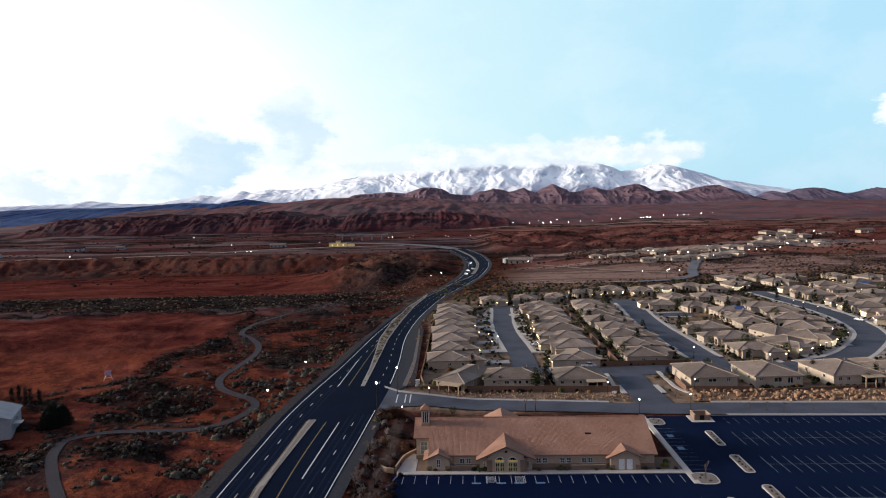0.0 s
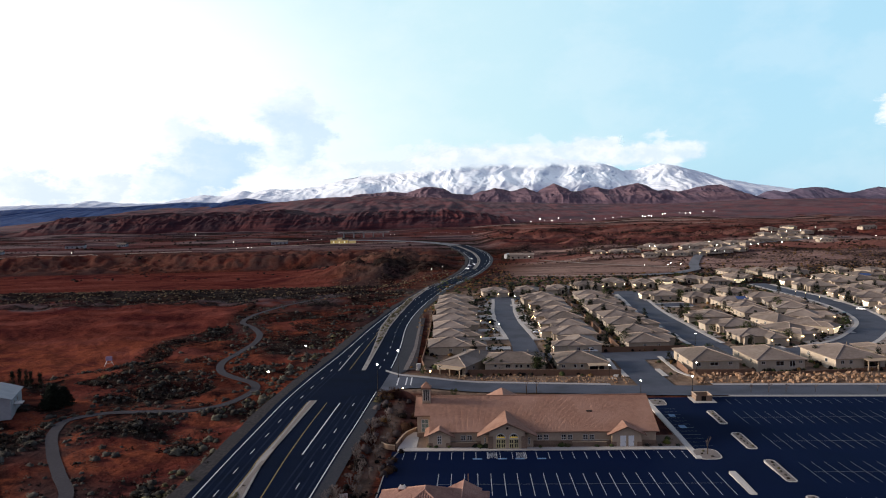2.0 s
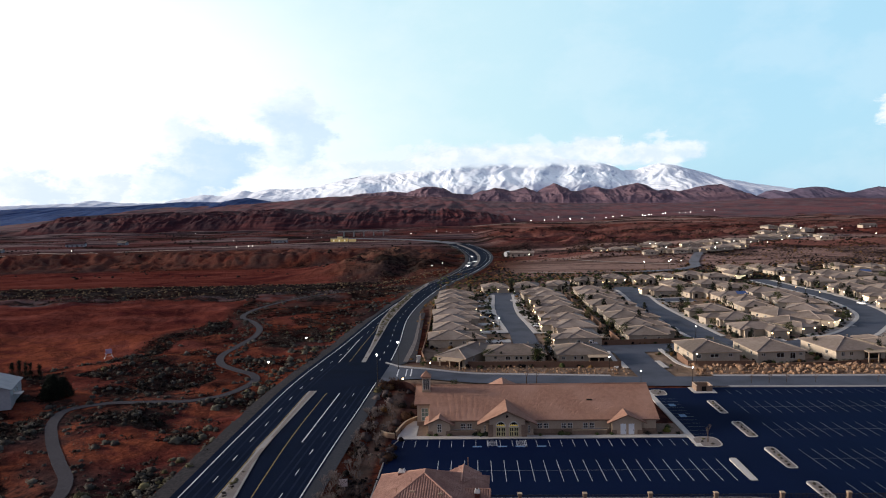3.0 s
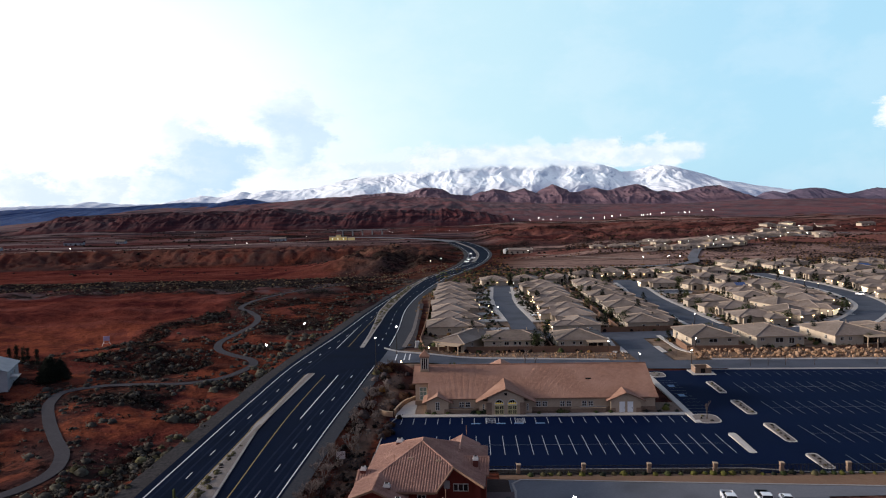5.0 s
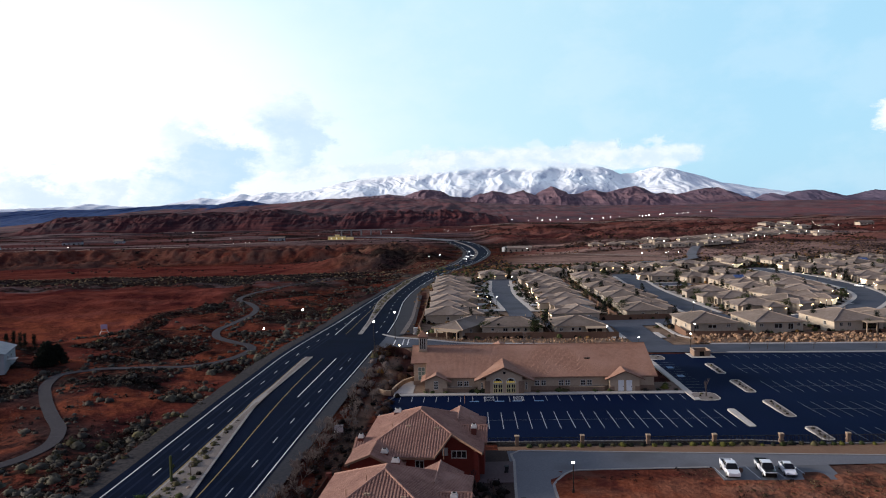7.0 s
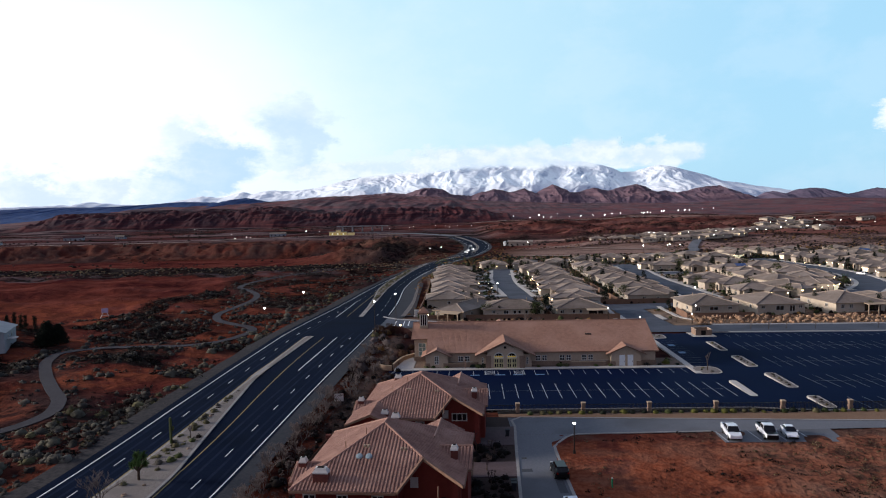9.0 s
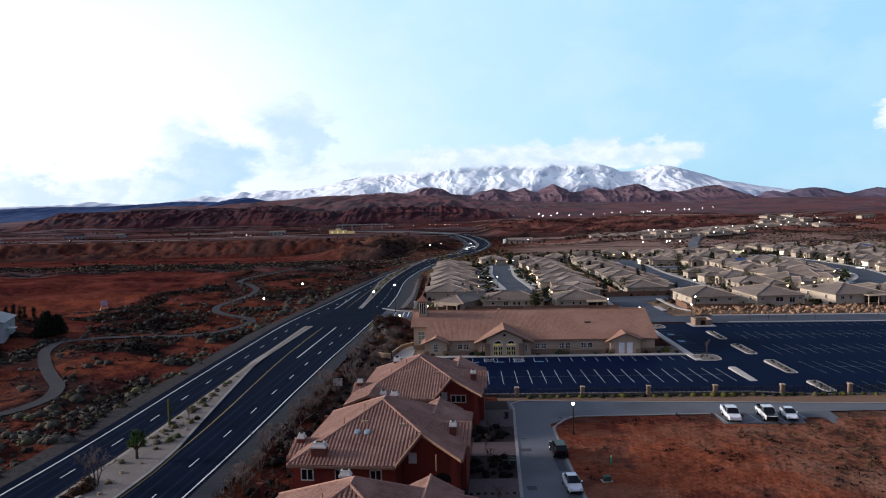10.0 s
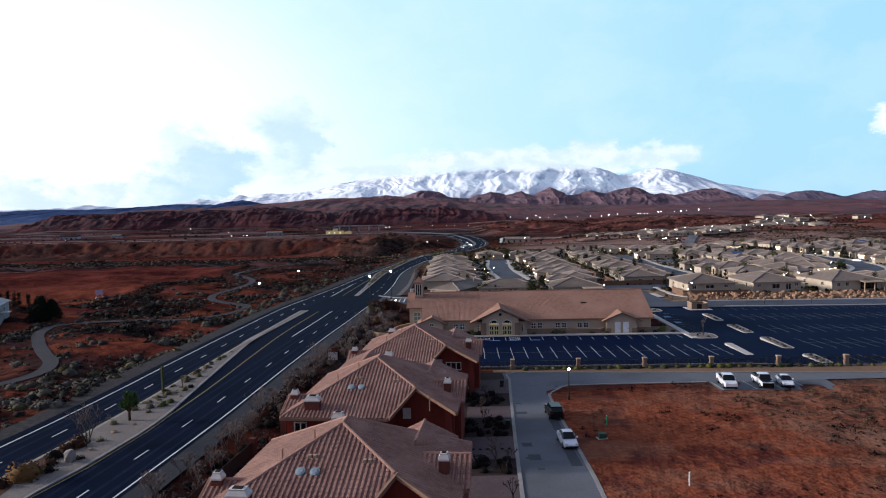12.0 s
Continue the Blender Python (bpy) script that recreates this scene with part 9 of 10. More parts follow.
M_PIPEGREEN = plain("bright green marker", (0.05, 0.32, 0.14), (0.04, 0.27, 0.12), 2.0, 0.4, 0.5, bump=0.02)


def bin_thing(x, y):
    t = thing("wheelie_bin", at_ground(x, y, 85), "dark wheeled rubbish bin at the kerb", "bin", "bins at the kerb")
    bm = bmesh.new()
    lo = [(-0.26, -0.26), (0.26, -0.26), (0.26, 0.26), (-0.26, 0.26)]
    a = [bm.verts.new((p * 0.85, q * 0.85, 0.08)) for p, q in lo]
    b = [bm.verts.new((p * 1.15, q * 1.2, 1.0)) for p, q in lo]
    bm.faces.new(a[::-1]), bm.faces.new(b)
    for k in range(4):
        bm.faces.new((a[k], a[(k + 1) % 4], b[(k + 1) % 4], b[k]))
    part("body", bm, M_BINDARK, t)
    part("lid", boxed(-0.34, 0.34, -0.36, 0.36, 1.0, 1.08, bevel=0.02), M_BINDARK, t)
    for s in (-1, 1):
        bm = bmesh.new()
        tube(bm, (s * 0.2, 0.26, 0.1), (s * 0.28, 0.26, 0.1), 0.1, n=10)
        part("wheel", bm, M_TYRE, t)


for x, y in ((7.9, 85.6), (7.95, 86.5), (9.0, 107.2)):
    bin_thing(x, y)
t = thing("utility_cabinet", pose(-9.6, 233.0, ground_z(-9.6, 233.0), 0, 0, 5), "white utility cabinet on a concrete pad at the corner", "cabinet")
part("pad", boxed(-0.9, 0.9, -0.6, 0.6, -0.3, 0.1), M_CONC, t)
part("body", boxed(-0.65, 0.65, -0.4, 0.4, 0.1, 1.9, bevel=0.04), M_METALWHITE, t)
part("lid", boxed(-0.7, 0.7, -0.45, 0.45, 1.9, 2.0, bevel=0.03), M_METALWHITE, t)
t = thing("utility_cabinet", at_ground(18.3, 80.9, 8) @ Matrix.Scale(0.8, 4), "green utility cabinet on the vacant lot", "cabinet")
part("pad", boxed(-0.75, 0.75, -0.6, 0.6, -0.2, 0.08), M_CONC, t)
part("body", boxed(-0.55, 0.55, -0.42, 0.42, 0.08, 0.72, bevel=0.04), M_BOXGREEN, t)
part("lid", boxed(-0.58, 0.58, -0.45, 0.45, 0.72, 0.79, bevel=0.02), M_BOXGREEN, t)
for x, y, h, mat, label in ((20.0, 86.0, 1.15, M_PIPEGREEN, "bright green marker post on the red soil"), (23.2, 66.0, 1.2, M_METALWHITE, "white marker post on the red soil")):
    t = thing("marker_post", at_ground(x, y, 0), label, "post")
    bm = bmesh.new()
    tube(bm, (0, 0, -0.3), (0, 0, h), 0.09, 0.09, 10)
    part("post", bm, mat, t)
    bm = bmesh.new()
    tube(bm, (0, 0, h), (0, 0, h + 0.1), 0.11, 0.06, 10)
    part("cap", bm, M_METALWHITE, t)
M_PATCH = plain("dark asphalt patch", (0.055, 0.058, 0.068), (0.07, 0.074, 0.084), 3.0, 0.5, 0.85)
for x, y, w, d in ((9.1, 74.0, 1.3, 1.7), (8.9, 78.6, 1.1, 1.2), (9.6, 92.0, 1.4, 1.0), (13.2, 72.0, 1.1, 8.0), (13.4, 84.5, 1.0, 6.0)):
    bm = boxed(x, x + w, y, y + d, float(base_z(y)) + 0.012, float(base_z(y)) + 0.034)
    setting("asphalt_patch", finish(bm, "asphalt_patch", M_PATCH), "dark repaired patch in the street asphalt")
for x, y in ((8.8, 74.5), (9.6, 71.0), (10.1, 97.0)):
    bm = boxed(x, x + 0.7, y, y + 0.5, float(base_z(y)) + 0.022, float(base_z(y)) + 0.032)
    tagged(new("drain_cover", finish(bm, "drain_cover", M_POLE)), "dark iron drain cover in the street", "drain cover", "drain covers")

# front gardens of the red houses: walks and dark shrubs
M_PINKPAVE = plain("pink-grey paving", (0.078, 0.056, 0.060), (0.108, 0.080, 0.083), 3.0, 0.5, 0.9)
for ya, yb in ((60.0, 69.5), (74.5, 82.2), (90.2, 95.8), (103.0, 112.0)):
    a, b = float(near_l(ya)) - 0.25, float(near_l(yb)) - 0.25
    bm = bmesh.new()
    extrude_poly(bm, [(a - 5.8, ya), (a, ya), (b, yb), (b - 5.8, yb)], lambda px, py: float(base_z(py)) - 0.2, lambda px, py: float(base_z(py)) + 0.1)
    setting("driveway", finish(bm, "driveway", M_PINKPAVE), "pink-grey paved driveway before a red house")
gr = random.Random(4)
for ya, yb, n in ((69.9, 74.2, 13), (82.8, 89.8, 24), (96.2, 102.6, 18)):
    for k in range(n):
        y = gr.uniform(ya, yb)
        x = float(near_l(y)) - gr.uniform(0.9, 6.0)
        hedge_bush(x, y, gr.uniform(0.4, 0.95), 700 + k + int(ya), M_DARKBUSH, "dark bush in a front garden bed", "bushes before the red houses", 90)
for k in range(7):
    y = 77.6
    hedge_bush(float(near_l(y)) - 0.9 - 0.8 * k, y, 0.3, 760 + k, M_DARKBUSH, "small clipped bush in a row between driveways", "row of clipped bushes", 60)
for k, (x, y) in enumerate(((5.0, 92.6), (5.4, 72.0), (6.4, 70.8), (6.4, 98.5), (4.0, 100.6), (5.2, 87.0), (6.2, 62.5))):
    bare_tree(x, y, float(base_z(y)), gr.uniform(2.8, 4.2), 800 + k, "bare_tree", "leafless small tree in a front garden", 0.7, 1, M_MAUVE, "trees before the red houses")
bm = bmesh.new()
ys = yrange(45, 118, 4)
setting("front_garden", band(ys, lambda y: near_l(y) - 9.0, lambda y: near_l(y) - 0.25, -0.02, plain("dark garden gravel", (0.03, 0.02, 0.019), (0.05, 0.034, 0.031), 3.0, 0.4, 0.95, bump=0.3), "front_garden"), "dark gravel gardens before the red houses")
# timber fence and brick posts behind the houses
for y0 in (60, 86):
    x0 = -22.5 + (y0 - 60) * 0.12
    f = thing("timber_fence", pose(x0, y0, float(base_z(y0)), 0, 0, 83), "dark brown boarded fence behind a red house", "fence", "fences behind the red houses")
    for k in range(40):
        part("board", boxed(k * 0.4, k * 0.4 + 0.37, -0.03, 0.03, 0.05, 1.75), M_BARK, f)
    part("rail", boxed(0, 16, 0.03, 0.09, 1.4, 1.5), M_BARK, f)
    for q in (0.0, 16.2):
        part("post", boxed(q - 0.35, q + 0.35, -0.35, 0.35, 0, 2.1), M_BRICK, f, "square red-brown brick post")

# ---------------------------------------------------------------- median planting
def saguaro(x, y, h, seed, label, arms):
    t = thing("cactus", pose(x, y, stand_z(x, y) + 0.18), label, "cactus")
    mat = M_CACTUS

    def column(bm, pts, r):
        n = 10
        rings = []
        for k, p in enumerate(pts):
            rr = r * (0.9 if k == 0 else 0.55 if k == len(pts) - 1 else 1.0)
            rings.append([bm.verts.new((p[0] + rr * (1 + 0.12 * (-1) ** i) * cos(2 * pi * i / n), p[1] + rr * (1 + 0.12 * (-1) ** i) * sin(2 * pi * i / n), p[2])) for i in range(n)])
        for a, b in zip(rings, rings[1:]):
            for i in range(n):
                bm.faces.new((a[i], a[(i + 1) % n], b[(i + 1) % n], b[i]))
        bm.faces.new(rings[-1])

    bm = bmesh.new()
    column(bm, [(0, 0, -0.2), (0, 0, h * 0.5), (0, 0, h * 0.95), (0, 0, h)], 0.2)
    part("trunk", bm, mat, t)
    for dx, dy, z0, z1 in arms:
        bm = bmesh.new()
        column(bm, [(dx * 0.3, dy * 0.3, z0), (dx, dy, z0 + 0.25), (dx, dy, z1 * 0.9), (dx, dy, z1)], 0.15)
        part("arm", bm, mat, t)


M_CACTUS = plain("green cactus skin", (0.07, 0.085, 0.035), (0.05, 0.065, 0.028), 5.0, 0.6, 0.8, bump=0.1)
M_YUCCA = plain("green yucca leaves", (0.075, 0.13, 0.035), (0.05, 0.09, 0.025), 4.0, 0.6, 0.8, bump=0.0)


M_BOULDER = plain("tan boulder", (0.26, 0.19, 0.14), (0.33, 0.25, 0.18), 2.0, 0.5, 0.95, bump=0.4, vary=0.3)


def boulder_mesh(seed, r=1.0):
    bm = bmesh.new()
    bmesh.ops.create_icosphere(bm, subdivisions=2, radius=r)
    rr = random.Random(seed)
    off = Vector((rr.uniform(0, 9), rr.uniform(0, 9), rr.uniform(0, 9)))
    for v in bm.verts:
        v.co *= 0.8 + 0.5 * noise.noise(v.co * 1.3 + off)
        v.co.z *= 0.75
    return finish(bm, "boulder", M_BOULDER)


def yucca(x, y, h):
    """Forked trunk whose limbs end in spiky leaf heads."""
    r = random.Random(12)
    t = thing("yucca_tree", pose(x, y, stand_z(x, y) + 0.18), "green forked yucca tree with spiky leaf heads", "tree")
    bm, heads = bmesh.new(), []
    tube(bm, (0, 0, -0.2), (0, 0, h * 0.4), 0.2, 0.16, 8)
    for k in range(7):
        a = 2 * pi * k / 7 + r.uniform(-0.3, 0.3)
        q = Vector((cos(a) * h * r.uniform(0.12, 0.3), sin(a) * h * r.uniform(0.12, 0.3), h * r.uniform(0.55, 0.92)))
        tube(bm, (0, 0, h * r.uniform(0.3, 0.42)), q, 0.13, 0.1, 6)
        heads.append(q)
    part("trunk", bm, M_BARK, t)
    for q in heads + [Vector((0, 0, h * 0.85))]:
        V, F = [], []
        for k in range(120):
            d = Vector((r.uniform(-1, 1), r.uniform(-1, 1), r.uniform(-0.6, 1.1))).normalized()
            s = d.orthogonal().normalized() * 0.05
            b = len(V)
            p = q + Vector((0, 0, r.uniform(-0.45, 0.2)))
            V += [tuple(p + s), tuple(p - s), tuple(p + d * r.uniform(0.45, 0.8))]
            F.append((b, b + 1, b + 2))
        part("leaf_head", mesh_of("leaf_head", V, F, M_YUCCA), None, t)


yucca(-39.3, 88.6, 3.7)
saguaro(-40.6, 102.8, 3.9, 1, "tall slim cactus on the median", [(0.35, 0.1, 1.9, 2.6)])
bare_tree(-40.0, 79.7, 3.0, 5.6, 64, "bare_tree", "leafless tree with a wide twiggy crown on the median", 0.8, 4)
bare_tree(-38.6, 105.2, 2.7, 3.2, 62, "bare_tree", "small leafless tree on the median", 0.6)
for k, (x, y, r, m) in enumerate(((-40.9, 68.7, 1.9, M_RUST), (-41.6, 80.8, 0.9, M_RUSTDARK), (-41.2, 79.0, 1.0, M_RUSTDARK), (-41.3, 77.3, 1.0, M_RUSTDARK), (-40.3, 78.3, 0.8, M_RUSTDARK), (-41.3, 74.9, 1.1, M_DARKBUSH), (-40.6, 72.6, 0.9, M_RUSTDARK), (-39.6, 70.5, 0.9, M_DARKBUSH), (-41.6, 71.2, 0.9, M_RUSTDARK), (-38.3, 74.2, 0.6, M_DARKBUSH), (-42.2, 66.5, 1.1, M_RUSTDARK), (-39.0, 80.3, 0.6, M_STRAW))):
    what = "orange-brown" if m is M_RUST else "dark rust-brown" if m is M_RUSTDARK else "yellow-green" if m is M_STRAW else "dark"
    hedge_bush(x, y, r, 880 + k, m, what + " shrub on the planted median", "large shrubs on the median", 260)
ob = new("pale_boulder", boulder_mesh(31))
ob.matrix_world = pose(-38.9, 73.4, stand_z(-38.9, 73.4) + 0.7, 0, 0, 20) @ Matrix.Diagonal((0.75, 0.6, 1.25, 1))
ob.data.materials[0] = plain("pale grey stone", (0.30, 0.28, 0.27), (0.22, 0.21, 0.20), 2.0, 0.6, 0.95, bump=0.4)
tagged(ob, "pale upright boulder on the gravel median", "boulder")
for k, (x, y, r, m) in enumerate(((-41.4, 82.0, 0.6, M_STRAW), (-41.6, 88.4, 0.6, M_STRAW), (-40.0, 89.4, 0.75, M_SAGE), (-38.6, 90.2, 0.8, M_LEAF),
                                   (-38.2, 91.9, 0.7, M_LEAF), (-41.0, 92.0, 0.5, M_STRAW), (-40.2, 96.4, 0.7, M_STRAW), (-41.2, 98.2, 0.55, M_SAGE), (-38.7, 98.6, 0.65, M_LEAF), (-38.4, 100.4, 0.6, M_DARKBUSH), (-40.4, 104.2, 0.7, M_STRAW), (-41.2, 106.6, 0.6, M_STRAW), (-39.6, 107.6, 0.7, M_STRAW),
                                   (-40.9, 110.6, 0.6, M_SAGE), (-40.5, 114.0, 0.6, M_STRAW), (-41.0, 118, 0.5, M_SAGE), (-40.9, 122.4, 0.5, M_STRAW), (-39.2, 87.0, 0.45, M_STRAW))):
    y += 5.0
    x = min(max(x + 0.9, float(med_l(y)) + 0.6), float(med_r(y)) - 0.9)
    hedge_bush(x, y, r, 900 + k, m, "low desert shrub on the gravel median", "shrubs on the median", 120).location.z += 0.16
BOULDERS = [boulder_mesh(k) for k in range(6)]
br = random.Random(31)
for k, (x, y, s) in enumerate(((-39.9, 79.5, 0.4), (-38.8, 82.6, 0.25), (-38.2, 96.2, 0.3), (-37.9, 93.2, 0.25), (-39.5, 73.0, 0.35), (-40.3, 112.5, 0.3))):
    ob = new("boulder", BOULDERS[k % 6])
    ob.matrix_world = pose(x + 1.0, y + 4.0, stand_z(x + 1.0, y + 4.0) + 0.25, 0, 0, k * 70) @ Matrix.Scale(s, 4)
    tagged(ob, "dark weathered boulder on the gravel median", "boulder", "boulders on the median")

# rock bank below the east gardens: boulders one by one, the small ones joined
bank = setting("rock_bank", x_band([74, 80, 100, 126, 160, 200], lambda x: cross_n(x) + 2.0, lambda x: cross_n(x) + 11.5, 0.05, plain("tan rubble", (0.19, 0.125, 0.085), (0.26, 0.18, 0.12), 2.0, 0.4, 0.95, bump=0.5), "rock_bank"), "bank of tan and orange boulders above the street")
M_ROCKBANK = plain("orange-tan bank rock", (0.27, 0.165, 0.095), (0.34, 0.235, 0.16), 1.2, 0.3, 0.95, bump=0.4, vary=0.35, c3=(0.2, 0.115, 0.07))
ROCKS = []
for k in range(6):
    bm = bmesh.new()
    bmesh.ops.create_icosphere(bm, subdivisions=1, radius=1.0)
    for v in bm.verts:
        v.co *= 0.75 + 0.6 * noise.noise(v.co * 1.4 + Vector((k * 3.1, 1.7, 0.4)))
    ROCKS.append(finish(bm, "rock", M_ROCKBANK))
for k in range(290):
    x = br.uniform(75, 190)
    f = br.random()
    y = float(cross_n(x)) + 2.6 + 8.6 * f
    ob = new("rock", ROCKS[k % 6])
    s = br.uniform(0.55, 1.15)
    ob.matrix_world = pose(x, y, float(base_z(y)) + 0.1 + 1.15 * f, br.uniform(0, 90), br.uniform(0, 90), br.uniform(0, 360)) @ Matrix.Scale(s, 4)
    ob.parent = bank
V, F = [], []
for k in range(900):
    x = br.uniform(75, 200) if k < 640 else br.uniform(-4, 56)
    f = br.random()
    y = float(cross_n(x)) + 2.4 + (8.8 if x > 70 else 8.0) * f
    z = float(base_z(y)) + (0.1 + 1.05 * f if x > 70 else 0.05 + 0.3 * f)
    s = br.uniform(0.2, 0.5)
    me = ROCKS[k % 6]
    b = len(V)
    a = br.uniform(0, 6.28)
    for v in me.vertices:
        V.append((x + s * (v.co.x * cos(a) - v.co.y * sin(a)), y + s * (v.co.x * sin(a) + v.co.y * cos(a)), z + s * v.co.z))
    F += [tuple(b + i for i in p.vertices) for p in me.polygons]
tagged(new("small_rocks", mesh_of("small_rocks", V, F, M_ROCKBANK)), "small tan rocks on the garden banks", "rocks", kind="stuff")

# garden trees and shrubs by the streets
gt = random.Random(77)
for k, (x, y, h, m, label) in enumerate(((60, 330, 6.5, M_STRAW, "yellow-green leafy tree between back gardens"), (64, 318, 5.5, M_STRAW, "yellow-green leafy tree between back gardens"), (33, 249.5, 3.2, M_CONIFER, "dark evergreen tree beside a house"), (36, 241, 3.5, M_CONIFER, "dark evergreen tree beside a house"), (38, 306, 4.6, M_CONIFER, "dark evergreen tree beside the street"),
                                          (37.6, 330, 4.2, M_CONIFER, "dark evergreen tree beside the street"), (150, 400, 6.5, M_CONIFER, "tall dark conifer among the houses"), (158, 398, 6, M_CONIFER, "tall dark conifer among the houses"), (128, 392, 5.5, M_CONIFER, "dark conifer beside a house"), (160, 388, 5, M_CONIFER, "dark conifer beside a house"), (94.5, 256, 3.4, M_LEAF, "green tree on a street corner"),
                                          (94, 246, 3.2, M_CONIFER, "dark evergreen tree beside a street"), (112, 316, 4.4, M_LEAF, "green tree beside a street"), (118, 350, 4.6, M_LEAF, "green tree beside a street"), (195, 418, 5.2, M_CONIFER, "dark conifer on the loop street"), (205, 500, 6, M_CONIFER, "dark conifer among the houses"), (240, 425, 5.5, M_CONIFER, "dark conifer among the houses"), (14, 428, 5, M_CONIFER, "dark tree at the end of the street"),
                                          (125, 277, 3, M_LEAF, "green tree before a lit house"), (65, 745, 8, M_CONIFER, "dark tree beside a far white house"), (60, 750, 7, M_CONIFER, "dark tree beside a far white house"), (1.5, 201.5, 2.6, M_LEAF, "small palm-green tree beside the street"), (-8, 228, 3.5, M_LEAF, "green tree behind the corner wall"))):
    leafy_tree(x, y, float(base_z(y)), h, 40 + k, m, label, cone=(m is M_CONIFER), width=0.3 if m is M_CONIFER else 0.42)
for k, (x, y, h) in enumerate(((22.5, 203.6, 7.2), (25.5, 204.2, 6.0), (86, 200.5, 3.2), (91, 200.4, 3.6), (96, 200.6, 3.0), (104, 200, 2.8), (121, 199, 3.0), (126, 199, 3.2), (135, 198.5, 2.6), (70, 216, 2.6), (74, 213.5, 2.2), (148, 345, 5), (155, 340, 5), (160, 334, 5), (60, 300, 4), (62, 286, 4), (68, 350, 4), (63, 365, 4))):
    bare_tree(x, y, float(base_z(y)), h, 600 + k, "bare_tree", "leafless tree beside the street" if y < 230 else "leafless tree in a back garden", 0.6, 1, group="bare garden trees")
# orange shrub mound at the chapel corner
for k, (x, y, r, m) in enumerate(((-18.5, 197, 1.7, M_RUST), (-16.3, 196.5, 1.5, M_RUST), (-19.5, 193.5, 1.4, M_STRAW), (-13.5, 199.5, 1.1, M_RUST), (-17, 190, 1.3, M_TWIG), (-19, 186, 1.2, M_TWIG), (-15.5, 184, 1.3, M_TWIG), (-16.5, 178, 1.2, M_RUST), (-18, 172, 1.1, M_TWIG), (-17.5, 166, 1.0, M_TWIG))):
    hedge_bush(x, y, r, 950 + k, m, "dry orange-brown shrub at the street corner", "shrubs at the chapel corner", 170)
for k in range(46):
    y = br.uniform(138, 200)
    x = float(hwy_r(y)) + br.choice((br.uniform(4.0, 6.2), br.uniform(10.2, 13.5)))
    hedge_bush(x, y, br.uniform(0.6, 1.5), 1000 + k, br.choice((M_RUSTDARK, M_DEAD, M_DARKBUSH, M_DEAD)), "dry brown shrub beside the highway path", "shrubs by the highway path", 150)
for k in range(9):
    y = br.uniform(186, 202)
    x = br.uniform(-19.5, -13.5)
    bare_tree(x, y, ground_z(x, y), br.uniform(2.6, 4.2), 1100 + k, "bare_shrub", "tall dry rust-brown shrub at the street corner", 0.6, 4, M_RUSTDARK if k % 2 else M_DEAD, "tall shrubs at the street corner")
t = thing("road_sign", at_ground(-19.5, 126.6, 8), "small white sign on two posts beside the highway", "sign")
part("board", boxed(-0.8, 0.8, -0.05, 0.05, 1.0, 2.4, bevel=0.02), M_METALWHITE, t)
for q in (-0.6, 0.6):
    part("post", boxed(q - 0.06, q + 0.06, 0.05, 0.15, -0.3, 2.4), M_POLE, t)
for k in range(14):
    x, y = br.uniform(-20, -15.5), br.uniform(158, 190)
    ob = new("boulder", BOULDERS[k % 6])
    ob.matrix_world = pose(x, y, float(base_z(y)), 0, 0, k * 50) @ Matrix.Scale(br.uniform(0.35, 0.8), 4)
    tagged(ob, "tan boulder in the dry bed by the chapel", "boulder", "boulders by the chapel")

# ---------------------------------------------------------------- west side landmarks
# open sign frame on splayed legs at the field edge
t = thing("field_sign", pose(-124.0, 258.5, ground_z(-124.0, 258.5), 0, 0, 25) @ Matrix.Scale(0.85, 4), "white sign board on splayed white legs", "sign")
for s in (-1, 1):
    for q in (-1, 1):
        bm = bmesh.new()
        tube(bm, (s * 1.9, q * 1.0, -0.2), (s * 0.8, q * 0.15, 2.3), 0.13, 0.1, 6)
        part("leg", bm, M_METALWHITE, t)
part("board", boxed(-1.3, 1.3, -0.08, 0.08, 2.2, 4.2, bevel=0.03), plain("pale lilac sign board", (0.5, 0.42, 0.58), (0.44, 0.38, 0.52), 1.0, 0.5, 0.6), t)
part("brace", boxed(-1.4, 1.4, -0.16, -0.08, 1.1, 1.3), M_METALWHITE, t)
# white house at the edge
z = ground_z(-124, 197)
t = thing("white_house", pose(-125.0, 194.0, z, 0, 0, 20), "white rendered house with a pale grey roof", "house")
# white render toned down to grey, the house's shade put into its colour
M_WHITEWALL = plain("white render", (0.40, 0.42, 0.44), (0.34, 0.36, 0.38), 1.5, 0.3, 0.9)
bm = bmesh.new()
gable_wall(bm, 0, 5.0, -7, 7, -1.0, 4.6, 6.2)
wall = part("wall", bm, M_WHITEWALL, t)
bm = bmesh.new()
gable_roof_y(bm, 0, 5.5, -7.5, 7.5, 4.5, 6.4)
part("roof", bm, plain("pale grey metal roof", (0.3, 0.32, 0.34), (0.26, 0.28, 0.3), 1.0, 0.3, 0.6), t)
window(wall, 1.5, 2.0, 1.3, 1.4, 5.0, 1, 2, axis="x", out=1)
window(wall, -2.5, 2.0, 1.3, 1.4, 5.0, 1, 2, axis="x", out=1)
part("porch_roof", boxed(4.9, 7.2, -4.0, -1.0, 2.3, 2.45), M_METALWHITE, t)
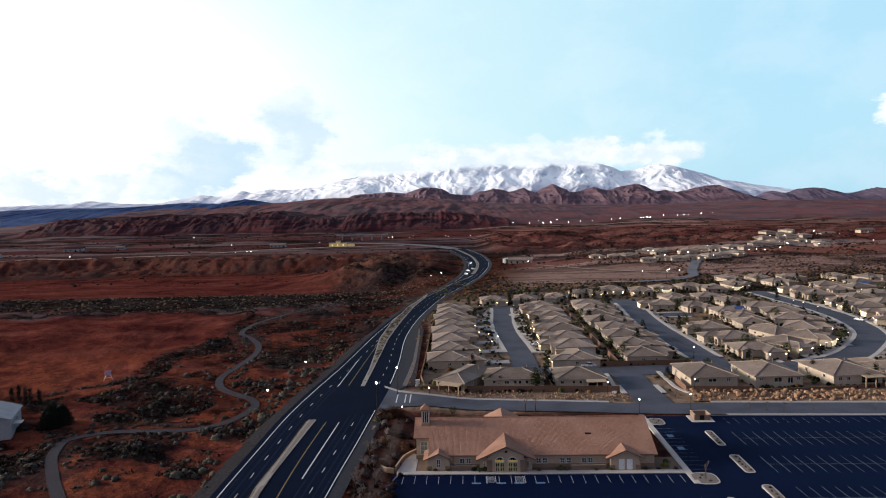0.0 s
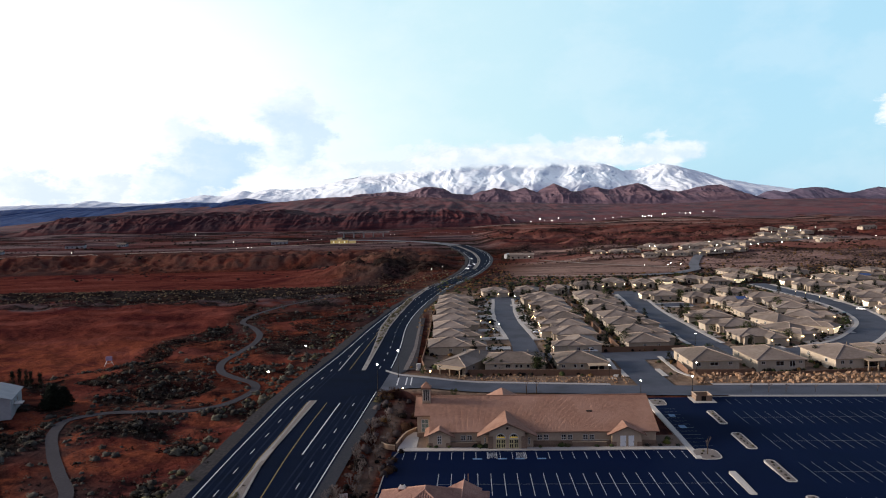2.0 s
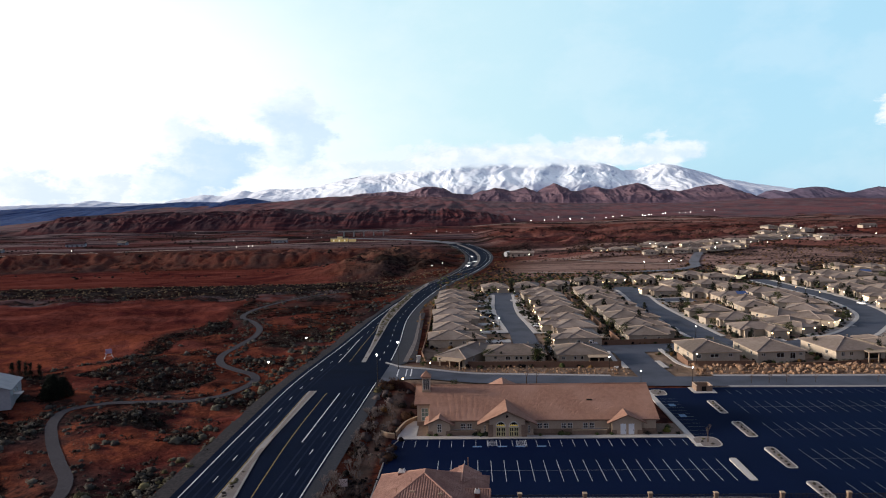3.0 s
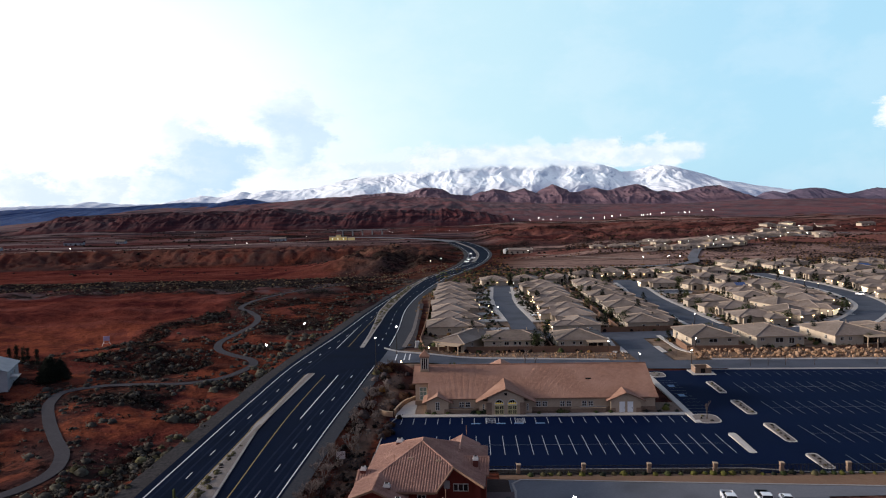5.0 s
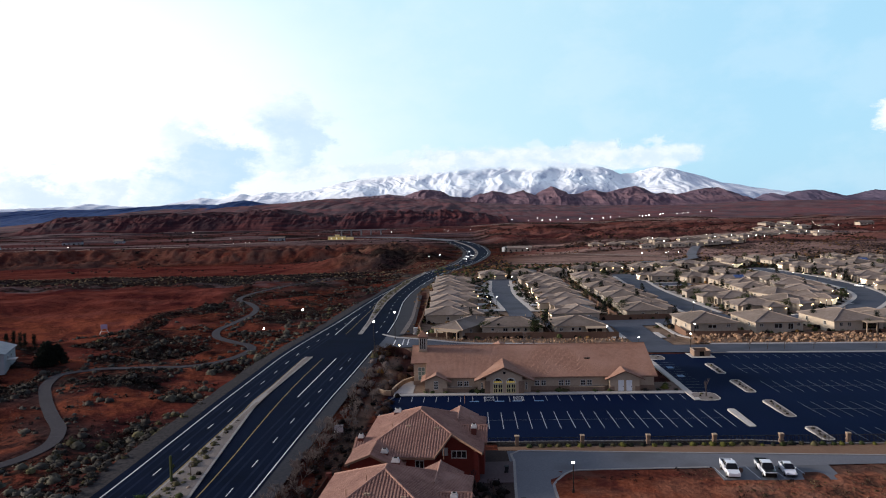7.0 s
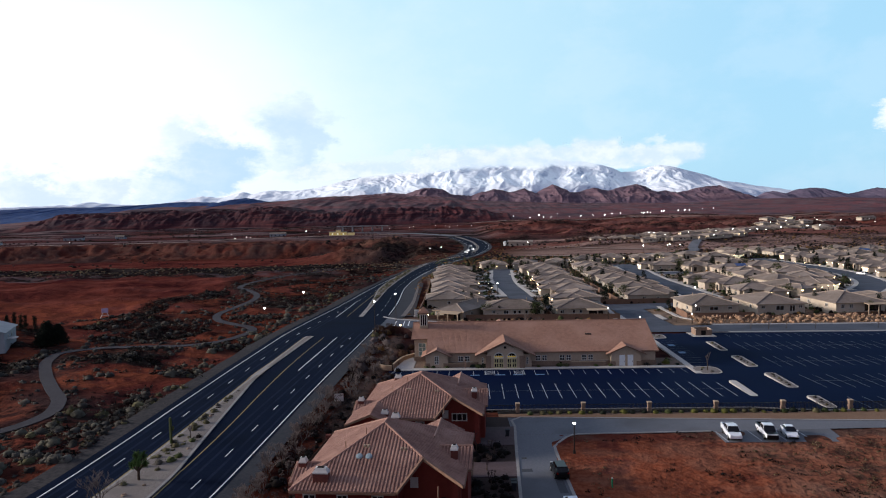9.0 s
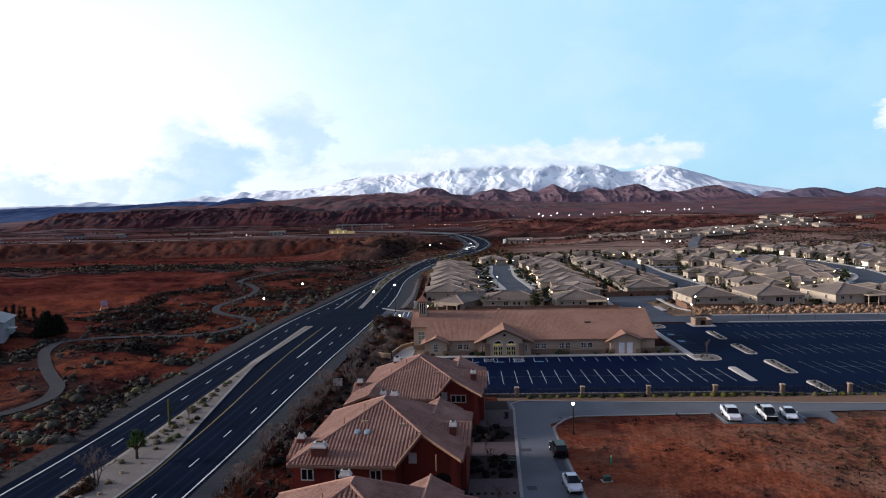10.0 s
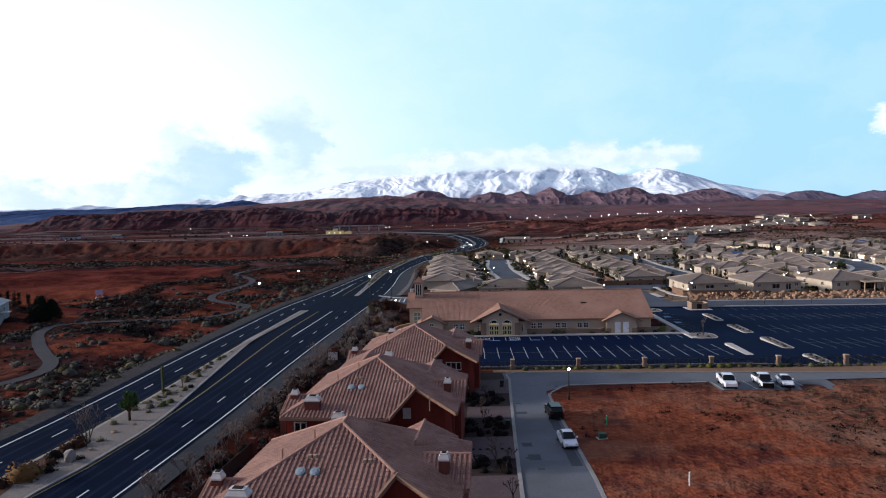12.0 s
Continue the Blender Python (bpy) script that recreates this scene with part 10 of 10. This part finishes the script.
for x, y, h, wd in ((-112.2, 199.6, 6.6, 0.5), (-110.0, 201, 5.4, 0.55), (-114.2, 202, 5.6, 0.55)):
    leafy_tree(x, y, ground_z(x, y), h, int(h * 10), M_CONIFER, "broad dark evergreen tree beside the white house", "tree", wd, True, dense=420)
for k, (x, y) in enumerate(((-138.5, 224), (-136.2, 224), (-133.6, 223), (-131.5, 222), (-128, 221))):
    leafy_tree(x, y, ground_z(x, y), 5.0, 90 + k, M_CONIFER, "slim dark cypress behind the white house", "cypress", 0.12, True, "row of cypresses")

# ---------------------------------------------------------------- far buildings
# walls given a glow of their own for the lamps that light them
M_GLOWWALL = plain("lamp-lit yellow wall", (0.55, 0.42, 0.22), (0.48, 0.36, 0.18), 0.5, 0.1, 0.8, bump=0.0, emit=(1.0, 0.75, 0.32, 0.16))
x, y = -162, 1103
t = thing("lit_building", pose(x, y, ground_z(x, y) - 0.5, 0, 0, 4) @ Matrix.Scale(0.66, 4), "long yellow building lit up at dusk", "building")
part("hall", boxed(-22, 18, -8, 8, 0, 8.5), M_GLOWWALL, t)
part("tower", boxed(-6, 4, -9, 8, 0, 12.5), M_GLOWWALL, t)
part("roof", boxed(-23, 19, -9, 9, 8.5, 9.6), M_TANROOF, t)
part("tower_roof", boxed(-7, 5, -10, 9, 12.5, 13.6), M_TANROOF, t)
for k in range(9):
    part("window", boxed(-20 + 4.2 * k, -17.8 + 4.2 * k, -9.15 if -6 < -19 + 4.2 * k < 4 else -8.15, -7.9, 2.0, 6.0), M_LITDOOR if k % 3 == 1 else M_WARMPANE, t)
part("annex", boxed(20, 36, -6, 6, 0, 6.0), M_GLOWWALL, t)
for x, y, w, d, h, rz, label in ((-582, 1125, 28, 12, 5, 10, "low red-roofed shed far out on the plain"), (-515, 1140, 14, 10, 4, 0, "small pale shed far out on the plain"), (-260, 1120, 24, 10, 4.5, 5, "low pale building far out on the plain"), (84, 790, 26, 10, 4.5, -6, "low tan building beside the dirt field"), (-640, 1010, 26, 9, 4, 12, "low pale shed on the plain"), (540, 1010, 20, 10, 4, 0, "large house on the far hillside"), (600, 1020, 22, 11, 4, 8, "large house on the far hillside"), (480, 1005, 18, 10, 3.5, -8, "large house on the far hillside")):
    t = thing("far_building", pose(x, y, ground_z(x, y) - 0.5, 0, 0, rz), label, "building", "buildings on the plain")
    part("wall", boxed(-w / 2, w / 2, -d / 2, d / 2, 0, h), M_TANWALL if "hill" in label or "tan" in label else M_WHITEWALL, t)
    bm = bmesh.new()
    gable_roof_x(bm, -w / 2 - 0.6, w / 2 + 0.6, -d / 2 - 0.6, d / 2 + 0.6, h, h + d * 0.22, 0.3)
    part("roof", bm, M_MESA if "red-roofed" in label else M_TANROOF, t)
    for k in range(4):
        part("window", boxed(-w / 2 + w * (k + 0.35) / 4, -w / 2 + w * (k + 0.65) / 4, -d / 2 - 0.1, -d / 2, 1.2, 3.0), M_DARK, t)
x, y = 70.5, 800
t = thing("white_tank", pose(x, y, ground_z(x, y) - 0.4), "white domed water tank beside dark trees", "tank")
bm = bmesh.new()
tube(bm, (0, 0, 0), (0, 0, 5.0), 5.0, 5.0, 20)
part("shell", bm, M_WHITEWALL, t)
bm = bmesh.new()
tube(bm, (0, 0, 5.0), (0, 0, 6.4), 5.0, 0.6, 20)
part("dome", bm, M_WHITEWALL, t)
# tracks and side roads on the plain
M_PALEROAD = plain("pale dirt road", (0.27, 0.22, 0.185), (0.33, 0.27, 0.23), 0.6, 0.05, 0.95, bump=0.2)
for pts, w, label, mat in (([(95, 742), (139, 672), (181, 634), (200, 622)], 4.0, "pale dirt track across the field", M_PALEROAD), ([(150, 548), (176, 557), (205, 590), (222, 640), (252, 706), (304, 780), (364, 846), (430, 884), (520, 920)], 8.5, "grey road winding over the plain", M_STREET), ([(64, 560), (110, 552), (150, 548)], 3.0, "pale dirt track across the field", M_PALEROAD),
                            ([(-330, 1010), (-250, 1060), (-160, 1085), (-60, 1080)], 8.0, "pale track before the lit building", M_PALEROAD), ([(-600, 930), (-470, 955), (-350, 985)], 8.0, "pale track on the plain", M_PALEROAD), ([(60, 1560), (150, 1590), (420, 1720), (700, 1850), (980, 1990)], 9.0, "far road climbing the plain", M_PALEROAD)):
    setting("far_road", path_strip(smooth_line(pts, 8), w, 0.7, mat, "far_road", zf=lambda x, y: ground_z(x, y)), label)
# lawns and solar panels of the estate
M_LAWN = plain("winter lawn", (0.07, 0.08, 0.028), (0.05, 0.06, 0.024), 1.5, 0.3, 0.95, bump=0.3)
for x, y, a, b in ((40.4, 272.9, 3.4, 4.5), (71.2, 282.6, 2.6, 4.0), (89.1, 267.9, 3.0, 5.5), (119.9, 269.8, 4.2, 2.6)):
    bm = bmesh.new()
    extrude_poly(bm, [(x + a * cos(q), y + b * sin(q)) for q in np.linspace(0, 2 * pi, 21)[:-1]], lambda px, py: float(base_z(py)) - 0.2, lambda px, py: float(base_z(py)) + 0.13)
    setting("lawn", finish(bm, "lawn", M_LAWN), "small olive-green winter lawn before a house")
M_SOLAR = plain("blue solar cells", (0.05, 0.09, 0.22), (0.04, 0.07, 0.18), 1.0, 0.4, 0.25, bump=0.0, spec=0.5)
for x, y, cols in ((151.5, 365.8, 5), (275.7, 469.1, 6)):
    t = thing("solar_array", pose(x, y, float(base_z(y)) + 4.4, 20, 0, 0), "blue solar array lying on a tan tiled roof", "solar panels")
    for i in range(cols):
        for j in range(2):
            part("panel", boxed((i - cols / 2) * 1.05, (i - cols / 2) * 1.05 + 1.0, j * 1.75 - 1.7, j * 1.75, 0.05, 0.1), M_SOLAR, t)
# pale concrete overpass on the plain
t = thing("overpass", pose(-148, 1300, -4.0, 0, 0, -2), "long pale concrete overpass on the plain", "bridge")
part("deck", boxed(-46, 46, -5, 5, -0.9, 0.0), M_CONC, t)
part("parapet", boxed(-46, 46, -5.2, -4.9, 0.0, 1.0), M_CONC, t)
for k in range(5):
    part("pier", boxed(-37 + 18 * k, -35.5 + 18 * k, -4, 4, -12, -0.9), M_CONC, t)
